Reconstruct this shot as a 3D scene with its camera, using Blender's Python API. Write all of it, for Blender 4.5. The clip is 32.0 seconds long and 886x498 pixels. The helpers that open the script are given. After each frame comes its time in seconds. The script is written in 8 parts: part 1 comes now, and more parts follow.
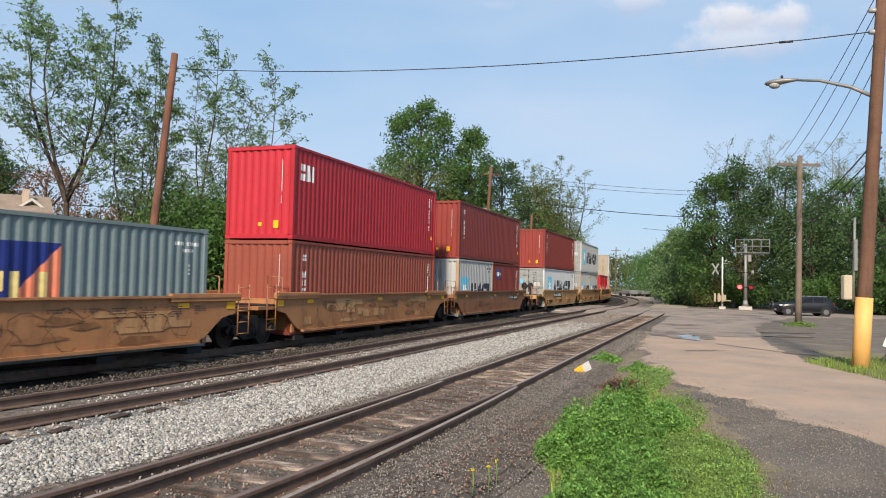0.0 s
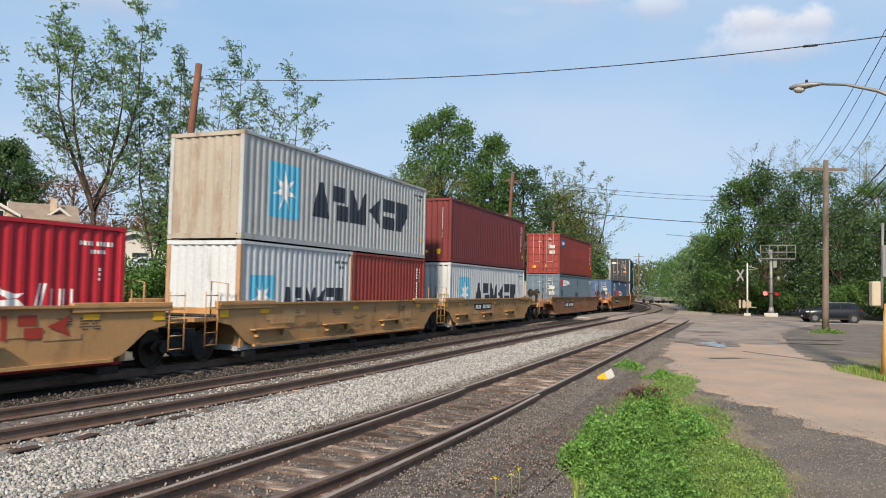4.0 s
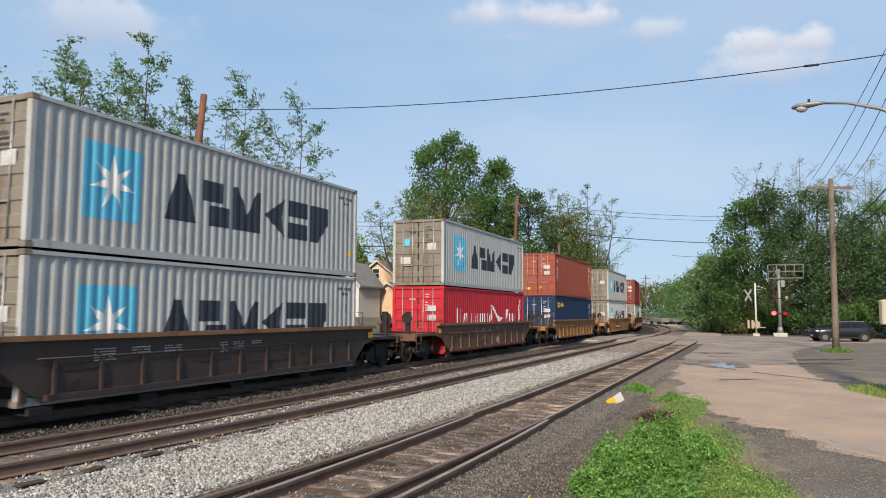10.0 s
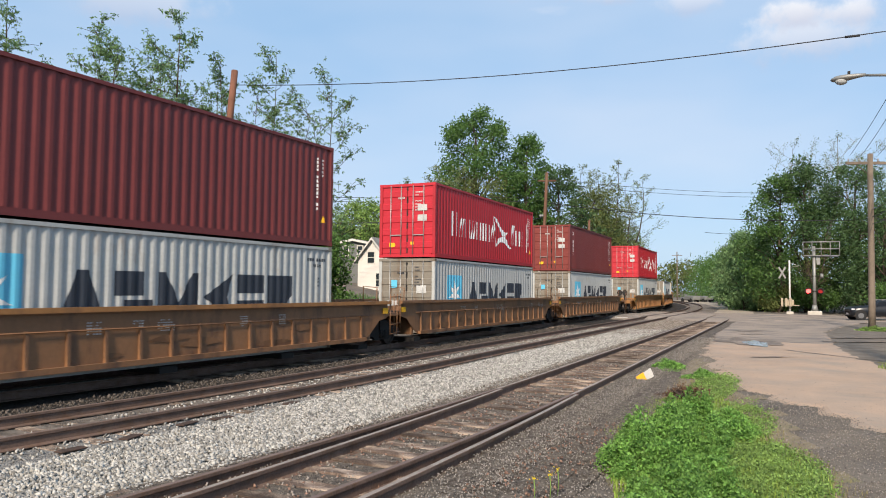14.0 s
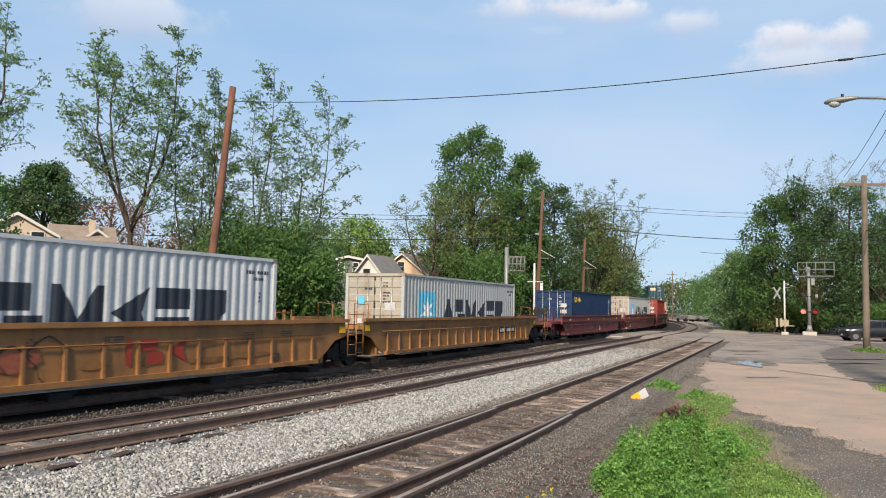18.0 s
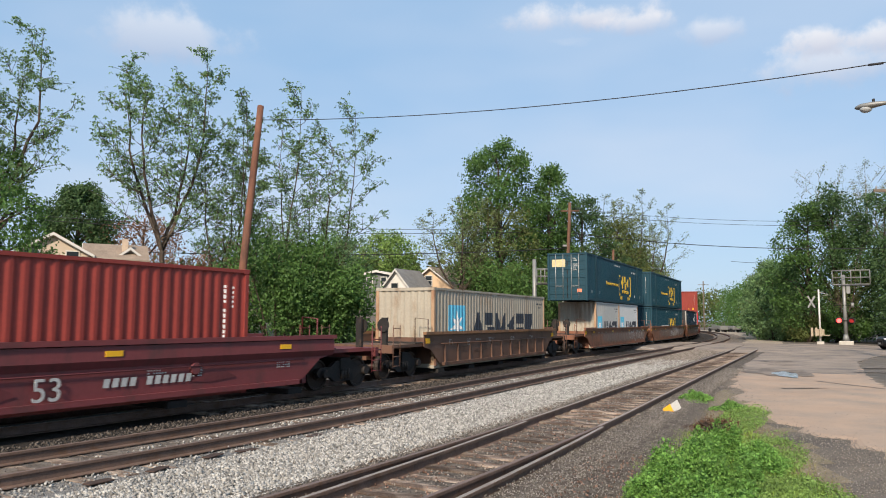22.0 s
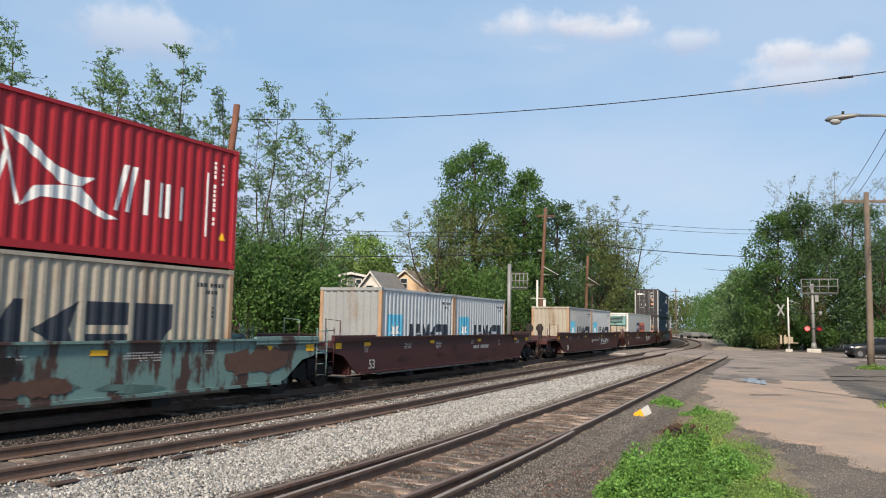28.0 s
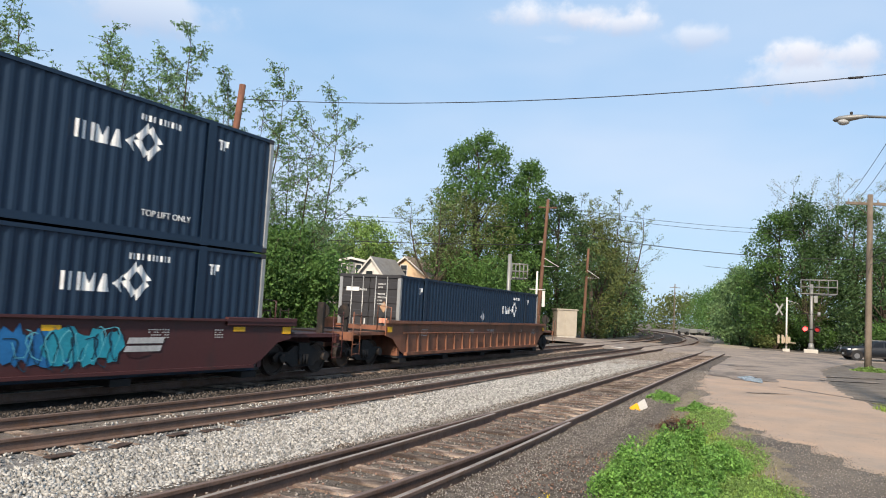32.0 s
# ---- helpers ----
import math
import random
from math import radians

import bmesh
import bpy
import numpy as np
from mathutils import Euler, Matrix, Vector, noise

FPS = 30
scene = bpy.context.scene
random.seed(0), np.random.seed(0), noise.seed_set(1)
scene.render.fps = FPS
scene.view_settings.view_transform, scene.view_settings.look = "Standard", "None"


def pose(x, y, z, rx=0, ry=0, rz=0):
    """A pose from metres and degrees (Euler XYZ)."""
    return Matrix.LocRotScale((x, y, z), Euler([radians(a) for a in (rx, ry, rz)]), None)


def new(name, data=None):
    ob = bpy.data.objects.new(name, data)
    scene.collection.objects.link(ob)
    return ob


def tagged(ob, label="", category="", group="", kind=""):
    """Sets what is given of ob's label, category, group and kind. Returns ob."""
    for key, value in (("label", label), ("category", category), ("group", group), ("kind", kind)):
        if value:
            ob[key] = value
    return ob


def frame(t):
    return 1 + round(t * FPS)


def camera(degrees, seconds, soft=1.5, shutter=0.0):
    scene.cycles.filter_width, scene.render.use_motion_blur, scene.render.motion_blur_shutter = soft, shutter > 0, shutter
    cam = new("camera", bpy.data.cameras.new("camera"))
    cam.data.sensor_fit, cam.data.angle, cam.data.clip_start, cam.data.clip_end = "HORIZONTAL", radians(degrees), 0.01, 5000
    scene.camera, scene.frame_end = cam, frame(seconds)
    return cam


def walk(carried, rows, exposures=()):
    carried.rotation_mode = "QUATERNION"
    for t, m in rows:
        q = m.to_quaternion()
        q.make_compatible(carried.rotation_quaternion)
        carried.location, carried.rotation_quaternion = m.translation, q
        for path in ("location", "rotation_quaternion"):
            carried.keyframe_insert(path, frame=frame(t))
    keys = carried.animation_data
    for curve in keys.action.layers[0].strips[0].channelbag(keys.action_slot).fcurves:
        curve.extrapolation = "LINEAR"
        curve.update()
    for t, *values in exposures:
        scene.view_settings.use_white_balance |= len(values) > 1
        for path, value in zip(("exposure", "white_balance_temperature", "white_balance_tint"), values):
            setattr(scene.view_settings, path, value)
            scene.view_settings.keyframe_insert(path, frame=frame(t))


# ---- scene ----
from mathutils import geometry

cam = camera(61.30, 32.0, 1.0, 0.07)
PATH = [
    (0.0, pose(-0.000, 0.000, 1.950, 92.48, -1.30, -0.00)),
    (0.5, pose(-0.016, -0.016, 1.959, 92.44, -1.30, 2.78)),
    (1.0, pose(-0.013, -0.019, 1.964, 92.93, -1.21, 3.66)),
    (1.5, pose(-0.016, 0.000, 1.956, 93.14, -0.78, 3.27)),
    (2.0, pose(-0.013, -0.004, 1.963, 93.14, -0.07, 2.75)),
    (2.5, pose(-0.006, -0.011, 1.953, 92.95, 0.64, 2.69)),
    (3.0, pose(-0.002, -0.011, 1.947, 93.01, 0.46, 2.76)),
    (3.5, pose(-0.000, -0.018, 1.960, 93.01, -0.51, 2.39)),
    (5.5, pose(-0.004, -0.015, 1.955, 92.80, -1.73, 0.40)),
    (6.0, pose(0.004, 0.004, 1.943, 92.81, -1.65, 0.17)),
    (6.5, pose(-0.002, 0.005, 1.937, 92.38, -1.75, 0.39)),
    (7.0, pose(-0.002, -0.010, 1.938, 92.06, -1.41, 1.06)),
    (7.5, pose(0.004, 0.001, 1.939, 91.73, -1.74, 1.66)),
    (8.0, pose(0.009, -0.013, 1.944, 91.70, -1.62, 1.73)),
    (8.5, pose(0.006, -0.008, 1.944, 91.77, -1.01, 2.00)),
    (9.0, pose(-0.002, -0.011, 1.944, 92.05, -1.09, 2.11)),
    (9.5, pose(0.002, -0.013, 1.954, 93.30, -0.82, 2.08)),
    (10.0, pose(0.008, 0.010, 1.971, 94.86, -0.26, 2.17)),
    (10.5, pose(0.001, 0.016, 1.964, 95.55, -0.68, 1.96)),
    (11.0, pose(-0.001, 0.019, 1.956, 95.49, -0.94, 1.98)),
    (11.5, pose(-0.000, 0.014, 1.951, 95.42, -0.74, 2.31)),
    (12.0, pose(0.007, -0.002, 1.952, 94.98, -0.38, 2.75)),
    (12.5, pose(0.003, -0.000, 1.945, 94.25, -0.68, 2.91)),
    (13.0, pose(0.007, 0.025, 1.938, 93.55, -1.16, 2.87)),
    (13.5, pose(0.008, 0.012, 1.934, 93.02, -1.17, 3.50)),
    (14.0, pose(-0.001, 0.006, 1.940, 93.04, -0.57, 4.38)),
    (14.5, pose(0.005, -0.023, 1.943, 93.16, -0.26, 4.76)),
    (16.5, pose(-0.009, -0.015, 1.953, 94.44, -0.72, 4.28)),
    (17.0, pose(0.001, -0.009, 1.954, 94.43, -0.80, 4.17)),
    (17.5, pose(0.003, -0.013, 1.949, 94.36, -1.20, 3.87)),
    (18.0, pose(0.005, -0.020, 1.948, 94.38, -1.03, 4.03)),
    (18.5, pose(-0.005, -0.025, 1.945, 94.37, -1.03, 5.32)),
    (19.0, pose(-0.004, -0.021, 1.947, 94.65, -1.10, 5.88)),
    (19.5, pose(0.002, -0.015, 1.955, 95.25, -0.83, 5.46)),
    (20.0, pose(0.007, -0.026, 1.950, 95.32, -0.24, 5.56)),
    (20.5, pose(-0.003, -0.035, 1.949, 95.21, -0.11, 6.32)),
    (21.0, pose(-0.010, -0.032, 1.951, 95.18, -0.04, 7.33)),
    (21.5, pose(0.002, -0.060, 1.951, 95.25, -0.20, 6.74)),
    (22.0, pose(0.009, -0.055, 1.951, 95.38, -0.33, 6.19)),
    (22.5, pose(0.001, -0.061, 1.955, 95.80, -0.43, 6.07)),
    (23.0, pose(0.006, -0.051, 1.953, 96.16, -0.50, 5.79)),
    (23.5, pose(0.013, -0.070, 1.951, 96.16, -0.92, 5.38)),
    (24.0, pose(0.016, -0.054, 1.950, 96.26, -1.18, 5.11)),
    (24.5, pose(0.010, -0.027, 1.939, 96.02, -1.24, 4.93)),
    (25.0, pose(0.016, -0.036, 1.934, 95.44, -1.26, 4.74)),
    (25.5, pose(0.015, -0.037, 1.937, 95.44, -1.01, 4.27)),
    (27.5, pose(0.024, -0.058, 1.944, 95.49, -0.84, 4.13)),
    (28.0, pose(0.027, -0.067, 1.944, 95.65, -1.07, 4.26)),
    (28.5, pose(0.024, -0.063, 1.945, 95.91, -0.90, 3.82)),
    (29.0, pose(0.023, -0.062, 1.940, 96.03, -1.02, 3.07)),
    (29.5, pose(0.019, -0.042, 1.950, 95.67, -1.52, 2.89)),
    (30.0, pose(0.012, -0.023, 1.935, 95.24, -1.65, 3.42)),
    (30.5, pose(-0.004, -0.010, 1.929, 95.06, -2.10, 3.54)),
    (31.0, pose(-0.002, -0.014, 1.930, 94.84, -2.59, 3.46)),
    (31.5, pose(-0.004, -0.017, 1.922, 94.61, -3.17, 3.30)),
    (32.0, pose(-0.009, -0.025, 1.923, 94.75, -3.04, 4.12)),
]
# the clip's camera opens up a little before the dark containers and closes again
EXPOSURES = [(0.0, 0.45), (1.0, 0.52), (3.0, 0.42), (6.0, 0.50), (7.0, 0.42), (8.0, 0.62), (9.0, 0.68), (9.5, 0.55), (10.0, 0.38), (11.0, 0.28), (12.0, 0.38), (13.0, 0.45), (14.0, 0.52), (17.0, 0.47), (19.0, 0.48),
             (21.0, 0.44), (23.0, 0.45), (24.0, 0.54), (25.0, 0.58), (28.0, 0.42), (29.0, 0.34), (30.0, 0.36), (31.0, 0.42), (32.0, 0.60)]
walk(cam, PATH, EXPOSURES)

# ---- world, sun and exposure ----
SUN_DIR = Vector((0.165, 0.90, -0.60)).normalized()      # the way the sunlight travels
world = bpy.data.worlds.new("world")
scene.world = world
world.use_nodes = True


def make_sky():
    nt = world.node_tree
    nt.nodes.clear()
    N, L = nt.nodes.new, nt.links.new
    out, bg = N("ShaderNodeOutputWorld"), N("ShaderNodeBackground")
    sky = N("ShaderNodeTexSky")
    sky.sky_type, sky.sun_disc = "NISHITA", False
    sky.sun_elevation = math.asin(-SUN_DIR.z)
    sky.sun_rotation = math.atan2(-SUN_DIR.x, -SUN_DIR.y)
    sky.air_density, sky.dust_density, sky.ozone_density = 1.0, 0.6, 1.6
    tc, mp = N("ShaderNodeTexCoord"), N("ShaderNodeMapping")
    mp.inputs["Scale"].default_value = (1.0, 1.0, 3.2)
    mp.inputs["Location"].default_value = (0.35, 0.2, 0.1)
    n1, n2 = N("ShaderNodeTexNoise"), N("ShaderNodeTexNoise")
    n1.inputs["Scale"].default_value, n1.inputs["Detail"].default_value = 3.4, 7.0
    n1.inputs["Roughness"].default_value = 0.52
    n2.inputs["Scale"].default_value, n2.inputs["Detail"].default_value = 1.3, 4.0
    r1, r2 = N("ShaderNodeMapRange"), N("ShaderNodeMapRange")
    for r, lo, hi, top in ((r1, 0.56, 0.70, 0.40), (r2, 0.38, 0.70, 0.42)):
        r.inputs["From Min"].default_value, r.inputs["From Max"].default_value = lo, hi
        r.inputs["To Min"].default_value, r.inputs["To Max"].default_value = 0.0, top
    add = N("ShaderNodeMath")
    add.operation, add.use_clamp = "MAXIMUM", True
    haze = N("ShaderNodeMix")
    haze.data_type = "RGBA"
    haze.inputs[0].default_value = SKY_VEIL
    haze.inputs[7].default_value = SKY_VEIL_COLOUR
    mix = N("ShaderNodeMix")
    mix.data_type = "RGBA"
    mix.inputs[7].default_value = CLOUD_COLOUR
    for a, b in ((tc.outputs["Generated"], mp.inputs["Vector"]), (mp.outputs[0], n1.inputs["Vector"]), (mp.outputs[0], n2.inputs["Vector"]),
                 (n1.outputs["Fac"], r1.inputs["Value"]), (n2.outputs["Fac"], r2.inputs["Value"]),
                 (r1.outputs[0], add.inputs[0]), (r2.outputs[0], add.inputs[1]), (sky.outputs[0], haze.inputs[6]),
                 (haze.outputs[2], mix.inputs[6]), (add.outputs[0], mix.inputs[0]), (bg.outputs[0], out.inputs[0])):
        L(a, b)
    # separate fair-weather clouds: direction, half width, half height, density
    last = mix.outputs[2]
    ns = N("ShaderNodeTexNoise")
    ns.inputs["Scale"].default_value, ns.inputs["Detail"].default_value, ns.inputs["Roughness"].default_value = 17.0, 6.0, 0.6
    L(tc.outputs["Generated"], ns.inputs["Vector"])
    for cx, cy, cz, a, b, dense in CLOUDS:
        mp2, ln, wob, ad, mr, low = N("ShaderNodeMapping"), N("ShaderNodeVectorMath"), N("ShaderNodeMath"), N("ShaderNodeMath"), N("ShaderNodeMapRange"), N("ShaderNodeMapRange")
        mp2.inputs["Scale"].default_value = (1 / a, 1 / a, 1 / b)
        mp2.inputs["Location"].default_value = (-cx / a, -cy / a, -cz / b)
        ln.operation = "LENGTH"
        wob.operation, ad.operation = "MULTIPLY", "ADD"
        wob.inputs[1].default_value = 2.6
        mr.inputs["From Min"].default_value, mr.inputs["From Max"].default_value = 2.35, 1.45
        mr.inputs["To Min"].default_value, mr.inputs["To Max"].default_value = 0.0, dense
        mr.interpolation_type = "SMOOTHSTEP"
        sp, tone, lay = N("ShaderNodeSeparateXYZ"), N("ShaderNodeMix"), N("ShaderNodeMix")
        low.inputs["From Min"].default_value, low.inputs["From Max"].default_value = -0.7, 0.5
        tone.data_type = lay.data_type = "RGBA"
        tone.inputs[6].default_value, tone.inputs[7].default_value = (4.9, 5.3, 6.6, 1), (8.6, 8.5, 8.7, 1)
        for p, q in ((tc.outputs["Generated"], mp2.inputs["Vector"]), (mp2.outputs[0], ln.inputs[0]), (ns.outputs["Fac"], wob.inputs[0]), (ln.outputs["Value"], ad.inputs[0]), (wob.outputs[0], ad.inputs[1]),
                     (ad.outputs[0], mr.inputs["Value"]), (mp2.outputs[0], sp.inputs[0]), (sp.outputs["Z"], low.inputs["Value"]), (low.outputs[0], tone.inputs[0]),
                     (last, lay.inputs[6]), (tone.outputs[2], lay.inputs[7]), (mr.outputs[0], lay.inputs[0])):
            L(p, q)
        last = lay.outputs[2]
    L(last, bg.inputs[0])
    bg.inputs[1].default_value = SKY_STRENGTH


CLOUDS = ((0.356, 0.886, 0.297, 0.075, 0.034, 0.62), (0.395, 0.872, 0.318, 0.040, 0.018, 0.75), (0.345, 0.885, 0.325, 0.040, 0.020, 0.85), (0.075, 0.923, 0.378, 0.10, 0.020, 0.8), (0.135, 0.918, 0.368, 0.055, 0.016, 0.7),
          (0.23, 0.905, 0.350, 0.045, 0.016, 0.5), (-0.426, 0.837, 0.343, 0.11, 0.036, 0.5))
SKY_STRENGTH = 0.081
SKY_VEIL, SKY_VEIL_COLOUR, CLOUD_COLOUR = 0.70, (3.0, 5.4, 8.4, 1), (7.6, 7.7, 8.3, 1)
make_sky()
sun = new("sun", bpy.data.lights.new("sun", "SUN"))
sun.data.energy, sun.data.angle, sun.data.color = 4.7, radians(6), (1.0, 0.86, 0.70)
sun.matrix_world = Matrix.Translation((0, 0, 60)) @ SUN_DIR.to_track_quat("-Z", "Y").to_matrix().to_4x4()

# ---- the line of the railway ----
HEAD, BEND, RADIUS, TURN = radians(20.18), 75.0, 310.0, radians(42)
BASE, NEAR = Vector((-14.25, 0.0)), 22.0


def line(s, off=0.0):
    """Place and heading (clockwise from y) at s along the running track, off metres to its right."""
    if s < NEAR:
        a = (NEAR - s) / 120.0
        h = HEAD + a
        q = BASE + Vector((math.sin(HEAD), math.cos(HEAD))) * NEAR
        if a < 0.45:
            c = q + Vector((math.cos(HEAD), -math.sin(HEAD))) * -120.0
            p = c + Vector((math.cos(h), -math.sin(h))) * 120.0
        else:
            h = HEAD + 0.45
            p = q + Vector((math.cos(HEAD), -math.sin(HEAD))) * -120.0 + Vector((math.cos(h), -math.sin(h))) * 120.0 - Vector((math.sin(h), math.cos(h))) * (a - 0.45) * 120.0
    elif s <= BEND:
        p, h = BASE + Vector((math.sin(HEAD), math.cos(HEAD))) * s, HEAD
    else:
        a = min((s - BEND) / RADIUS, TURN)
        q = BASE + Vector((math.sin(HEAD), math.cos(HEAD))) * BEND
        c = q + Vector((-math.cos(HEAD), math.sin(HEAD))) * RADIUS
        h = HEAD - a
        p = c + Vector((math.cos(h), -math.sin(h))) * RADIUS
        rest = s - BEND - RADIUS * a
        if rest > 0:
            p = p + Vector((math.sin(h), math.cos(h))) * rest
    return p + Vector((math.cos(h), -math.sin(h))) * off, h


def on_line(s, off=0.0, z=0.0, turn=0.0):
    p, h = line(s, off)
    return pose(p.x, p.y, z, 0, 0, 90 - math.degrees(h) + turn)


def main_off(s):
    return 4.0 + 0.15 * min(1, max(0, (s - 8) / 14)) + 0.3 * min(1, max(0, (s - 30) / 30))


def siding_off(s):
    return 8.95 + 0.35 * max(0, (34 - s) / 34) ** 2 + 0.55 * max(0, (8 - s) / 14)


def branch_off(s):
    return siding_off(s) + 0.043 * max(0, 21 - s)


# ---- materials ----
MATS = {}


def shader(name, colour, rough=0.7, metal=0.0, vary=0.25, scale=6.0, fine=60.0, bump=0.15, second=None, patch=(0.55, 0.7), patch_scale=2.0,
           streak=0.0, per_object=0.0, per_island=0.0, coord="Object", spec=0.4, bump_dist=0.02, emit=0.0):
    """A procedural material: two scales of variation, patches of a second colour, relief."""
    if name in MATS:
        return MATS[name]
    m = bpy.data.materials.new(name)
    m.use_nodes = True
    nt = m.node_tree
    N, L = nt.nodes.new, nt.links.new
    p = nt.nodes["Principled BSDF"]
    p.inputs["Roughness"].default_value, p.inputs["Metallic"].default_value = rough, metal
    p.inputs["Specular IOR Level"].default_value = spec
    tc = N("ShaderNodeTexCoord")
    src = tc.outputs[coord]
    a, b = N("ShaderNodeTexNoise"), N("ShaderNodeTexNoise")
    a.inputs["Scale"].default_value, a.inputs["Detail"].default_value = scale, 5
    b.inputs["Scale"].default_value, b.inputs["Detail"].default_value = fine, 3
    L(src, a.inputs["Vector"]), L(src, b.inputs["Vector"])
    both = N("ShaderNodeMath")
    both.operation = "ADD"
    L(a.outputs["Fac"], both.inputs[0]), L(b.outputs["Fac"], both.inputs[1])
    rng = N("ShaderNodeMapRange")
    rng.inputs["From Min"].default_value, rng.inputs["From Max"].default_value = 0.6, 1.4
    rng.inputs["To Min"].default_value, rng.inputs["To Max"].default_value = 1 - vary, 1 + vary
    L(both.outputs[0], rng.inputs["Value"])
    fac = rng.outputs[0]
    for amount, node, out in ((per_object, "ShaderNodeObjectInfo", "Random"), (per_island, "ShaderNodeNewGeometry", "Random Per Island")):
        if amount:
            o, r2, mu = N(node), N("ShaderNodeMapRange"), N("ShaderNodeMath")
            r2.inputs["To Min"].default_value, r2.inputs["To Max"].default_value = 1 - amount, 1 + amount
            mu.operation = "MULTIPLY"
            L(o.outputs[out], r2.inputs["Value"]), L(r2.outputs[0], mu.inputs[0]), L(fac, mu.inputs[1])
            fac = mu.outputs[0]
    base = N("ShaderNodeRGB")
    base.outputs[0].default_value = (*colour, 1)
    col = base.outputs[0]
    if second:
        c, r3, mx = N("ShaderNodeTexNoise"), N("ShaderNodeMapRange"), N("ShaderNodeMix")
        c.inputs["Scale"].default_value, c.inputs["Detail"].default_value, c.inputs["Roughness"].default_value = patch_scale, 8, 0.65
        r3.inputs["From Min"].default_value, r3.inputs["From Max"].default_value = patch
        mx.data_type = "RGBA"
        mx.inputs[7].default_value = (*second, 1)
        v = src
        if streak:
            mp = N("ShaderNodeMapping")
            mp.inputs["Scale"].default_value = (streak, streak, 0.5)
            L(src, mp.inputs["Vector"])
            v = mp.outputs[0]
        L(v, c.inputs["Vector"]), L(c.outputs["Fac"], r3.inputs["Value"]), L(r3.outputs[0], mx.inputs[0]), L(col, mx.inputs[6])
        col = mx.outputs[2]
    hsv = N("ShaderNodeHueSaturation")
    L(col, hsv.inputs["Color"]), L(fac, hsv.inputs["Value"]), L(hsv.outputs[0], p.inputs["Base Color"])
    if bump:
        bp = N("ShaderNodeBump")
        bp.inputs["Strength"].default_value, bp.inputs["Distance"].default_value = bump, bump_dist
        L(b.outputs["Fac"], bp.inputs["Height"]), L(bp.outputs[0], p.inputs["Normal"])
    if emit:
        p.inputs["Emission Color"].default_value, p.inputs["Emission Strength"].default_value = (*colour, 1), emit
    MATS[name] = m
    return m


RUST = (0.10, 0.045, 0.022)


def paint(name, colour, rust=RUST, amount=(0.66, 0.8), rough=0.5, vary=0.13):
    return shader("paint_" + name, colour, rough, 0.0, vary, 0.7, 14.0, 0.05, rust, amount, 1.1, 1.6, 0.04, spec=0.35)


def leafy(name, colour, vary=0.35, see=0.35):
    """Leaves: a colour that varies from leaf to leaf, with light coming through."""
    key = "leaf_" + name
    if key in MATS:
        return MATS[key]
    m = shader(key, colour, 0.55, 0, 0.2, 0.6, 3.0, 0, None, per_island=vary, per_object=0.1, coord="Object", spec=0.25)
    nt = m.node_tree
    p, out = nt.nodes["Principled BSDF"], nt.nodes["Material Output"]
    tr, mix = nt.nodes.new("ShaderNodeBsdfTranslucent"), nt.nodes.new("ShaderNodeMixShader")
    nt.links.new(p.inputs["Base Color"].links[0].from_socket, tr.inputs["Color"])
    mix.inputs[0].default_value = see
    nt.links.new(p.outputs[0], mix.inputs[1]), nt.links.new(tr.outputs[0], mix.inputs[2]), nt.links.new(mix.outputs[0], out.inputs[0])
    return m


def glass(name, tint=(0.02, 0.025, 0.03)):
    return shader("glass_" + name, tint, 0.06, 0, 0.05, 1, 3, 0, spec=0.8)


# ---- mesh helpers ----
def mesh_of(name, bm, *materials):
    me = bpy.data.meshes.new(name)
    bm.to_mesh(me)
    bm.free()
    for m in materials:
        me.materials.append(m)
    return me


def part(name, bm, material, parent, label=""):
    """Links a bmesh (or a ready mesh) as one object under a thing or a part."""
    me = bm if isinstance(bm, bpy.types.Mesh) else mesh_of(name, bm, material)
    ob = new(name, me)
    ob.parent = parent
    if label:
        ob["label"] = label
    return ob


def thing(name, label, category, m=None, group="", kind=""):
    ob = tagged(new(name), label, category, group, kind)
    if m is not None:
        ob.matrix_basis = m
    return ob


def solo(name, bm, material, label="", category="", kind="", group="", m=None):
    ob = new(name, bm if isinstance(bm, bpy.types.Mesh) else mesh_of(name, bm, material))
    if m is not None:
        ob.matrix_basis = m
    return tagged(ob, label, category, group, kind)


def box(bm, x0, x1, y0, y1, z0, z1, bevel=0.0):
    vs = [bm.verts.new((x, y, z)) for z in (z0, z1) for y in (y0, y1) for x in (x0, x1)]
    fs = [bm.faces.new([vs[i] for i in f]) for f in ((0, 2, 3, 1), (4, 5, 7, 6), (0, 1, 5, 4), (2, 6, 7, 3), (0, 4, 6, 2), (1, 3, 7, 5))]
    if bevel:
        es = list({e for f in fs for e in f.edges})
        bmesh.ops.bevel(bm, geom=es, offset=bevel, segments=1, affect="EDGES")
    return bm


def boxes(*rows, bevel=0.0):
    bm = bmesh.new()
    for r in rows:
        box(bm, *r, bevel=bevel)
    return bm


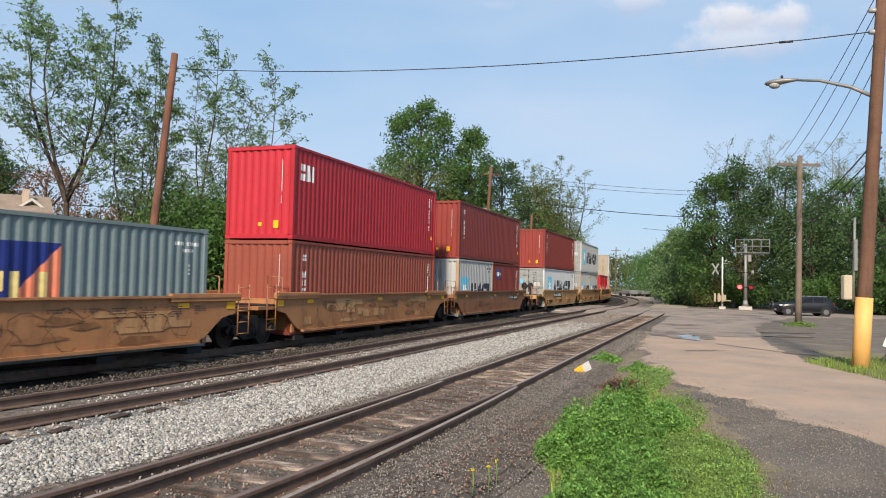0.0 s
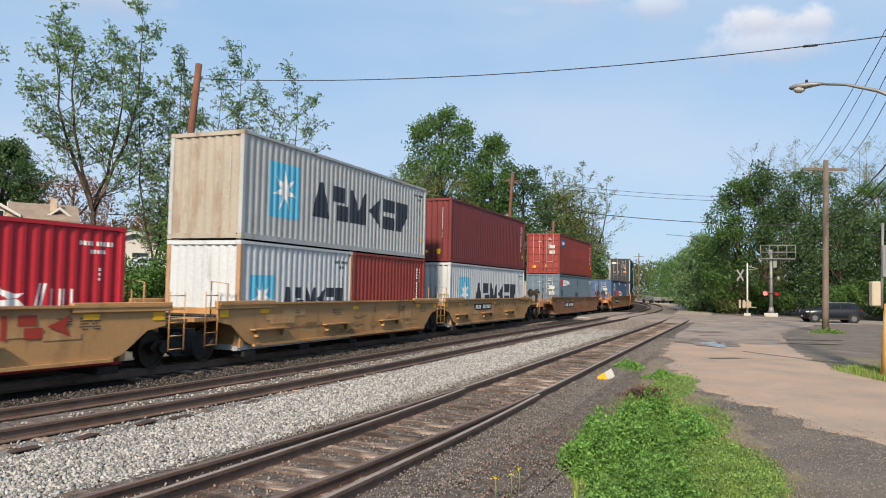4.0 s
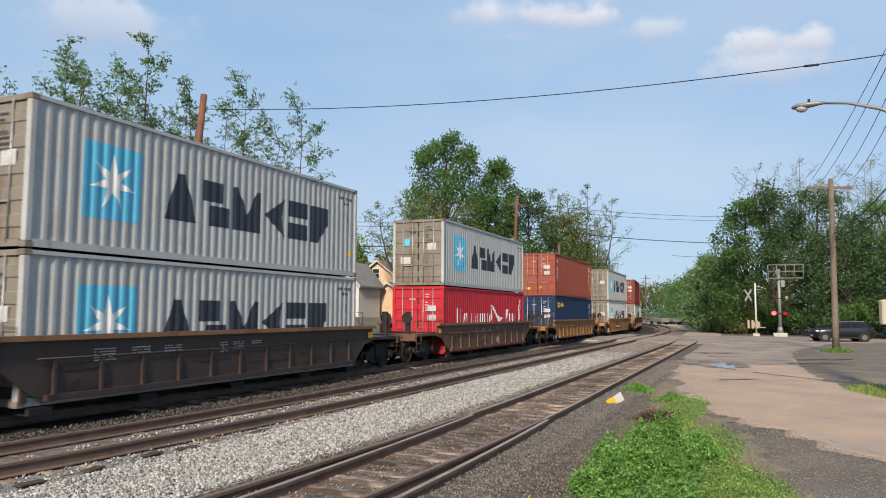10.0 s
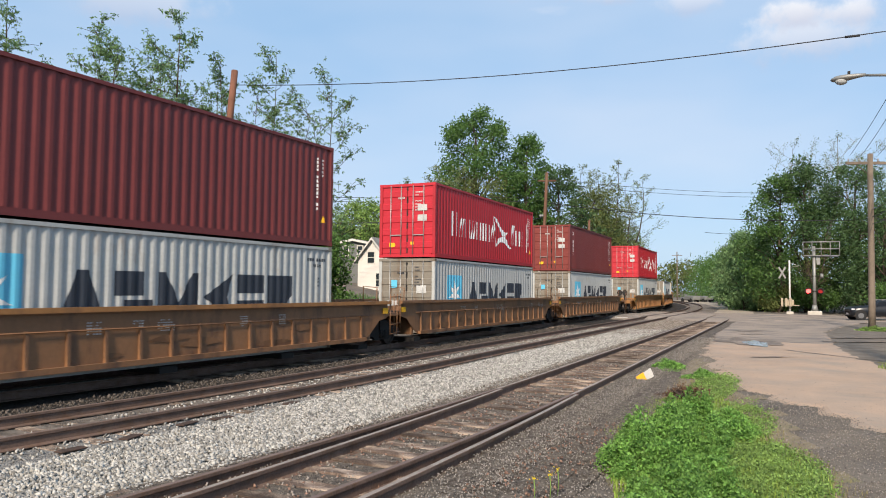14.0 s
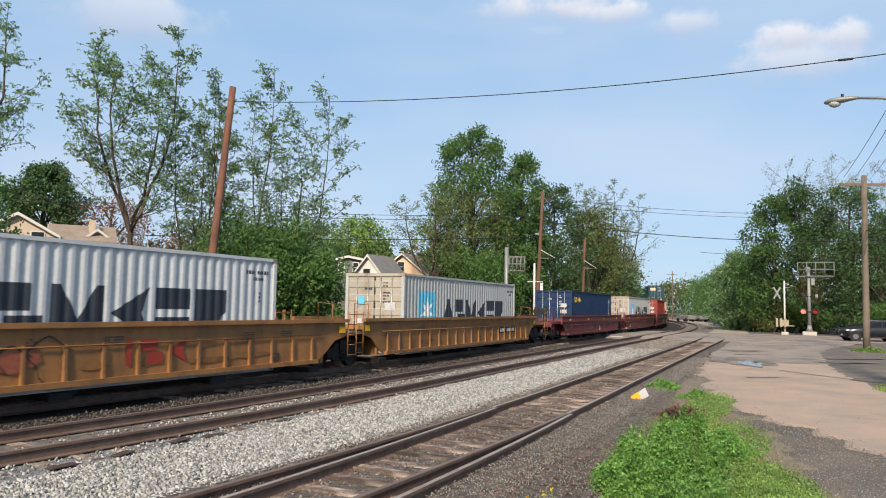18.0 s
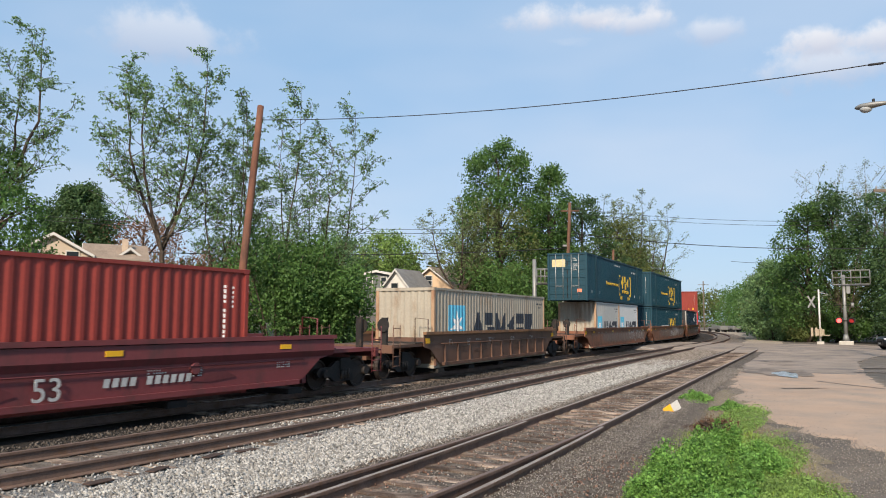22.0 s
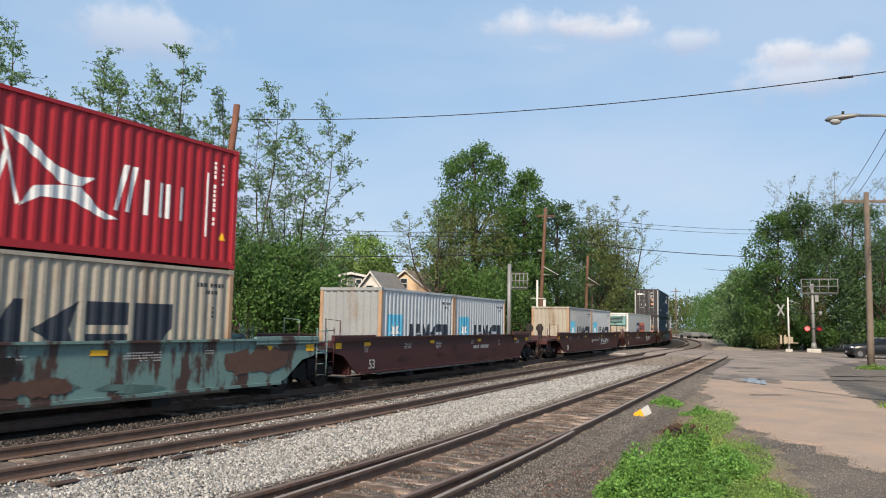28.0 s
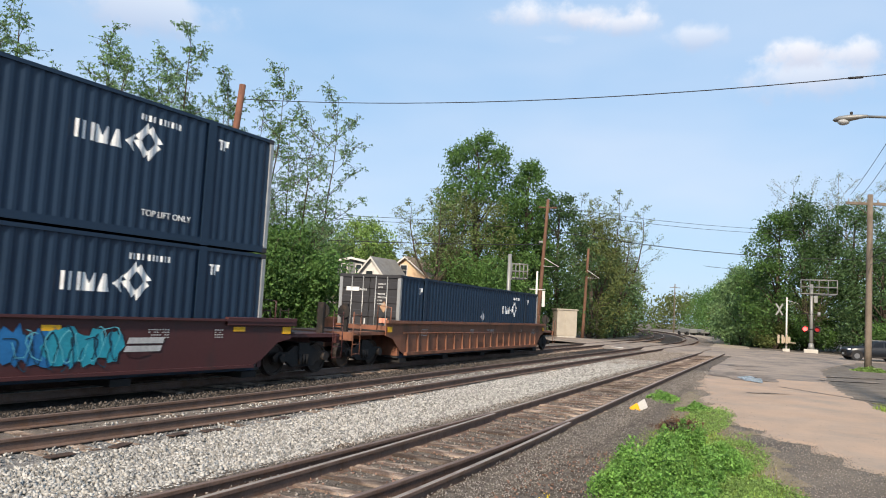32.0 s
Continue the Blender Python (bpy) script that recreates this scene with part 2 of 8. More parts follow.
def tube(bm, pts, radii, sides=8, cap=True):
    """A tapered tube through points."""
    rings = []
    pts = [Vector(p) for p in pts]
    for i, p in enumerate(pts):
        d = (pts[min(i + 1, len(pts) - 1)] - pts[max(i - 1, 0)]).normalized()
        a = d.orthogonal().normalized() if abs(d.z) > 0.9 else d.cross(Vector((0, 0, 1))).normalized()
        b = d.cross(a)
        r = radii[i] if isinstance(radii, (list, tuple)) else radii
        rings.append([bm.verts.new(p + (a * math.cos(k * math.tau / sides) + b * math.sin(k * math.tau / sides)) * r) for k in range(sides)])
    for u, v in zip(rings, rings[1:]):
        for k in range(sides):
            f = bm.faces.new((u[k], u[(k + 1) % sides], v[(k + 1) % sides], v[k]))
            f.smooth = True
    if cap:
        bm.faces.new(rings[0][::-1]), bm.faces.new(rings[-1])
    return bm


def prism(bm, outline, axis, lo, hi):
    """A closed outline in the two other axes, drawn out along axis from lo to hi."""
    def at(p, v):
        q = list(p)
        q.insert(axis, v)
        return q
    a, b = [bm.verts.new(at(p, lo)) for p in outline], [bm.verts.new(at(p, hi)) for p in outline]
    n = len(outline)
    bm.faces.new(a[::-1]), bm.faces.new(b)
    for i in range(n):
        bm.faces.new((a[i], a[(i + 1) % n], b[(i + 1) % n], b[i]))
    bmesh.ops.recalc_face_normals(bm, faces=bm.faces)
    return bm


def flat(outline, z=0.0, thick=0.0):
    bm = bmesh.new()
    f = bm.faces.new([bm.verts.new((x, y, z)) for x, y in outline])
    if f.normal.z < 0:
        f.normal_flip()
    bmesh.ops.triangulate(bm, faces=bm.faces)
    return bm


def from_arrays(name, verts, faces, *materials):
    me = bpy.data.meshes.new(name)
    me.from_pydata(verts, [], faces)
    me.update()
    for m in materials:
        me.materials.append(m)
    return me


LETTERS = {}


def lettering(text, size, material, depth=0.004):
    """A mesh of words in the built-in font, upright in the xz plane, read from -y."""
    key = (text, size, material.name)
    if key not in LETTERS:
        cu = bpy.data.curves.new("words", "FONT")
        cu.body, cu.size, cu.extrude, cu.align_x = text, size, depth, "CENTER"
        ob = bpy.data.objects.new("words", cu)
        me = bpy.data.meshes.new_from_object(ob)
        bpy.data.objects.remove(ob)
        me.transform(Matrix.Rotation(radians(90), 4, "X"))
        me.materials.clear()
        me.materials.append(material)
        LETTERS[key] = me
    return LETTERS[key]


# ---- ground ----
def lateral(x, y):
    n = Vector((math.cos(HEAD), -math.sin(HEAD)))
    return (Vector((x, y)) - BASE).dot(n)


LANE_EDGE = ((-12, 4.2), (4, 5.4), (9.2, 6.4), (12.6, 6.0), (15.0, 5.7), (17.5, 5.5), (21.5, 6.0), (30.0, 8.0), (46.5, 13.8), (54, 16.5))


def lane_edge(y):
    """x of the left edge of the lane."""
    if y <= -12:
        return 4.2
    for (a, p), (b, q) in zip(LANE_EDGE, LANE_EDGE[1:]):
        if y <= b:
            return p + (q - p) * (y - a) / (b - a)
    return 16.5 + (y - 54) * 0.4


def ground_z(x, y):
    o = lateral(x, y)
    e = lane_edge(y) - x
    if o < -3:
        z = -0.30 - 0.2 * min(1, (-3 - o) / 3)
        fade = min(1, max(0, (102 - y) / 18))      # the bank ends where the line bends away
        z += fade * (2.9 * min(1, max(0, (-9 - o) / 16)) + 1.2 * min(1, max(0, (-27 - o) / 12)))
    else:
        z = -0.30 + 0.14 * min(1, max(0, (2.4 - e) / 2.0))
    return z


def make_ground():
    def steps(lo, hi, near, far):
        v, x, d = [], 0.0, near
        while x < hi:
            v.append(x)
            x += d
            d = min(d * 1.12, far) if x > 45 else d
        v.append(hi)
        w, x, d = [], 0.0, near
        while x > lo:
            x -= d
            w.append(x)
            d = min(d * 1.12, far) if x < -45 else d
        return w[::-1] + v
    xs, ys = steps(-2600, 2600, 1.0, 400), steps(-2600, 2600, 1.0, 400)
    vs = [(x, y, ground_z(x, y) + (0.012 * noise.noise((x * 0.7, y * 0.7, 0)) if abs(x) < 60 and abs(y) < 90 else 0)) for y in ys for x in xs]
    n = len(xs)
    fs = [(j * n + i, j * n + i + 1, (j + 1) * n + i + 1, (j + 1) * n + i) for j in range(len(ys) - 1) for i in range(n - 1)]
    m = shader("dirt_and_gravel", (0.125, 0.110, 0.096), 0.95, 0, 0.4, 0.8, 30, 0.8, (0.16, 0.135, 0.11), (0.45, 0.62), 0.35, bump_dist=0.03, coord="Object", spec=0.15)
    me = from_arrays("ground", vs, fs, m)
    tagged(new("ground", me), "dark gravel and bare earth beside the railway", "ground", kind="structure")


make_ground()


def strip(name, s0, s1, left, right, z, material, step=2.0, edge=0.0, label="", kind="structure", ragged=0.0, ramp=0.0):
    """A strip along the line between two offsets (numbers or functions of s), with sloped edges."""
    vs, fs = [], []
    k = max(2, int((s1 - s0) / step))
    for i in range(k + 1):
        s = s0 + (s1 - s0) * i / k
        a = left(s) if callable(left) else left
        b = right(s) if callable(right) else right
        a += ragged * noise.noise((s * 0.6, 3.1, 0))
        b += ragged * noise.noise((s * 0.6, 9.7, 0))
        if ramp and i in (0, k):
            s += ramp * (-1 if i == 0 else 1)
        for o, dz in ((a - edge, -0.12), (a, 0), (b, 0), (b + edge, -0.12)):
            p = line(s, o)[0]
            vs.append((p.x, p.y, z + (-0.26 if ramp and i in (0, k) else dz)))
    for i in range(k):
        for j in range(3):
            q = i * 4 + j
            fs.append((q, q + 1, q + 5, q + 4))
    return tagged(new(name, from_arrays(name, vs, fs, material)), label, "", "", kind)


GREY_STONE = shader("ballast_grey", (0.25, 0.238, 0.222), 0.9, 0, 0.35, 9, 45, 1.0, (0.13, 0.12, 0.11), (0.5, 0.6), 14, bump_dist=0.05, spec=0.2)
SOIL_STONE = shader("ballast_brown", (0.155, 0.130, 0.108), 0.95, 0, 0.45, 5, 45, 1.0, (0.085, 0.070, 0.058), (0.47, 0.6), 7, bump_dist=0.05, spec=0.15)
# near-black colour holds the shade under the train as well as oil
SHADED_STONE = shader("ballast_shaded", (0.042, 0.036, 0.032), 0.95, 0, 0.4, 9, 45, 1.0, (0.030, 0.026, 0.023), (0.5, 0.6), 12, bump_dist=0.05, spec=0.15)
strip("ballast_dark_bed", -60, 480, -2.3, 3.3, -0.235, SHADED_STONE, 3, 0.5, "oily ballast under the running track, train's shade put into its colour", ragged=0.1)
MIXED_STONE = shader("ballast_mixed", (0.205, 0.175, 0.148), 0.95, 0, 0.4, 5, 45, 1.0, (0.14, 0.118, 0.10), (0.45, 0.6), 3, bump_dist=0.05, spec=0.15)
strip("ballast_mixed_bed", 46, 320, 3.3, 7.9, -0.197, MIXED_STONE, 2, 0.1, "brownish worn ballast towards the crossing", ragged=0.15)
strip("middle_track_bed", 4, 62, lambda s: main_off(s) - 0.66, lambda s: main_off(s) + 0.66, -0.193, MIXED_STONE, 2, 0.03, "brownish fouled ballast between the middle rails", ragged=0.05)
strip("ballast_grey_bed", -60, 47, 3.3, 7.6, -0.200, GREY_STONE, 2, 0.1, "pale grey crushed stone ballast between the tracks", ragged=0.15)
strip("ballast_brown_bed", -60, 62, 7.6, 10.6, -0.162, SOIL_STONE, 2, 0.9, "brown gravel and debris round the siding", ragged=0.25)
strip("siding_shoulder_bed", -60, 61, lambda s: branch_off(s) + 0.86, lambda s: branch_off(s) + 1.25, -0.116, SOIL_STONE, 2, 0.7, "brown gravel burying the tie ends", ragged=0.12)
strip("siding_inner_bed", -60, 61, lambda s: siding_off(s) - 1.25, lambda s: siding_off(s) - 0.88, -0.122, SOIL_STONE, 2, 0.3, "brown gravel burying the tie ends", ragged=0.12)
strip("far_gravel_path", 75, 190, 7.2, 10.6, -0.17, shader("tan_gravel", (0.33, 0.27, 0.205), 0.95, 0, 0.25, 0.8, 20, 0.5, (0.24, 0.2, 0.155), (0.45, 0.65), 0.5), 3, 0.8, "tan gravel path beside the distant track", ragged=0.5)

# ---- tracks ----
RAIL_SIDE = shader("rail_rust", (0.135, 0.088, 0.068), 0.75, 0.1, 0.35, 3, 40, 0.3, (0.11, 0.06, 0.035), (0.5, 0.7), 5)
RAIL_TOP = shader("rail_worn", (0.25, 0.21, 0.18), 0.6, 0.0, 0.2, 2, 30, 0.05, (0.16, 0.11, 0.09), (0.5, 0.75), 3)
RAIL_DULL = shader("rail_dull", (0.14, 0.098, 0.08), 0.65, 0.0, 0.3, 2, 30, 0.1)
TIE_WOOD = shader("weathered_tie", (0.115, 0.082, 0.064), 0.95, 0, 0.45, 3, 50, 0.9, (0.30, 0.235, 0.185), (0.44, 0.64), 2.5, per_object=0.45, bump_dist=0.03, spec=0.15)
PLATE = shader("tie_plate", (0.07, 0.045, 0.035), 0.8, 0.3, 0.3, 6, 40, 0.2)
HALF = ((0.075, -0.175), (0.075, -0.163), (0.012, -0.145), (0.010, -0.05), (0.036, -0.038), (0.036, -0.004))
PROFILE = list(HALF) + [(0.030, 0.0), (-0.030, 0.0)] + [(-a, b) for a, b in HALF[::-1]]


def rail(name, s0, s1, off, parent, top, step=1.5, label=""):
    vs, fs, k, n = [], [], int((s1 - s0) / step), len(PROFILE)
    for i in range(k + 1):
        s = s0 + (s1 - s0) * i / k
        for a, z in PROFILE:
            p = line(s, off(s) + a)[0]
            vs.append((p.x, p.y, z))
    for i in range(k):
        for j in range(n):
            a, b = i * n + j, i * n + (j + 1) % n
            fs.append((a, b, b + n, a + n))
    me = from_arrays(name, vs, fs, RAIL_SIDE, top)
    for i, p in enumerate(me.polygons):
        if i % n == 6:
            p.material_index = 1
    ob = new(name, me)
    ob.parent = parent
    if label:
        ob["label"] = label
    return ob


def tie_mesh(k):
    r = random.Random(k)
    bm = bmesh.new()
    n = 9
    rows = []
    for i in range(n + 1):
        x = -1.28 + 2.56 * i / n
        rows.append([bm.verts.new((x, y + r.uniform(-0.008, 0.008), z + r.uniform(-0.012, 0.004))) for y, z in ((-0.11, -0.15), (-0.115, -0.012), (-0.095, 0), (-0.02, -0.008 * r.random()), (0.03, 0), (0.10, -0.004), (0.115, -0.015), (0.11, -0.15))])
    for a, b in zip(rows, rows[1:]):
        for j in range(7):
            bm.faces.new((a[j], a[j + 1], b[j + 1], b[j]))
    bm.faces.new(rows[0]), bm.faces.new(rows[-1][::-1])
    bmesh.ops.recalc_face_normals(bm, faces=bm.faces)
    return mesh_of("tie", bm, TIE_WOOD)


TIES = [tie_mesh(k) for k in range(6)]


def ties(parent, s0, s1, off, rng, top=-0.176, gap=0.53, jitter=0.05, lean=2.5, deep=0.03):
    s = s0
    while s < s1:
        ob = new("tie", rng.choice(TIES))
        ob.parent = parent
        ob.matrix_basis = on_line(s, off(s) + rng.uniform(-jitter, jitter), top + rng.uniform(-deep, 0.004), 90 + rng.uniform(-lean, lean))
        s += gap + rng.uniform(-0.03, 0.03)


def make_tracks():
    r = random.Random(4)
    g = 0.7535
    run = thing("running_track", "running track under the moving train, dark ballast", "railway track", kind="structure")
    for sgn in (-1, 1):
        rail("rail", -60, 480, lambda s: sgn * g, run, RAIL_TOP, 3)
    ties(run, 18, 95, lambda s: 0, r)
    main = thing("middle_track", "empty middle track, rusty rails on wooden ties", "railway track", kind="structure")
    for sgn in (-1, 1):
        rail("rail", -60, 320, lambda s: main_off(s) + sgn * g, main, RAIL_DULL)
    ties(main, 4, 90, main_off, r, -0.178, 0.55, 0.12, 3)
    side = thing("siding_track", "weathered siding track with worn rails and split wooden ties", "railway track", kind="structure")
    for sgn in (-1, 1):
        rail("rail", 19.0, 62, lambda s: siding_off(s) + sgn * g, side, RAIL_TOP)
        rail("rail", -60, 19.0, lambda s: siding_off(s) + sgn * g, side, RAIL_DULL)
        # the second pair of rails of the turnout, parting slowly towards the viewer
        rail("rail", -30, 19.0, lambda s: branch_off(s) + sgn * g, side, RAIL_TOP, label="worn rail parting from the siding rail")
    ties(side, -6, 60, siding_off, r, -0.124, 0.54, 0.16, 5, 0.034)


make_tracks()

# ---- the train ----
STAIN = (0.21, 0.135, 0.08)
ST = dict(
    red=paint("red", (0.34, 0.018, 0.026)), orange=paint("orange_brown", (0.245, 0.060, 0.037)), brown=paint("red_brown", (0.165, 0.031, 0.025)),
    maroon=paint("dark_red", (0.135, 0.027, 0.026)), brick=paint("brick_red", (0.23, 0.036, 0.027)), grey=paint("pale_grey", (0.37, 0.38, 0.37), STAIN, (0.57, 0.80)),
    white=paint("blue_white", (0.46, 0.485, 0.495), STAIN, (0.60, 0.82)), cream=paint("cream", (0.335, 0.30, 0.24), (0.20, 0.12, 0.065), (0.52, 0.74)), grime=paint("dun_end", (0.185, 0.165, 0.135), (0.12, 0.075, 0.045), (0.5, 0.72)), ash=paint("ash_end", (0.24, 0.25, 0.25), STAIN, (0.55, 0.8)), stained=paint("stained_post", (0.36, 0.235, 0.145), (0.2, 0.09, 0.045), (0.5, 0.7)),
    reefer=paint("reefer_white", (0.52, 0.53, 0.50), STAIN, (0.62, 0.85)), navy=paint("navy", (0.009, 0.024, 0.049), (0.02, 0.025, 0.04)), dusk=paint("dusk", (0.030, 0.029, 0.031), (0.06, 0.045, 0.035)),
    slate=paint("slate_blue", (0.105, 0.15, 0.185)), blue=paint("mid_blue", (0.05, 0.09, 0.165)), deep=paint("deep_blue", (0.008, 0.026, 0.070), (0.02, 0.03, 0.05)),
    green=paint("blue_green", (0.008, 0.042, 0.061), (0.02, 0.035, 0.042)), hot=paint("bright_red", (0.40, 0.018, 0.030)), steel=paint("grey_green", (0.16, 0.21, 0.215)),
)
CARS = dict(
    tan=paint("car_tan", (0.40, 0.225, 0.092), (0.20, 0.105, 0.05), (0.52, 0.76)), rust=paint("car_rust", (0.20, 0.085, 0.05), (0.085, 0.045, 0.03), (0.48, 0.7)),
    umber=paint("car_umber", (0.26, 0.115, 0.055), (0.12, 0.055, 0.035), (0.5, 0.72)),
    buff=paint("car_buff", (0.36, 0.165, 0.068), (0.19, 0.085, 0.042), (0.5, 0.76)), soot=paint("car_soot", (0.052, 0.036, 0.030), (0.03, 0.022, 0.02), (0.5, 0.7)),
    ochre=paint("car_ochre", (0.28, 0.13, 0.043), (0.15, 0.075, 0.035), (0.45, 0.72)), dark=paint("car_dark", (0.125, 0.066, 0.044), (0.045, 0.03, 0.026), (0.5, 0.72)),
    brown=paint("car_brown", (0.20, 0.10, 0.048), (0.07, 0.04, 0.028), (0.5, 0.7)), wine=paint("car_wine", (0.150, 0.036, 0.038), (0.075, 0.032, 0.03), (0.52, 0.72)),
    maroon=paint("car_maroon", (0.060, 0.020, 0.020), (0.035, 0.02, 0.02), (0.55, 0.72)), teal=paint("car_teal", (0.125, 0.205, 0.19), (0.058, 0.034, 0.028), (0.50, 0.56)),
)
BASE_PAINT = dict(umber=(0.26, 0.115, 0.055), tan=(0.40, 0.225, 0.092), rust=(0.20, 0.085, 0.05), buff=(0.36, 0.165, 0.068), soot=(0.052, 0.036, 0.030), ochre=(0.28, 0.13, 0.043), dark=(0.125, 0.066, 0.044),
                  brown=(0.20, 0.10, 0.048), wine=(0.150, 0.036, 0.038), maroon=(0.060, 0.020, 0.020), teal=(0.125, 0.205, 0.19))
TAG_WHITE = shader("sprayed_white", (0.42, 0.42, 0.41), 0.6, 0, 0.25, 2, 20, 0)
BLACK_STEEL = shader("grimy_steel", (0.018, 0.016, 0.015), 0.75, 0.2, 0.4, 4, 30, 0.2, (0.05, 0.032, 0.022), (0.55, 0.7), 4)
WHEEL_STEEL = shader("wheel_steel", (0.05, 0.038, 0.032), 0.6, 0.5, 0.3, 4, 30, 0.1)
YELLOW = shader("yellow_reflector", (0.75, 0.40, 0.015), 0.4, 0, 0.1, 3, 30, 0)
WHITE_MARK = shader("white_marking", (0.70, 0.70, 0.68), 0.55, 0, 0.18, 4, 40, 0)
DARK_MARK = shader("dark_marking", (0.022, 0.028, 0.040), 0.55, 0, 0.2, 4, 40, 0)
BLUE_MARK = shader("sky_blue_marking", (0.10, 0.42, 0.60), 0.55, 0, 0.12, 4, 40, 0)
GOLD_MARK = shader("gold_marking", (0.62, 0.40, 0.03), 0.55, 0, 0.12, 4, 40, 0)
ORANGE_MARK = shader("orange_marking", (0.72, 0.22, 0.12), 0.55, 0, 0.12, 4, 40, 0)
RUBBER = shader("gasket", (0.02, 0.02, 0.02), 0.8, 0, 0.2, 4, 40, 0)
GALV = shader("galvanised_rod", (0.36, 0.36, 0.35), 0.45, 0.6, 0.2, 4, 40, 0)
L40, L53, TALL, REEFER = 12.19, 16.15, 2.896, 12.18
CACHE = {}


def cached(key, build, material):
    k = (key, material.name)
    if k not in CACHE:
        if key not in CACHE:
            CACHE[key] = mesh_of(key[0], build(), material)
            CACHE[k] = CACHE[key]
        else:
            me = CACHE[key].copy()
            me.materials.clear()
            me.materials.append(material)
            CACHE[k] = me
    return CACHE[k]


PITCH, RIDGE = 0.278, 0.029


def ridge_of(L):
    """Depth of the pressed ridges: a refrigerated box is smooth."""
    return 0.002 if L == REEFER else RIDGE


def corrugated(x0, x1, z0, z1, y, period=PITCH, deep=RIDGE):
    """A pressed steel wall in the xz plane at y, its ridges towards -y."""
    bm = bmesh.new()
    n = max(1, round((x1 - x0) / period))
    p = (x1 - x0) / n
    prof = []
    for i in range(n):
        a = x0 + i * p
        prof += [(a, 0.0), (a + p * 0.26, 0.0), (a + p * 0.5, deep), (a + p * 0.76, deep)]
    prof.append((x1, 0.0))
    lo = [bm.verts.new((a, y + d, z0)) for a, d in prof]
    hi = [bm.verts.new((a, y + d, z1)) for a, d in prof]
    for i in range(len(prof) - 1):
        bm.faces.new((lo[i], lo[i + 1], hi[i + 1], hi[i]))
    return bm


def turned(bm, angle):
    bmesh.ops.rotate(bm, cent=(0, 0, 0), matrix=Matrix.Rotation(angle, 3, "Z"), verts=bm.verts)
    return bm


def moved(bm, x, y, z):
    bmesh.ops.translate(bm, vec=(x, y, z), verts=bm.verts)
    return bm


def container(name, L, colour, label, doors=False, end=None, W=2.438, H=TALL, posts=None):
    """A freight container: origin at the middle of its base, x along the train, the near side at -y."""
    m = ST[colour]
    # end paint brighter than red or brown sides carries the sun on the ends
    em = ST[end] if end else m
    pm = GALV if posts == "bare" else ST["stained"] if colour == "cream" or (L < 10 and colour in ("white", "grey")) else m
    t = thing(name, label, "container", group="containers on the train")
    h, w = L / 2, W / 2
    for sgn in (-1, 1):
        part("side_panel", cached(("side_panel", L, W, H, sgn), lambda: turned(corrugated(-h + 0.12, h - 0.12, 0.16, H - 0.09, -w + 0.022, PITCH, ridge_of(L)), 0 if sgn < 0 else math.pi), m), m, t)
        part("bottom_rail", cached(("bottom_rail", L, W, H, sgn), lambda: boxes((-h + 0.15, h - 0.15, sgn * w - (0.05 if sgn > 0 else 0), sgn * w + (0.05 if sgn < 0 else 0), 0.015, 0.165)), m), m, t)
        part("top_rail", cached(("top_rail", L, W, H, sgn), lambda: boxes((-h + 0.15, h - 0.15, sgn * w - (0.06 if sgn > 0 else 0), sgn * w + (0.06 if sgn < 0 else 0), H - 0.09, H - 0.012)), m), m, t)
    part("roof", cached(("roof", L, W, H), lambda: boxes((-h + 0.15, h - 0.15, -w + 0.06, w - 0.06, H - 0.05, H - 0.02)), m), m, t)
    part("floor_panel", cached(("floor_panel", L, W, H), lambda: boxes((-h + 0.15, h - 0.15, -w + 0.05, w - 0.05, 0.06, 0.15)), BLACK_STEEL), BLACK_STEEL, t)
    for sx in (-1, 1):
        for sy in (-1, 1):
            part("corner_post", cached(("corner_post", L, W, H, sx, sy), lambda: boxes((sx * h - (0.13 if sx > 0 else 0), sx * h + (0.13 if sx < 0 else 0), sy * w - (0.13 if sy > 0 else 0), sy * w + (0.13 if sy < 0 else 0), 0.118, H - 0.118), bevel=0.012), pm), pm, t)
            for z in (0.0, H - 0.118):
                cx = h - 0.089 if L < 13 else 6.096 - 0.089
                part("corner_casting", cached(("corner_casting", L, W, sx, sy, z), lambda: boxes((sx * (h - 0.089) - 0.092, sx * (h - 0.089) + 0.092, sy * (w - 0.081) - 0.083, sy * (w - 0.081) + 0.083, z, z + 0.118), bevel=0.01), em), em, t)
    if L > 13:
        # stacking posts inboard, at the standard 40 ft spacing
        for sx in (-1, 1):
            part("stacking_post", cached(("stacking_post", L, W, H, sx), lambda: boxes((sx * 6.0 - 0.11, sx * 6.0 + 0.11, -w - 0.004, -w + 0.02, 0.0, H)), m), m, t)
    for sx in (-1, 1):
        part("end_sill", cached(("end_sill", L, W, sx), lambda: boxes((sx * h - (0.1 if sx > 0 else 0), sx * h + (0.1 if sx < 0 else 0), -w + 0.165, w - 0.165, 0.02, 0.16)), em), em, t)
        part("end_header", cached(("end_header", L, W, H, sx), lambda: boxes((sx * h - (0.1 if sx > 0 else 0), sx * h + (0.1 if sx < 0 else 0), -w + 0.165, w - 0.165, H - 0.12, H - 0.01)), em), em, t)
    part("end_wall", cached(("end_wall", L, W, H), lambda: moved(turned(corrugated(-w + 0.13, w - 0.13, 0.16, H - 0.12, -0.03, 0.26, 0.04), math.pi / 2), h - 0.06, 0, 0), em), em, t)
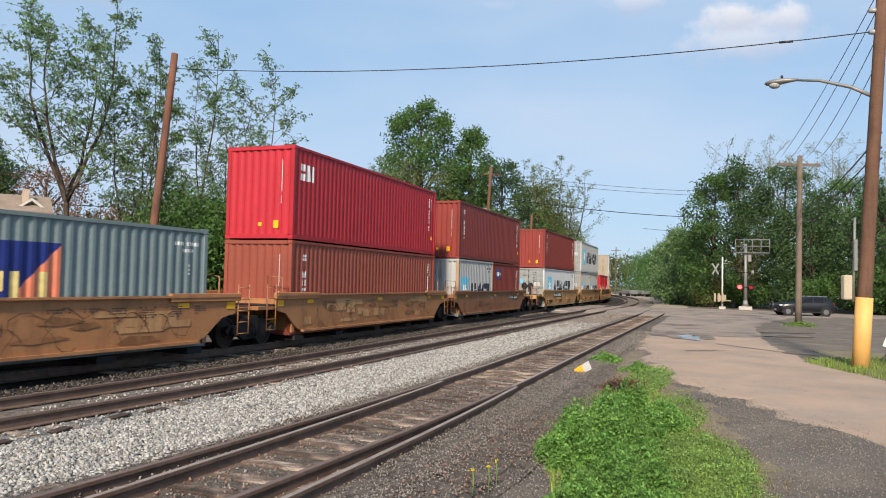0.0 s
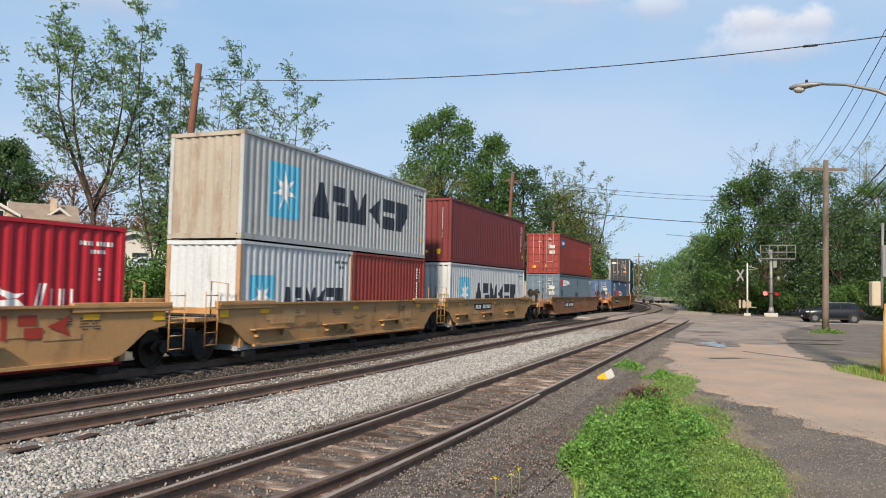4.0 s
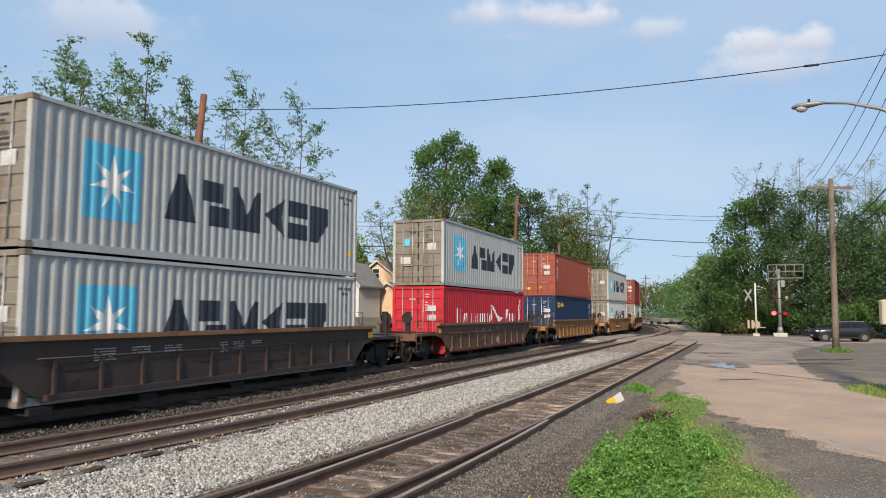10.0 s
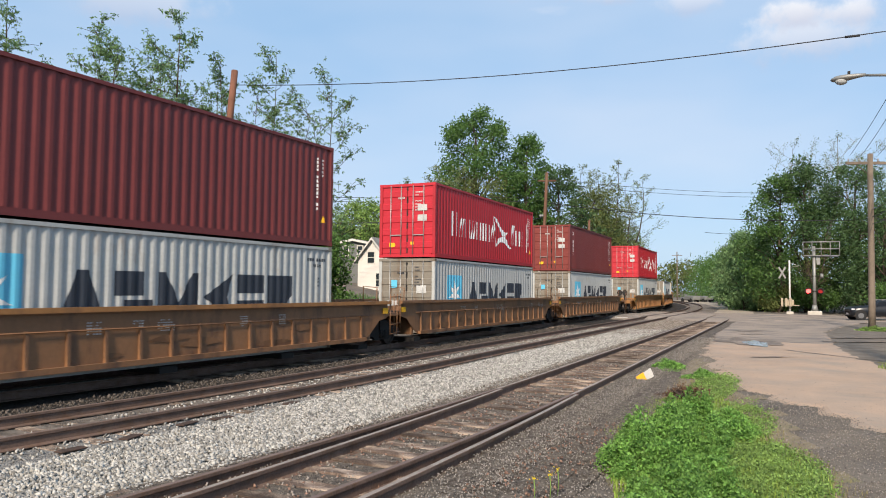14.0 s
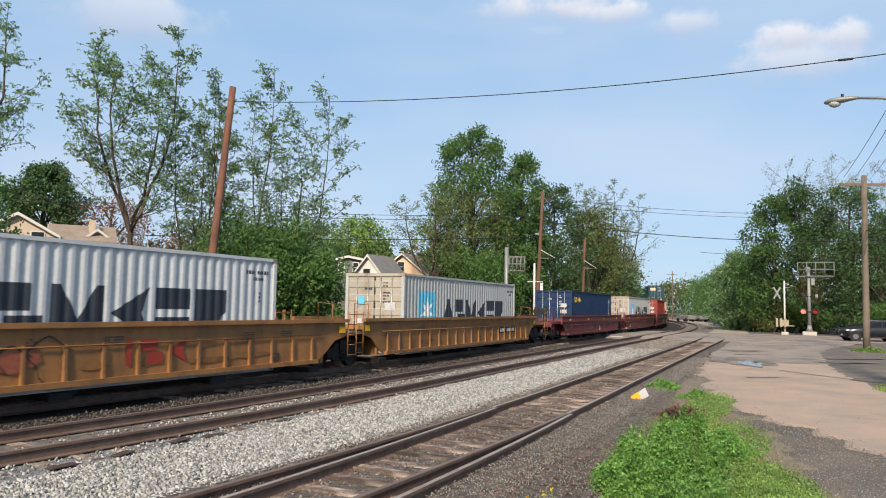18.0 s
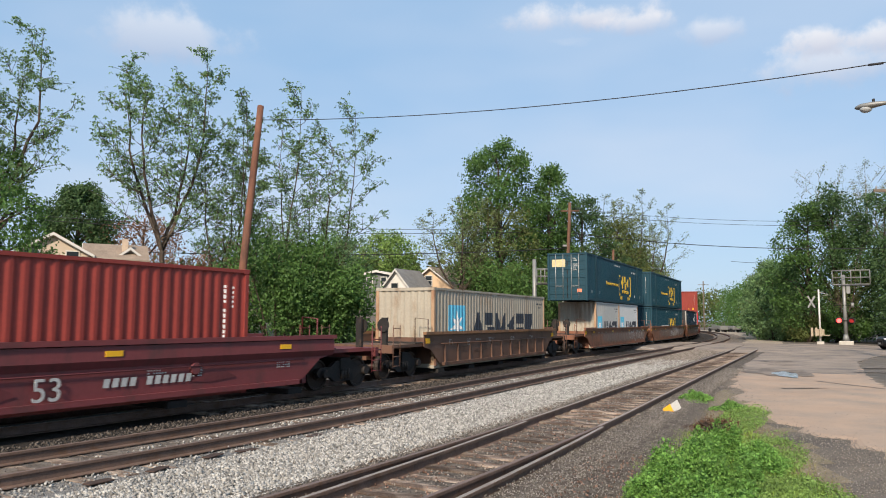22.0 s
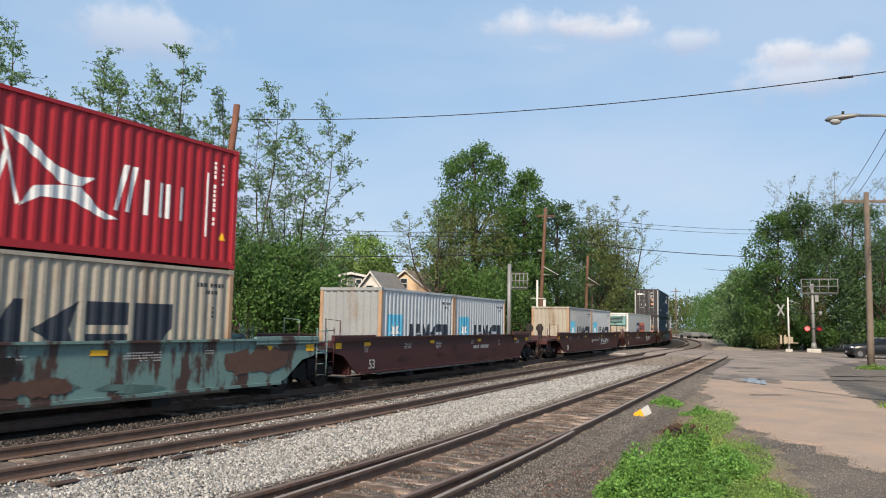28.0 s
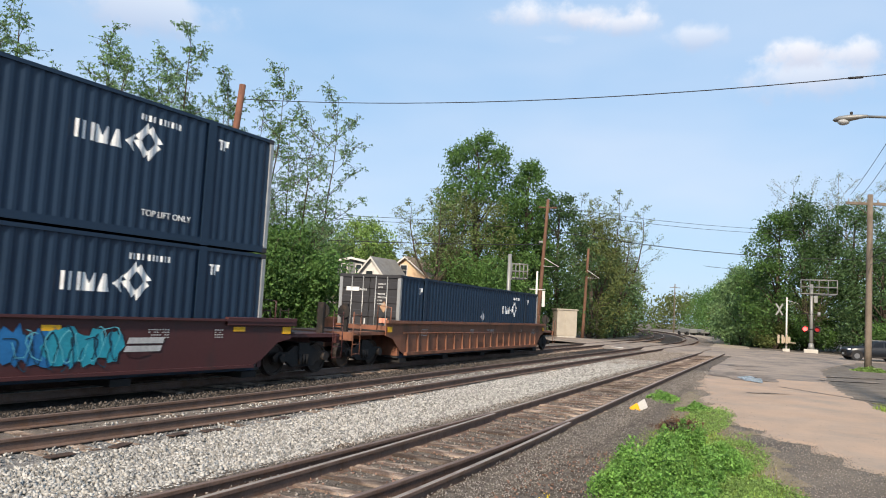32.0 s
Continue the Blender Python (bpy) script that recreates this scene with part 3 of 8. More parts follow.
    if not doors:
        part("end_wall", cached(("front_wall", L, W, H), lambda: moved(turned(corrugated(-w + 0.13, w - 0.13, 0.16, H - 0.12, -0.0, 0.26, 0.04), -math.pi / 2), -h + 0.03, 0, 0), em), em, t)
        return t
    for sy in (-1, 1):
        def leaf():
            y0, y1 = (0.012, w - 0.135) if sy > 0 else (-w + 0.135, -0.012)
            out = [(-h + 0.085, 0.17), (-h + 0.045, 0.17)]
            for k in range(5):
                z = 0.36 + k * (H - 0.6) / 4.6
                out += [(-h + 0.045, z), (-h + 0.022, z + 0.03), (-h + 0.022, z + 0.24), (-h + 0.045, z + 0.27)]
            out += [(-h + 0.045, H - 0.13), (-h + 0.085, H - 0.13)]
            bm = bmesh.new()
            lo, hi = [bm.verts.new((x, y0, z)) for x, z in out], [bm.verts.new((x, y1, z)) for x, z in out]
            for i in range(len(out)):
                j = (i + 1) % len(out)
                bm.faces.new((lo[i], lo[j], hi[j], hi[i]))
            bm.faces.new(lo), bm.faces.new(hi[::-1])
            bmesh.ops.recalc_face_normals(bm, faces=bm.faces)
            return bm
        d = part("door", cached(("door", L, W, H, sy), leaf, em), em, t)
        part("gasket", cached(("gasket", L, W, H, sy), lambda: boxes((-h + 0.036, -h + 0.047, sy * 0.02 - 0.012, sy * 0.02 + 0.012, 0.18, H - 0.14)), RUBBER), RUBBER, d)
        for k in (0, 1):
            y = sy * (0.26 + 0.46 * k)
            part("lock_rod", cached(("lock_rod", L, H, sy, k), lambda: tube(bmesh.new(), [(-h + 0.004, y, 0.1), (-h + 0.004, y, H - 0.08)], 0.019, 6), GALV), GALV, d)
        part("door_handle", cached(("door_handle", L, H, sy), lambda: boxes((-h - 0.012, -h + 0.008, sy * 0.24 - (0.0 if sy > 0 else 0.5), sy * 0.24 + (0.5 if sy > 0 else 0), 0.86, 0.895)), GALV), GALV, d)
    return t


def clip(pts, lo, hi):
    """The part of a convex polygon between two values of its first coordinate."""
    for edge, sign in ((lo, 1), (hi, -1)):
        out = []
        for p, q in zip(pts, pts[1:] + pts[:1]):
            a, b = (p[0] - edge) * sign, (q[0] - edge) * sign
            if a >= 0:
                out.append(p)
            if (a > 0 > b) or (a < 0 < b):
                f = a / (a - b)
                out.append((edge, p[1] + (q[1] - p[1]) * f))
        pts = out
        if len(pts) < 3:
            return []
    return pts


def painted(t, name, polys, material, L, W, label="", kind="", lift=0.004):
    """Paint on the near side of a container, pressed into its ridges."""
    key = (name, L, W, lift, tuple(tuple((round(x, 3), round(z, 3)) for x, z in p) for p in polys))

    def build():
        bm = bmesh.new()
        half = L / 2 - 0.12
        n = max(1, round(2 * half / PITCH))
        step = 2 * half / n
        cuts = [(-half + step * (i + u), d) for i in range(n) for u, d in ((0, 0.0), (0.26, 0.0), (0.5, ridge_of(L)), (0.76, ridge_of(L)))] + [(half, 0.0)]
        for p in polys:
            p = [tuple(q) for q in p]
            for tri in geometry.tessellate_polygon([[Vector((x, z, 0)) for x, z in p]]):
                tri = [p[i] for i in tri]
                a, b = min(q[0] for q in tri), max(q[0] for q in tri)
                for (x0, d0), (x1, d1) in zip(cuts, cuts[1:]):
                    if x1 <= a or x0 >= b:
                        continue
                    c = clip(tri, x0, x1)
                    if len(c) > 2:
                        bm.faces.new([bm.verts.new((x, -W / 2 + 0.022 - lift + d0 + (d1 - d0) * (x - x0) / (x1 - x0), z)) for x, z in c])
        return bm
    ob = part(name, cached(key, build, material), material, t, label)
    return tagged(ob, kind=kind) if kind else ob


def rect(x0, x1, z0, z1):
    return [(x0, z0), (x1, z0), (x1, z1), (x0, z1)]


def decal(t, name, x, z, w, h, material, L, W, lift=0.004):
    """A painted patch on the near side, centred at x, z."""
    return painted(t, name, [rect(x - w / 2, x + w / 2, z - h / 2, z + h / 2)], material, L, W, lift=lift)


def bars(bm, rows, y):
    for x0, x1, z0, z1 in rows:
        vs = [bm.verts.new(p) for p in ((x0, y, z0), (x1, y, z0), (x1, y, z1), (x0, y, z1))]
        bm.faces.new(vs)
    return bm


def quad(bm, pts, y):
    bm.faces.new([bm.verts.new((x, y, z)) for x, z in pts])


def poly(t, name, pts, y, material, label=""):
    bm = bmesh.new()
    f = bm.faces.new([bm.verts.new((x, y, z)) for x, z in pts])
    f.normal_update()
    bmesh.ops.triangulate(bm, faces=[f])
    return part(name, bm, material, t, label)


def shapes(kinds, x0, x1, z0, z1, weight=0.2, slant=0.0):
    """A row of plain solid shapes (crowns, wedges, bars, darts) that stands for a trade mark."""
    out = []
    widths = [0.6 if k in "it" else 1.1 if k in "vw" else 0.92 for k in kinds]
    unit = (x1 - x0) / (sum(widths) + 0.16 * (len(kinds) - 1))
    a, h = x0, z1 - z0
    for k, wide in zip(kinds, widths):
        w = wide * unit
        s, q = min(h * weight, w * 0.4), h * weight
        b, m, mid = a + w, a + w / 2, (z0 + z1) / 2
        if k == "v":        # crown: a block bitten from above
            out += [[(a, z0), (b, z0), (b, z1), (b - s * 0.8, z1), (m, z0 + h * 0.40), (a + s * 0.8, z1), (a, z1)]]
        elif k == "w":      # blunt wedge
            out += [[(a + w * 0.04, z0), (b - w * 0.04, z0), (m + s * 0.55, z1), (m - s * 0.55, z1)]]
        elif k == "b":      # two thick bars
            out += [rect(a, b, z0 + h * 0.58, z1), rect(a, b, z0, z0 + h * 0.42)]
        elif k == "n":      # block with its foot cut away
            out += [[(a, z0), (a + w * 0.42, z0), (b, z0 + h * 0.52), (b, z1), (a, z1)]]
        elif k == "z":      # two offset blocks
            out += [rect(a, a + w * 0.74, mid + h * 0.04, z1), rect(a + w * 0.26, b, z0, mid - h * 0.04)]
        elif k == "x":      # dart
            out += [[(a, mid), (b, z0), (b - w * 0.22, mid), (b, z1)]]
        elif k == "u":      # two posts
            out += [rect(a, a + s, z0, z1), rect(b - s, b, z0, z1)]
        elif k == "o":      # rhomb
            out += [[(a, mid), (m, z0), (b, mid), (m, z1)]]
        elif k == "t":      # leaning post
            out += [[(a, z0), (a + s, z0), (b, z1), (b - s, z1)]]
        elif k == "p":      # two leaning posts
            out += [[(a, z0), (a + s, z0), (m + s / 2, z1), (m - s / 2, z1)], [(m, z0), (m + s, z0), (b, z1), (b - s, z1)]]
        else:               # single post
            out += [rect(m - s / 2, m + s / 2, z0, z1)]
        a = b + 0.16 * unit
    return [[(x + slant * (z - z0), z) for x, z in p] for p in out] if slant else out


def wordmark(t, kinds, x0, x1, z0, z1, material, L, W, weight=0.2, label="", slant=0.0, lift=0.004):
    """A trade mark as a row of plain shapes."""
    return painted(t, "painted_wordmark", shapes(kinds, x0, x1, z0, z1, weight, slant), material, L, W, label, "stuff", lift)


def star(t, x, z, size, L, W):
    painted(t, "blue_panel", [rect(x - size / 2, x + size / 2, z - size / 2, z + size / 2)], BLUE_MARK, L, W)
    pts = []
    for k in range(14):
        a = math.pi / 2 + k * math.tau / 14
        q = size * (0.40 if k % 2 == 0 else 0.135)
        pts.append((x + q * math.cos(a), z + q * math.sin(a)))
    painted(t, "white_star", [pts], WHITE_MARK, L, W, lift=0.008)


def marks_small(t, L, W, colour=WHITE_MARK, seed=0, col=True):
    """Small serial marks near the end of the side, as plain bars, and a warning triangle."""
    r = random.Random(seed)
    x = L / 2 - 0.75
    rows = []
    if col:
        z = 2.5
        for k in range(12):
            hgt = r.choice((0.06, 0.075, 0.09))
            rows.append(rect(x, x + 0.055, z - hgt, z))
            z -= hgt + (0.14 if k in (3, 9) else 0.035)
        rows += [rect(x + 0.26, x + 0.30, 2.42 - k * 0.11, 2.48 - k * 0.11) for k in range(5)]
    else:
        rows += [rect(x - 0.35 + k * 0.085 + (0.05 if k > 3 else 0), x - 0.295 + k * 0.085 + (0.05 if k > 3 else 0), 2.46, 2.55) for k in range(9)]
        rows += [rect(x - 0.1 + k * 0.08, x - 0.045 + k * 0.08, 2.3, 2.38) for k in range(5)]
        rows += [rect(x + 0.1, x + 0.16, 1.95 - 0.1 * k, 2.01 - 0.1 * k) for k in range(3)]
    painted(t, "serial_mark", rows, colour, L, W, kind="stuff")
    painted(t, "warning_triangle", [[(x + 0.22, 0.66), (x + 0.42, 0.66), (x + 0.32, 0.85)]], YELLOW, L, W)


def column_mark(t, L, W, material, n=6):
    """A mark painted down the side near its end, as plain shapes."""
    x, rows = -L / 2 + 0.68, []
    for k in range(n):
        z = 2.48 - k * 0.262
        rows += shapes("bivubo"[k % 6], x, x + 0.24, z - 0.2, z, 0.22)
    painted(t, "painted_wordmark", rows, material, L, W, kind="stuff")


def end_marks(t, L, seed=0, colour="", doors=True):
    """Marks on the leading end: lines of small bars, placards, a warning triangle."""
    r = random.Random(seed)
    x = -L / 2 + 0.008 if doors else -L / 2 + 0.02

    def face(rows, name, material, kind=""):
        for group in [rows] if kind else [[r] for r in rows]:
            bm = bmesh.new()
            for y0, y1, z0, z1 in group:
                bm.faces.new([bm.verts.new(p) for p in ((x, y1, z0), (x, y0, z0), (x, y0, z1), (x, y1, z1))])
            ob = part(name, bm, material, t)
            if kind:
                tagged(ob, kind=kind)
    pale = colour in ("white", "grey", "cream", "grime", "ash")
    ink = DARK_MARK if pale else TAG_WHITE
    if not doors:
        face([(-0.80, -0.775, 1.45, 2.45)] + [(-0.80, -0.765, 1.28 - 0.09 * k, 1.33 - 0.09 * k) for k in range(3)], "end_marking", TAG_WHITE, "stuff")
        if colour == "green":
            face([(0.12, 0.95, 2.0, 2.45)], "gold_label", shader("label_buff", (0.56, 0.46, 0.25), 0.5))
            face([(0.42, 0.72, 0.5, 0.7)], "pale_label", TAG_WHITE)
        elif not pale:
            face([(-0.70, -0.52, 0.34, 0.58)], "hazard_label", YELLOW)
            face([(-0.10, 0.02, 0.40, 0.52)], "hazard_label", YELLOW)
        return
    rows = []
    for k in range(6):
        z, w = 2.52 - 0.115 * k - (0.12 if k > 1 else 0), r.uniform(0.16, 0.36)
        rows += [(-0.36 - 0.05 * j - 0.03, -0.36 - 0.05 * j, z, z + 0.055) for j in range(int(w / 0.05))]
    rows += [(0.35 - 0.06 * j, 0.39 - 0.06 * j, 2.3, 2.37) for j in range(5)]
    face(rows, "end_marking", ink, "stuff")
    if colour in ("navy", "dusk"):
        face([(0.42, 0.95, 2.28, 2.42)], "end_wordmark", WHITE_MARK)
        bm = bmesh.new()
        bm.faces.new([bm.verts.new((x, -0.62 + a, 1.75 + b)) for a, b in ((0, -0.2), (-0.16, 0), (0, 0.2), (0.16, 0))])
        part("placard", bm, shader("placard_brown", (0.36, 0.22, 0.13), 0.5), t)
        face([(-0.78, -0.46, 1.18, 1.36)], "hazard_label", shader("label_salmon", (0.60, 0.26, 0.17), 0.5), )
        face([(0.10, 0.16, 1.1, 1.32), (0.55, 0.61, 1.1, 1.32)], "small_label", TAG_WHITE)
    elif pale:
        face([(0.40, 0.66, 1.75, 2.05)], "blue_label", BLUE_MARK)
        face([(-0.86, -0.44, 1.55, 1.85), (0.36, 0.84, 0.95, 1.25)], "pale_label", TAG_WHITE)
    elif colour == "green":
        face([(0.12, 0.95, 2.05, 2.5)], "gold_label", shader("label_buff", (0.56, 0.46, 0.25), 0.5))
        face([(-0.9, -0.62, 0.5, 0.7)], "orange_label", ORANGE_MARK)
    else:
        face([(-0.86, -0.46, 1.82, 2.06), (-0.86, -0.46, 1.42, 1.66)], "pale_label", TAG_WHITE)
        face([(0.52, 0.78, 0.42, 0.58), (-0.30, -0.16, 0.5, 0.62)], "hazard_label", YELLOW)


def diamond(t, x, z, s, L, W, material=WHITE_MARK):
    """The woven diamond badge: four plain bars round a gap."""
    rows = []
    for k in range(4):
        a = k * math.pi / 2
        c, q = math.cos(a), math.sin(a)
        rows.append([(x + s * 0.5 * (c * u - q * v), z + s * 0.55 * (q * u + c * v)) for u, v in ((1.0, 0.06), (0.2, 0.86), (-0.08, 0.58), (0.52, -0.02))])
    painted(t, "badge", rows, material, L, W, lift=0.006)


def dress(t, L, brand, seed, high=True, W=2.438):
    """Paints the marks of one container."""
    h = L / 2
    long = L > 10
    args = (L, W)
    red = shader("red_marking", (0.5, 0.03, 0.03), 0.5)
    navy = shader("logo_navy", (0.01, 0.02, 0.10), 0.5)
    if brand == "star":
        if long:
            star(t, -4.10, 1.50, 1.56, *args)
            wordmark(t, "wzvxbn", -2.68, 4.30, 0.93, 2.03, DARK_MARK, *args, 0.215, "dark heavy shapes of a trade mark")
        else:
            star(t, -h + 1.05, 1.42, 1.15, *args)
            wordmark(t, "wzvxbn", -h + 2.0, h - 0.55, 0.98, 1.68, DARK_MARK, *args, 0.215, "dark heavy shapes of a trade mark")
        marks_small(t, L, W, DARK_MARK, seed, False)
    elif brand == "sail":
        k = 1.0 if long else 0.46
        z0, cx = (0.95, 1.5) if long else (1.22, 0.45)
        left = -4.45 if long else -2.6
        wordmark(t, "u", left, left + 0.55 * k, z0, z0 + 1.0 * k, WHITE_MARK, *args, 0.12)
        wordmark(t, "pupuiup", left + 0.72 * k, left + 4.9 * k, z0, z0 + 0.78 * k, WHITE_MARK, *args, 0.12, "white thin shapes of a trade mark")
        wordmark(t, "p", cx + 1.15 * k, cx + 1.7 * k, z0 + 0.02, z0 + 1.0 * k, WHITE_MARK, *args, 0.12)
        wordmark(t, "uu", cx + 1.9 * k, cx + 2.95 * k, z0 + 0.02, z0 + 0.78 * k, WHITE_MARK, *args, 0.13)
        zc = z0 + 0.5 * k
        painted(t, "flag_shape", [[(cx + a * k, zc + b * k) for a, b in p] for p in (
            [(-1.25, 0.72), (-0.75, 0.62), (-0.2, 0.22), (0.35, 0.06), (0.72, 0.10), (0.42, -0.12), (0.0, -0.14), (-0.42, 0.16)],
            [(-0.82, -0.68), (-0.55, -0.26), (0.0, -0.16), (0.42, -0.14), (0.85, -0.52), (1.3, -0.66), (0.95, -0.70), (0.2, -0.42), (-0.4, -0.44)],
            [(-1.25, 0.72), (-1.19, 0.72), (-0.80, -0.62), (-0.86, -0.66)])], WHITE_MARK, *args)
        if long:
            painted(t, "white_line", [rect(h - 0.98, h - 0.93, 0.7, 2.2)], WHITE_MARK, *args)
        marks_small(t, L, W, WHITE_MARK, seed, long)
    elif brand == "column":
        column_mark(t, L, W, WHITE_MARK, 6)
        marks_small(t, L, W, WHITE_MARK, seed, True)
    elif brand == "plain":
        marks_small(t, L, W, WHITE_MARK, seed, True)
    elif brand == "weave":
        wordmark(t, "iuvwx", 2.55, 3.96, 1.74, 2.10, WHITE_MARK, *args, 0.2, "white shapes of a trade mark")
        diamond(t, 4.28, 2.0, 0.74, *args)
        part("top_lift_words", lettering("TOP LIFT ONLY", 0.19, WHITE_MARK), WHITE_MARK, t).location = (4.9, -W / 2 + 0.016, 0.45)
        part("top_lift_words", lettering("TOP LIFT ONLY", 0.19, WHITE_MARK), WHITE_MARK, t).location = (-5.0, -W / 2 + 0.016, 0.62)
        rows = [rect(4.05 + k * 0.105 + (0.06 if k > 3 else 0), 4.105 + k * 0.105 + (0.06 if k > 3 else 0), 2.44, 2.57) for k in range(10)]
        for x in (6.4, -6.4):
            rows += [rect(x - 0.16, x + 0.16, 2.47, 2.51), rect(x - 0.12, x - 0.06, 2.27, 2.47), rect(x, x + 0.05, 2.27, 2.47), rect(x + 0.05, x + 0.14, 2.36, 2.47)]
        painted(t, "serial_mark", rows, WHITE_MARK, *args, kind="stuff")
        painted(t, "placard", [[(-0.22, 1.55), (0.0, 1.28), (0.22, 1.55), (0.0, 1.82)]], shader("placard_grey", (0.25, 0.27, 0.3), 0.5), *args)
    elif brand == "bracket":
        c = 2.0
        wordmark(t, "ozx", c - 1.15, c + 1.15, 1.02, 1.95, GOLD_MARK, *args, 0.27, "gold heavy shapes of a trade mark")
        part("painted_word", lettering("INTERMODAL", 0.33, GOLD_MARK), GOLD_MARK, t, "gold lettering").location = (c + 0.08, -W / 2 + 0.016, 0.72)
        painted(t, "bracket_frame", [rect(c - 1.84, c - 1.66, 0.55, 1.98), rect(c - 1.66, c - 1.45, 1.84, 1.98), rect(c - 1.66, c - 1.45, 0.55, 0.69), rect(c + 1.62, c + 1.80, 0.55, 1.98), rect(c + 1.40, c + 1.62, 1.84, 1.98), rect(c + 1.40, c + 1.62, 0.55, 0.69)], GOLD_MARK, *args)
        for dx in (-1.43, -1.10, 0.92, 1.34):
            painted(t, "gold_disc", [[(c + dx + 0.14 * math.cos(k * math.tau / 12), 0.40 + 0.14 * math.sin(k * math.tau / 12)) for k in range(12)]], GOLD_MARK, *args)
        part("painted_word", lettering("How tomorrow moves", 0.36, TAG_WHITE if seed % 2 else GOLD_MARK), GOLD_MARK, t, "pale lettering").location = (c - 3.75, -W / 2 + 0.016, 1.16)
        rows = [rect(c + 2.25 + k * 0.12 + (0.1 if k > 3 else 0), c + 2.31 + k * 0.12 + (0.1 if k > 3 else 0), 2.28, 2.42) for k in range(10)]
        rows += [rect(c - 3.2 + k * 0.11, c - 3.13 + k * 0.11, 2.52, 2.6) for k in range(16) if k not in (7, 12)]
        for x in (h - 3.0, h - 1.1, -h + 1.1, -h + 3.0):
            rows += [rect(x - 0.09, x - 0.01, 0.5, 0.68), rect(x + 0.02, x + 0.1, 0.5, 0.68)]
        painted(t, "serial_mark", rows, TAG_WHITE, *args, kind="stuff")
    elif brand == "gt":
        wordmark(t, "ob", -5.68, -4.86, 2.06, 2.56, red, *args, 0.28)
        wordmark(t, "zbono", -4.80, -2.65, 2.08, 2.48, WHITE_MARK, *args, 0.26, "white shapes of a trade mark")
        for x, z, w, hh in ((-h + 1.0, 1.55, 0.6, 0.45), (0.0, 1.35, 1.1, 0.5), (0.4, 2.35, 0.5, 0.45), (h - 1.9, 2.2, 0.22, 0.35)):
            decal(t, "repair_patch", x, z, w, hh, shader("patch_slate", (0.035, 0.055, 0.085), 0.5), *args)
        marks_small(t, L, W, WHITE_MARK, seed, False)
    elif brand == "banner":
        decal(t, "logo_panel", -h + 1.2 if not long else -h + 1.3, 2.25, 0.95, 0.55, shader("logo_blue", (0.03, 0.05, 0.17), 0.5), *args)
        wordmark(t, "ubnox", -h + 0.85, -h + 1.6, 2.12, 2.36, WHITE_MARK, *args, 0.2, lift=0.008)
        if long:
            decal(t, "repainted_band", 0.9, 1.7, 6.8, 0.75, shader("faded_red", (0.20, 0.035, 0.028), 0.5, 0, 0.15, 0.7, 14, 0), *args, 0.003)
        marks_small(t, L, W, WHITE_MARK, seed, True)
    elif brand == "stack":
        for x in (-h + 0.25, h - 0.25):
            decal(t, "end_band", x, 1.45, 0.24, 2.5, red, *args)
        diamond(t, -5.55, 2.18, 0.72, *args)
        for k in range(9):
            painted(t, "speed_mark", [rect(-5.15 + 0.02 * k, -4.40 - 0.03 * abs(k - 4), 2.50 - k * 0.085, 2.54 - k * 0.085)], WHITE_MARK, *args)
        wordmark(t, "nwbi", -3.3, -1.42, 1.28, 1.86, red, *args, 0.2)
        wordmark(t, "ziwbxiwui", -1.18, 2.6, 1.28, 1.80, WHITE_MARK, *args, 0.13, "white shapes of a trade mark")
        painted(t, "serial_mark", [rect(-0.82, -0.48, 2.40, 2.66), rect(-0.40, -0.12, 2.40, 2.66), rect(h - 0.95, h - 0.7, 1.35, 1.6), rect(h - 0.95, h - 0.7, 1.75, 1.95)] + [rect(h - 2.9 + k * 0.12, h - 2.84 + k * 0.12, 2.42, 2.56) for k in range(7)], WHITE_MARK, *args, kind="stuff")
    elif brand == "wide":
        decal(t, "blue_panel", -1.25, 1.66, 1.44, 0.86, navy, *args)
        decal(t, "orange_panel", 0.92, 1.66, 2.86, 0.86, ORANGE_MARK, *args)
        wordmark(t, "nxo", -1.85, -0.65, 1.42, 1.86, WHITE_MARK, *args, 0.2, lift=0.008)
        wordmark(t, "ubobitbo", -0.42, 2.22, 1.42, 1.86, navy, *args, 0.2, lift=0.008)
        marks_small(t, L, W, DARK_MARK, seed, False)
    elif brand == "eagle":
        decal(t, "logo_panel", 0.2, 1.65, 3.4, 1.35, shader("logo_royal", (0.012, 0.025, 0.16), 0.5), *args)
        painted(t, "orange_panel", [[(0.55, 0.98), (1.9, 2.3), (1.9, 0.98)]], ORANGE_MARK, *args, lift=0.006)
        wordmark(t, "nu", -0.1, 1.6, 1.0, 1.75, shader("pale_gold", (0.62, 0.5, 0.2), 0.5), *args, 0.24, lift=0.009)
        marks_small(t, L, W, WHITE_MARK, seed, False)
    elif brand == "trio":
        wordmark(t, "bwi", -5.68, -4.82, 1.86, 2.38, WHITE_MARK, *args, 0.2, "white shapes of a trade mark")
        marks_small(t, L, W, WHITE_MARK, seed, True)
    elif brand == "word5":
        wordmark(t, "zbono", -h + 0.7, -h + 2.6, 2.15, 2.48, GOLD_MARK if seed % 2 == 0 else WHITE_MARK, *args, 0.26, "shapes of a trade mark")
        marks_small(t, L, W, WHITE_MARK, seed, True)


TRAIN = []      # (thing, distance of its origin along the line at the start, height)


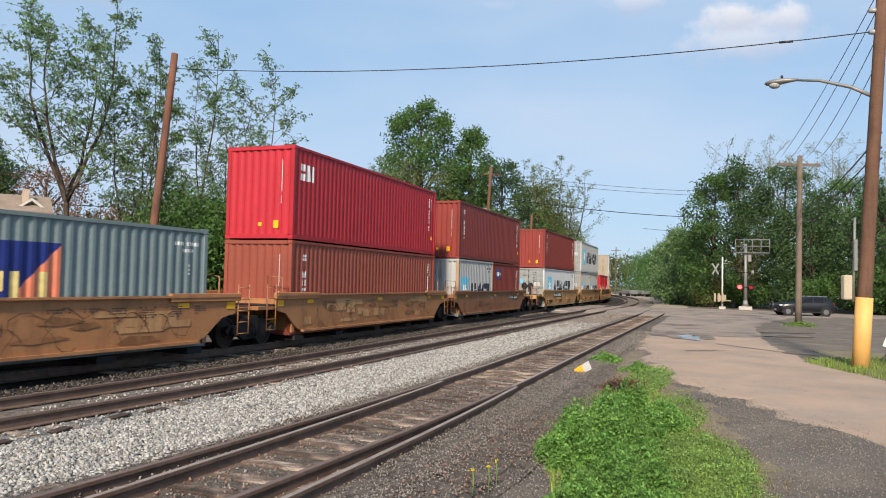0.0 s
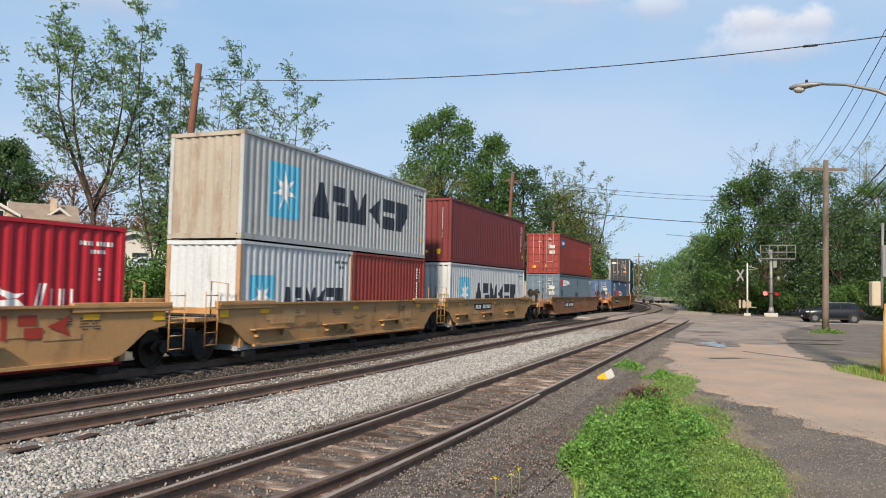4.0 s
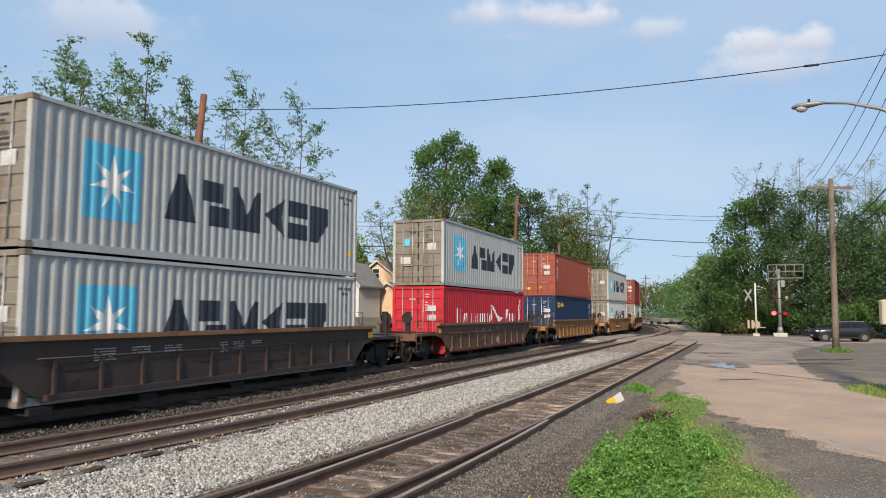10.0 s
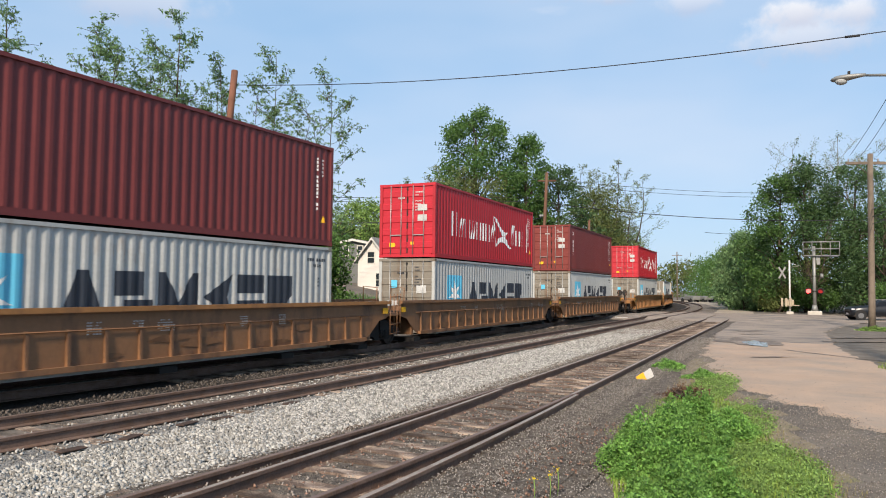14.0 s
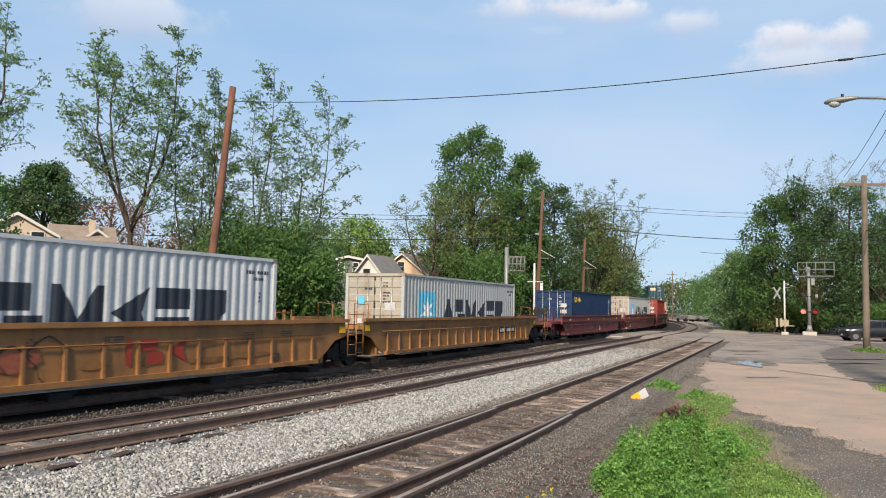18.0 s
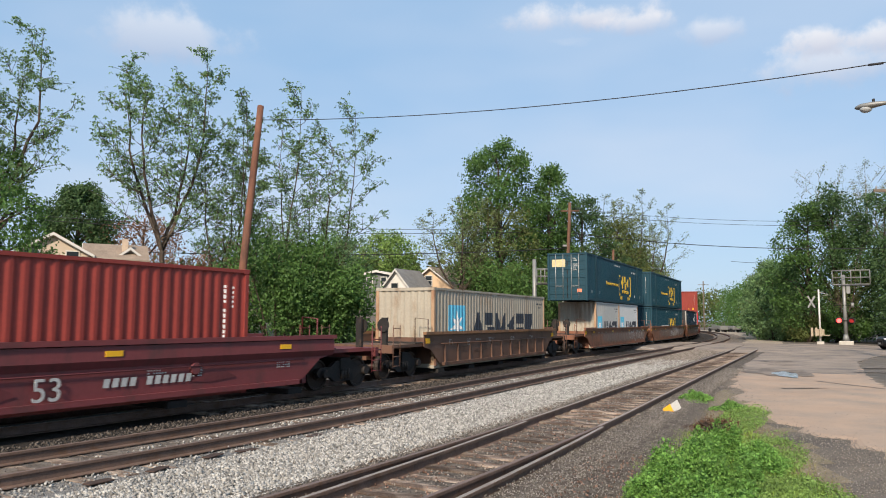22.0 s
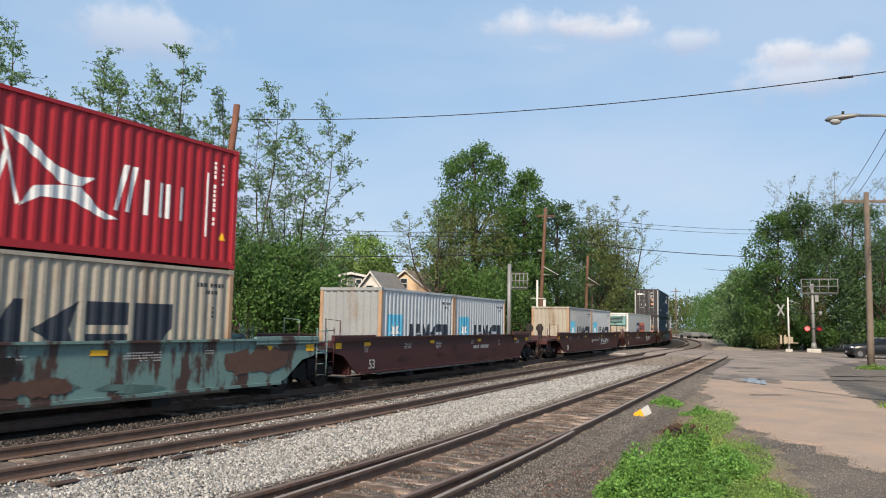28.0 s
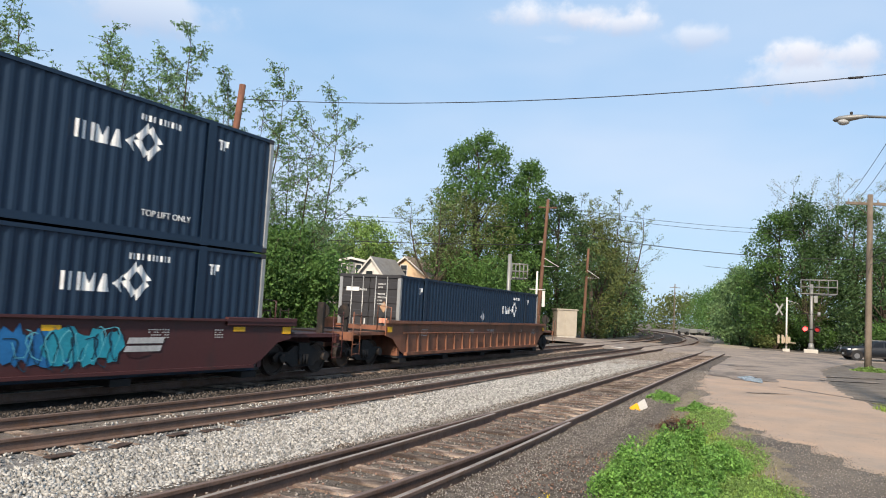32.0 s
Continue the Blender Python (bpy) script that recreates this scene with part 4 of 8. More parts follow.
def load(s0, L, tier, colour, brand, label, doors=False, end=None, seed=0, posts=None, floor=0.21):
    W = 2.438 if L < 13 else 2.5
    z = floor + (TALL + 0.03) * tier
    t = container("freight_container", L, colour, label, doors, end, W, TALL, posts)
    dress(t, L, brand, seed, tier > 0, W)
    if doors:
        end_marks(t, L, seed, end or colour, True)
    elif tier or colour in ("orange", "brown", "green"):
        end_marks(t, L, seed, end or colour, False)
    TRAIN.append((t, s0 + L / 2, z))
    return t


def truck(parent, x):
    """A two-axle truck with its side frames, springs and wheels."""
    def frame_mesh():
        bm = bmesh.new()
        for sy in (-1, 1):
            y = sy * 1.0
            prism(bm, [(-1.2, 0.50), (-1.05, 0.62), (-0.62, 0.62), (-0.38, 0.78), (0.38, 0.78), (0.62, 0.62), (1.05, 0.62), (1.2, 0.50), (1.1, 0.36), (0.72, 0.40), (0.42, 0.22), (-0.42, 0.22), (-0.72, 0.40), (-1.1, 0.36)], 1, y - 0.06, y + 0.06)
            for k in (-0.14, 0.0, 0.14):
                tube(bm, [(k, y + sy * 0.075, 0.28), (k, y + sy * 0.075, 0.55)], 0.055, 8)
            for k in (-0.89, 0.89):
                tube(bm, [(k, y + sy * 0.02, 0.46), (k, y + sy * 0.16, 0.46)], 0.12, 10)
        box(bm, -0.22, 0.22, -1.1, 1.1, 0.55, 0.86)
        return bm
    t = part("truck", cached(("truck",), frame_mesh, BLACK_STEEL), BLACK_STEEL, parent)
    t.location = (x, 0, 0)
    def wheel_mesh():
        bm = bmesh.new()
        ring = [(0.07, 0.46), (0.045, 0.42), (0.02, 0.36), (0.035, 0.16), (0.07, 0.12), (0.07, 0.02)]
        for side in (0,):
            prev = None
            n = 20
            for y, r in ((-0.07, 0.02), (-0.07, 0.11), (-0.03, 0.15), (-0.03, 0.35), (-0.065, 0.37), (-0.065, 0.42), (0.045, 0.425), (0.05, 0.45), (0.075, 0.45), (0.075, 0.36), (0.02, 0.34), (0.02, 0.14), (0.07, 0.1), (0.07, 0.02)):
                cur = [bm.verts.new((r * math.cos(k * math.tau / n), y, 0.42 + r * math.sin(k * math.tau / n))) for k in range(n)]
                if prev:
                    for k in range(n):
                        bm.faces.new((prev[k], prev[(k + 1) % n], cur[(k + 1) % n], cur[k]))
                prev = cur
        bmesh.ops.recalc_face_normals(bm, faces=bm.faces)
        return bm
    for dx in (-0.89, 0.89):
        for sy in (-1, 1):
            w = part("wheel", cached(("wheel", sy), wheel_mesh if sy < 0 else (lambda: turned(wheel_mesh(), math.pi)), WHEEL_STEEL), WHEEL_STEEL, t)
            w.location = (dx, sy * 0.755, 0)
        part("axle", cached(("axle", dx), lambda: tube(bmesh.new(), [(dx, -0.7, 0.42), (dx, 0.7, 0.42)], 0.085, 8), WHEEL_STEEL), WHEEL_STEEL, t)


def scrawl(t, x0, x1, z0, z1, y, material, seed, name="graffiti", n=9, width=0.07):
    """Sprayed loops and strokes."""
    r = random.Random(seed)
    bm = bmesh.new()
    for k in range(n):
        cx = x0 + (x1 - x0) * (k + 0.5) / n
        w, h = (x1 - x0) / n * r.uniform(0.35, 0.6), (z1 - z0) * r.uniform(0.3, 0.5)
        cz = (z0 + z1) / 2 + r.uniform(-0.1, 0.1) * (z1 - z0)
        a0, a1, m = r.uniform(0, 6), r.uniform(3.4, 5.8), 12
        ring = []
        for i in range(m + 1):
            a = a0 + a1 * i / m
            ux, uz = math.cos(a) * (1 + 0.3 * math.sin(3 * a)), math.sin(a) * (1 + 0.25 * math.cos(2 * a + k))
            ring.append((cx + w * ux, cz + h * uz, ux, uz))
        for p, q in zip(ring, ring[1:]):
            quad(bm, [(p[0], p[1]), (q[0], q[1]), (q[0] + q[2] * width, q[1] + q[3] * width), (p[0] + p[2] * width, p[1] + p[3] * width)], y - 0.0008 * k)
    return tagged(part(name, bm, material, t), kind="stuff")


def blobs(t, x0, x1, z0, z1, y, material, seed, n=5, name="graffiti_fill"):
    """Filled bubble shapes of sprayed paint."""
    r = random.Random(seed)
    bm = bmesh.new()
    for k in range(n):
        cx, w = x0 + (x1 - x0) * (k + 0.5) / n, (x1 - x0) / n * 0.66
        pts = []
        for i in range(14):
            a = i * math.tau / 14
            q = 1 + 0.28 * math.sin(2 * a + r.random() * 3) + r.uniform(-0.08, 0.08)
            pts.append((cx + w * q * math.cos(a) * 0.9, (z0 + z1) / 2 + (z1 - z0) * 0.5 * q * math.sin(a) * 0.85))
        quad(bm, pts, y - 0.0005 * k)
    return tagged(part(name, bm, material, t), kind="stuff")


def well_car(colour, long_well, front, rear, ribbed, label, number="", letter="", seed=0, plate=None, chord=None, deep=0.36, high=1.42, decor=None, ledges=False, size=0.5, at=None, mark=(0.55, 0.0)):
    """One unit of a well car; x along the train, near side -y. front and rear: 'A' shares a truck with its neighbour, 'C' has its own and a coupler."""
    m = CARS[colour]
    cm = CARS[chord] if chord else m
    t = thing("well_car", label, "rail car", group="well cars of the train")
    r = random.Random(seed)
    half = 9.85 if long_well else 7.8
    hw = half - 1.75
    y0 = 1.30
    key = (long_well, ribbed, deep, high)
    tiered = ribbed == 2
    for sy in (-1, 1):
        def side():
            bm = bmesh.new()
            inner, outer = (y0, y0 + 0.03) if ribbed else (y0, y0 + 0.06)
            out = [(-half + 0.75, high), (half - 0.75, high), (half - 0.75, high - 0.42), (half - 1.25, high - 0.52), (hw - 0.1, deep + 0.1), (hw - 0.35, deep), (-hw + 0.35, deep), (-hw + 0.1, deep + 0.1), (-half + 1.25, high - 0.52), (-half + 0.75, high - 0.42)]
            prism(bm, out, 1, sy * inner if sy > 0 else -outer, outer if sy > 0 else -inner)
            return bm
        part("side_sill", cached(("side_sill", sy) + key, side, m), m, t)
        part("top_chord", cached(("top_chord", sy) + key, lambda: boxes((-half + 0.7, half - 0.7, sy * 1.36 - 0.09, sy * 1.36 + 0.045, high, high + (0.10 if ribbed else 0.05))), cm), cm, t)
        part("bottom_chord", cached(("bottom_chord", sy) + key, lambda: boxes((-hw + 0.4, hw - 0.4, sy * 1.345 - 0.10, sy * 1.345 + 0.05, deep - 0.05, deep + (0.06 if ribbed else 0.015))), m), m, t)
        if not ribbed:
            # doubled plates over the ends of the top edge
            for sx in (-1, 1):
                x0, x1 = sorted((sx * (half - 0.62), sx * (half - 3.1)))
                part("end_plate", cached(("end_plate", sy, sx) + key, lambda: boxes((x0, x1, sy * 1.37 - 0.06, sy * 1.37 + 0.05, high - 0.10, high + 0.10), bevel=0.012), cm), cm, t)
        if ledges and sy < 0:
            for x in (-hw * 0.82, -hw * 0.22, hw * 0.42):
                part("side_ledge", cached(("side_ledge",), lambda: boxes((-0.8, 0.8, -1.52, -1.363, 0.74, 0.775), (-0.62, -0.56, -1.48, -1.363, 0.56, 0.74), (0.56, 0.62, -1.48, -1.363, 0.56, 0.74)), m), m, t).location = (x, 0, 0)
        if tiered:
            # a deep folded band along the top, over a plainer plate
            part("upper_band", cached(("upper_band", sy) + key, lambda: prism(bmesh.new(), [(sy * 1.325, high - 0.004), (sy * 1.40, high - 0.02), (sy * 1.415, high - 0.30), (sy * 1.345, high - 0.44), (sy * 1.325, high - 0.44)], 0, -half + 0.75, half - 0.75), m), m, t)
            for x in (-hw * 0.72, -hw * 0.1, hw * 0.55):
                part("hinge_boss", cached(("hinge_boss", sy), lambda: tube(bmesh.new(), [(0, sy * 1.33, 0.86), (0, sy * 1.375, 0.86)], [0.16, 0.12], 12), m), m, t).location = (x, 0, 0)
        elif ribbed:
            n = 19 if long_well else 11
            for k in range(n):
                x = -hw + 0.6 + (2 * hw - 1.2) * k / (n - 1)
                rb = part("rib", cached(("rib", sy, high, deep), lambda: prism(bmesh.new(), [(sy * 1.328, deep + 0.06), (sy * 1.395, deep + 0.06), (sy * 1.375, high - 0.36), (sy * 1.328, high - 0.30)], 0, -0.032, 0.032), m), m, t)
                rb.location = (x, 0, 0)
        if ribbed:
            part("brake_pipe", cached(("brake_pipe", sy) + key, lambda: tube(bmesh.new(), [(-hw + 0.2, sy * 1.375, high - 0.33 if ribbed == 1 else high - 0.50), (0, sy * 1.375, high - 0.35 if ribbed == 1 else high - 0.52), (hw - 0.2, sy * 1.375, high - 0.33 if ribbed == 1 else high - 0.50)], 0.016, 6), m), m, t)
    for x in (-hw + 0.4, -hw * 0.5, 0, hw * 0.5, hw - 0.4):
        part("cross_beam", cached(("cross_beam",), lambda: boxes((-0.25, 0.25, -1.3, 1.3, 0.06, 0.2)), BLACK_STEEL), BLACK_STEEL, t).location = (x, 0, 0)
    for sx, kind in ((-1, front), (1, rear)):
        ext = half + (0.0 if kind == "A" else 1.35)
        def deck():
            bm = bmesh.new()
            a, b = sorted((sx * (hw - 0.05), sx * ext))
            box(bm, a, b, -1.24, 1.24, 1.02, 1.12)
            a, b = sorted((sx * (hw + 0.15), sx * ext))
            box(bm, a, b, -0.32, 0.32, 0.62, 1.02)
            c, d = sorted((sx * (hw - 0.12), sx * (hw + 0.02)))
            box(bm, c, d, -1.28, 1.28, 0.3, 1.30)
            return bm
        part("end_platform", cached(("end_platform", sx, kind) + key, deck, m), m, t)
        part("walkway_grating", cached(("walkway_grating", sx, kind) + key, lambda: boxes(*[(sx * (hw + 0.3) + sx * k * 0.16 - 0.06, sx * (hw + 0.3) + sx * k * 0.16 + 0.06, -1.2, 1.2, 1.122, 1.15) for k in range(7)]), BLACK_STEEL), BLACK_STEEL, t)
        if kind == "C":
            truck(t, sx * (half + 0.15))
            part("coupler", cached(("coupler", sx, long_well), lambda: boxes((sx * (half + 1.7) - 0.4, sx * (half + 1.7) + 0.4, -0.10, 0.10, 0.72, 0.98), (sx * (half + 2.0) - 0.16, sx * (half + 2.0) + 0.16, -0.19, 0.19, 0.70, 1.0), bevel=0.03), BLACK_STEEL), BLACK_STEEL, t)
            part("end_sill", cached(("car_end_sill", sx, long_well), lambda: boxes((sx * ext - 0.06, sx * ext + 0.06, -1.32, 1.32, 0.86, 1.12)), m), m, t)
            def hand_brake():
                bm = bmesh.new()
                x = sx * (ext - 0.25)
                box(bm, x - 0.05, x + 0.05, -0.95, -0.75, 1.12, 2.0)
                tube(bm, [(x + sx * 0.08, -0.85, 1.75), (x + sx * 0.11, -0.85, 1.75)], 0.22, 14)
                return bm
            part("hand_brake", cached(("hand_brake", sx, long_well), hand_brake, BLACK_STEEL), BLACK_STEEL, t)
        elif sx < 0:
            truck(t, -half)
        for sy in (-1, 1):
            def ladder():
                bm = bmesh.new()
                x = sx * (ext - 0.12 if kind == "C" else half - 0.45)
                y = sy * 1.38
                for dx in (-0.22, 0.22):
                    tube(bm, [(x + dx, y, 0.42), (x + dx, y, 1.75)], 0.016, 6)
                for k in range(5):
                    tube(bm, [(x - 0.22, y, 0.46 + k * 0.30), (x + 0.22, y, 0.46 + k * 0.30)], 0.014, 6)
                return bm
            part("ladder", cached(("ladder", sx, sy, kind, long_well), ladder, m), m, t)
        def grab():
            bm = bmesh.new()
            x = sx * (hw + 0.5)
            tube(bm, [(x, -1.22, 1.12), (x, -1.22, 1.95), (x, -0.7, 2.0), (x, -0.7, 1.12)], 0.02, 6)
            return bm
        part("grab_rail", cached(("grab_rail", sx, long_well), grab, m), m, t)
        bm = boxes((sx * (half - 0.95) - 0.16, sx * (half - 0.95) + 0.16, -1.345 - 0.03, -1.345 - 0.024, high - 0.30, high - 0.12))
        part("reflector", bm, YELLOW, t, "orange-yellow reflective patch")
    for k in range(4 if long_well else 3):
        x = -hw + 0.9 + (2 * hw - 1.8) * k / (3 if long_well else 2)
        part("reflector", cached(("reflector", ribbed, high), lambda: boxes((-0.19, 0.19, -1.376 if not ribbed else -1.425 if tiered else -1.412, -1.366 if not ribbed else -1.40, high - (0.24 if not ribbed else 0.22 if tiered else -0.02), high - (0.13 if not ribbed else 0.11 if tiered else -0.09))), YELLOW), YELLOW, t, "orange-yellow reflective patch").location = (x, 0, 0)
    y = -1.372 if not ribbed else -1.345
    dark = colour in ("tan", "ochre", "buff")
    if plate:
        # the number panel: centre, width, height of its lower edge, and whether it is a black panel
        px, pw, pz, solid = plate
        if solid:
            part("number_panel", boxes((px - pw / 2, px + pw / 2, y - 0.004, y + 0.004, pz, pz + pw * 0.115)), BLACK_STEEL, t, "black panel with plain white bars")
        bm = bmesh.new()
        step = pw * 0.9 / 11
        for k in range(11):
            if k != 4:
                x = px - pw * 0.45 + k * step
                quad(bm, [(x, pz + pw * 0.022), (x + step * 0.68, pz + pw * 0.022), (x + step * 0.86, pz + pw * 0.093), (x + step * 0.18, pz + pw * 0.093)], y - 0.009)
        tagged(part("number_mark", bm, WHITE_MARK if solid else DARK_MARK if dark else TAG_WHITE, t), kind="stuff")
    if number:
        part("painted_number", lettering(number, size, DARK_MARK if dark else TAG_WHITE), None, t).location = (-hw + 0.45 if at is None else at, y - 0.006 - (0.04 if tiered else 0), 0.45)
    if letter:
        part("painted_letter", lettering(letter, 0.34, DARK_MARK if dark else TAG_WHITE), None, t).location = (mark[1], y - 0.006, mark[0] + 0.2)
    bm = bmesh.new()
    for k in range(7):
        x, w = r.uniform(-hw + 0.5, hw - 0.5), r.uniform(0.25, 0.6)
        for j in range(r.randint(2, 5)):
            z = high - (0.22 if not tiered else 0.56) - j * 0.055
            for i in range(int(w / 0.07)):
                if r.random() < 0.8:
                    bars(bm, [(x + i * 0.07, x + i * 0.07 + 0.045, z, z + 0.026)], y - 0.003 - 0.0004 * k)
    tagged(part("stencil_mark", bm, DARK_MARK if dark else TAG_WHITE, t), kind="stuff")
    if colour in ("buff", "tan"):
        # squares and strips of fresher paint
        bm, pale = bmesh.new(), paint("patch_" + colour, (0.47, 0.26, 0.115) if colour == "buff" else (0.45, 0.27, 0.12), (0.30, 0.15, 0.065), (0.45, 0.7))
        for k in range(16 if colour == "buff" else 6):
            x, z, w, g = r.uniform(-hw + 0.3, hw - 1.5), r.uniform(0.5, 1.1), r.uniform(0.3, 1.3), r.uniform(0.10, 0.30)
            bars(bm, [(x, x + w, z, min(1.38, z + g))], y - 0.0008 - 0.0001 * k)
        tagged(part("repainted_area", bm, pale, t), kind="stuff")
    # long runs of grime and scraped rust
    bm = bmesh.new()
    for k in range(9):
        x, z, w = r.uniform(-hw + 0.3, hw - 2), r.uniform(0.42, 1.0), r.uniform(0.4, 1.6)
        quad(bm, [(x, z), (x + w * 0.4, z - 0.05), (x + w, z + 0.02), (x + w * 0.8, z + r.uniform(0.05, 0.16)), (x + w * 0.3, z + r.uniform(0.08, 0.22))], y - 0.0014 - 0.0001 * k)
    tagged(part("scuff", bm, paint("scuff_" + colour, tuple(c * 0.5 for c in BASE_PAINT[colour]), tuple(c * 0.85 for c in BASE_PAINT[colour]), (0.42, 0.6)), t), kind="stuff")
    if decor:
        decor(t, hw, y)
    return t


def tag_lines(t, hw, y):
    pale = shader("sprayed_grey", (0.26, 0.23, 0.20), 0.7, 0, 0.3, 2, 12, 0, (0.16, 0.09, 0.06), (0.4, 0.7), 2.0)
    blobs(t, -hw * 0.6, hw * 0.9, 0.42, 1.30, y - 0.002, shader("sprayed_dusk", (0.17, 0.125, 0.105), 0.7, 0, 0.3, 1, 8, 0, (0.14, 0.07, 0.045), (0.45, 0.65), 1.5), 15, 8)
    scrawl(t, -hw * 0.95, -hw * 0.3, 0.40, 1.30, y - 0.006, pale, 7, n=9, width=0.035)
    scrawl(t, -hw * 0.45, hw * 0.35, 0.45, 1.25, y - 0.016, pale, 8, n=13, width=0.05)
    scrawl(t, hw * 0.3, hw * 0.95, 0.5, 1.3, y - 0.006, TAG_WHITE, 11, n=9, width=0.04)


def tag_teal(t, hw, y):
    a, b = shader("sprayed_teal", (0.02, 0.26, 0.34), 0.5, 0, 0.2, 2, 20, 0), shader("sprayed_blue", (0.015, 0.13, 0.32), 0.5, 0, 0.2, 2, 20, 0)
    blobs(t, 1.5, 2.9, 0.42, 1.34, y - 0.003, b, 3, 3)
    blobs(t, 2.3, 3.9, 0.42, 1.34, y - 0.006, a, 4, 4)
    scrawl(t, 1.5, 3.9, 0.5, 1.25, y - 0.012, shader("sprayed_dark", (0.008, 0.035, 0.06), 0.5), 9, n=9, width=0.03)
    scrawl(t, 1.7, 3.8, 0.6, 1.3, y - 0.022, shader("sprayed_light", (0.12, 0.42, 0.50), 0.5), 19, n=7, width=0.018)


def bar_mark(x, w, material, z0=0.76, z1=1.05, kinds="nwno", slant=0.35, swoosh=True):
    """A sprayed or painted trade mark on the side of a car, as plain shapes."""
    def go(t, hw, y):
        bm = bmesh.new()
        for p in shapes(kinds, x, x + w, z0, z1, 0.24, slant):
            for tri in geometry.tessellate_polygon([[Vector((a, b, 0)) for a, b in p]]):
                quad(bm, [p[i] for i in tri], y - 0.006)
        tagged(part("painted_wordmark", bm, material, t), kind="stuff")
        if swoosh:
            poly(t, "swoosh", [(x - 0.25, z0 - 0.14), (x + w * 0.7, z0 - 0.09), (x + w * 0.95, z0 - 0.03), (x, z0 - 0.06)], y - 0.006, material)
    return go


def both(*rows):
    def go(t, hw, y):
        for f in rows:
            f(t, hw, y)
    return go


def block_tag(t, hw, y):
    """Tall white block shapes with thin scribbles."""
    bar_mark(1.3, 3.5, shader("sprayed_chalk", (0.40, 0.37, 0.34), 0.6, 0, 0.3, 2, 20, 0, (0.2, 0.13, 0.1), (0.45, 0.7), 2.0), 0.55, 1.36, "bwnxi", 0.0, False)(t, hw, y - 0.012)
    bar_mark(0.1, 1.1, TAG_WHITE, 0.7, 1.05, "izx", 0.0, True)(t, hw, y - 0.012)


def tag_corner(t, hw, y):
    """A cluttered corner of overlapping sprayed colour at the leading end."""
    for k, (c, x) in enumerate((((0.30, 0.27, 0.25), -0.6), ((0.02, 0.05, 0.18), -0.75), ((0.24, 0.07, 0.035), -0.35))):
        blobs(t, hw * x, hw * x + 2.2, 0.5, 1.15, y - 0.003 * (k + 1), shader("sprayed_mix_%d" % k, c, 0.6, 0, 0.3, 1.5, 12, 0), 30 + k, 3)
    scrawl(t, -hw * 0.8, 0.0, 0.45, 1.2, y - 0.014, shader("sprayed_blackish", (0.03, 0.02, 0.02), 0.6), 33, n=10, width=0.03)


def tag_small(t, hw, y):
    scrawl(t, hw * 0.62, hw * 0.86, 0.95, 1.3, y - 0.004, TAG_WHITE, 51, n=6, width=0.02)


def patch_white(t, hw, y):
    pale, brown = shader("sprayed_pale", (0.24, 0.30, 0.30), 0.6, 0, 0.3, 1, 8, 0, (0.125, 0.205, 0.19), (0.45, 0.6), 1.5), shader("peeled_brown", (0.085, 0.045, 0.032), 0.7, 0, 0.3, 1, 8, 0)
    for k, (x, w, z0, z1, m) in enumerate(((0.5, 1.3, 0.4, 0.85, brown), (5.9, 2.0, 0.5, 1.35, brown), (-6.5, 1.4, 0.95, 1.35, brown), (-3.6, 1.6, 0.95, 1.36, pale))):
        blobs(t, x, x + w, z0, z1, y - 0.002 - 0.002 * k, m, 60 + k, 3)
    part("letter_patch", boxes((0.36, 0.72, y - 0.03, y - 0.024, 0.86, 1.2)), BLACK_STEEL, t)


def tag_dark(t, hw, y):
    scrawl(t, -hw * 0.9, hw * 0.9, 0.35, 1.2, y - 0.004, shader("sprayed_dull", (0.12, 0.07, 0.035), 0.6), 21, n=14, width=0.018)


RED_BARS = shader("sprayed_red", (0.30, 0.035, 0.02), 0.6, 0, 0.2, 2, 20, 0)
GREY_BARS = TAG_WHITE
GREY, WHITE = "pale grey container with star panel and dark bars", "whitish container with star panel and dark bars"
SAIL = "bright red steel container with white flag shapes"
WEAVE = "dark navy long container with white diamond badge"
CAR_LABEL = dict(tan="tan-brown scuffed well car carrying containers", rust="rust-brown graffiti-covered well car", umber="brown-orange scuffed well car carrying containers", buff="reddish tan patched well car carrying containers", soot="soot-black ribbed well car with brown top edge", ochre="ochre-yellow ribbed well car", dark="grimy brown well car",
                 brown="brown weathered well car", wine="wine-red well car with a folded upper band", maroon="dark maroon well car with white bars", teal="faded teal and brown well car")

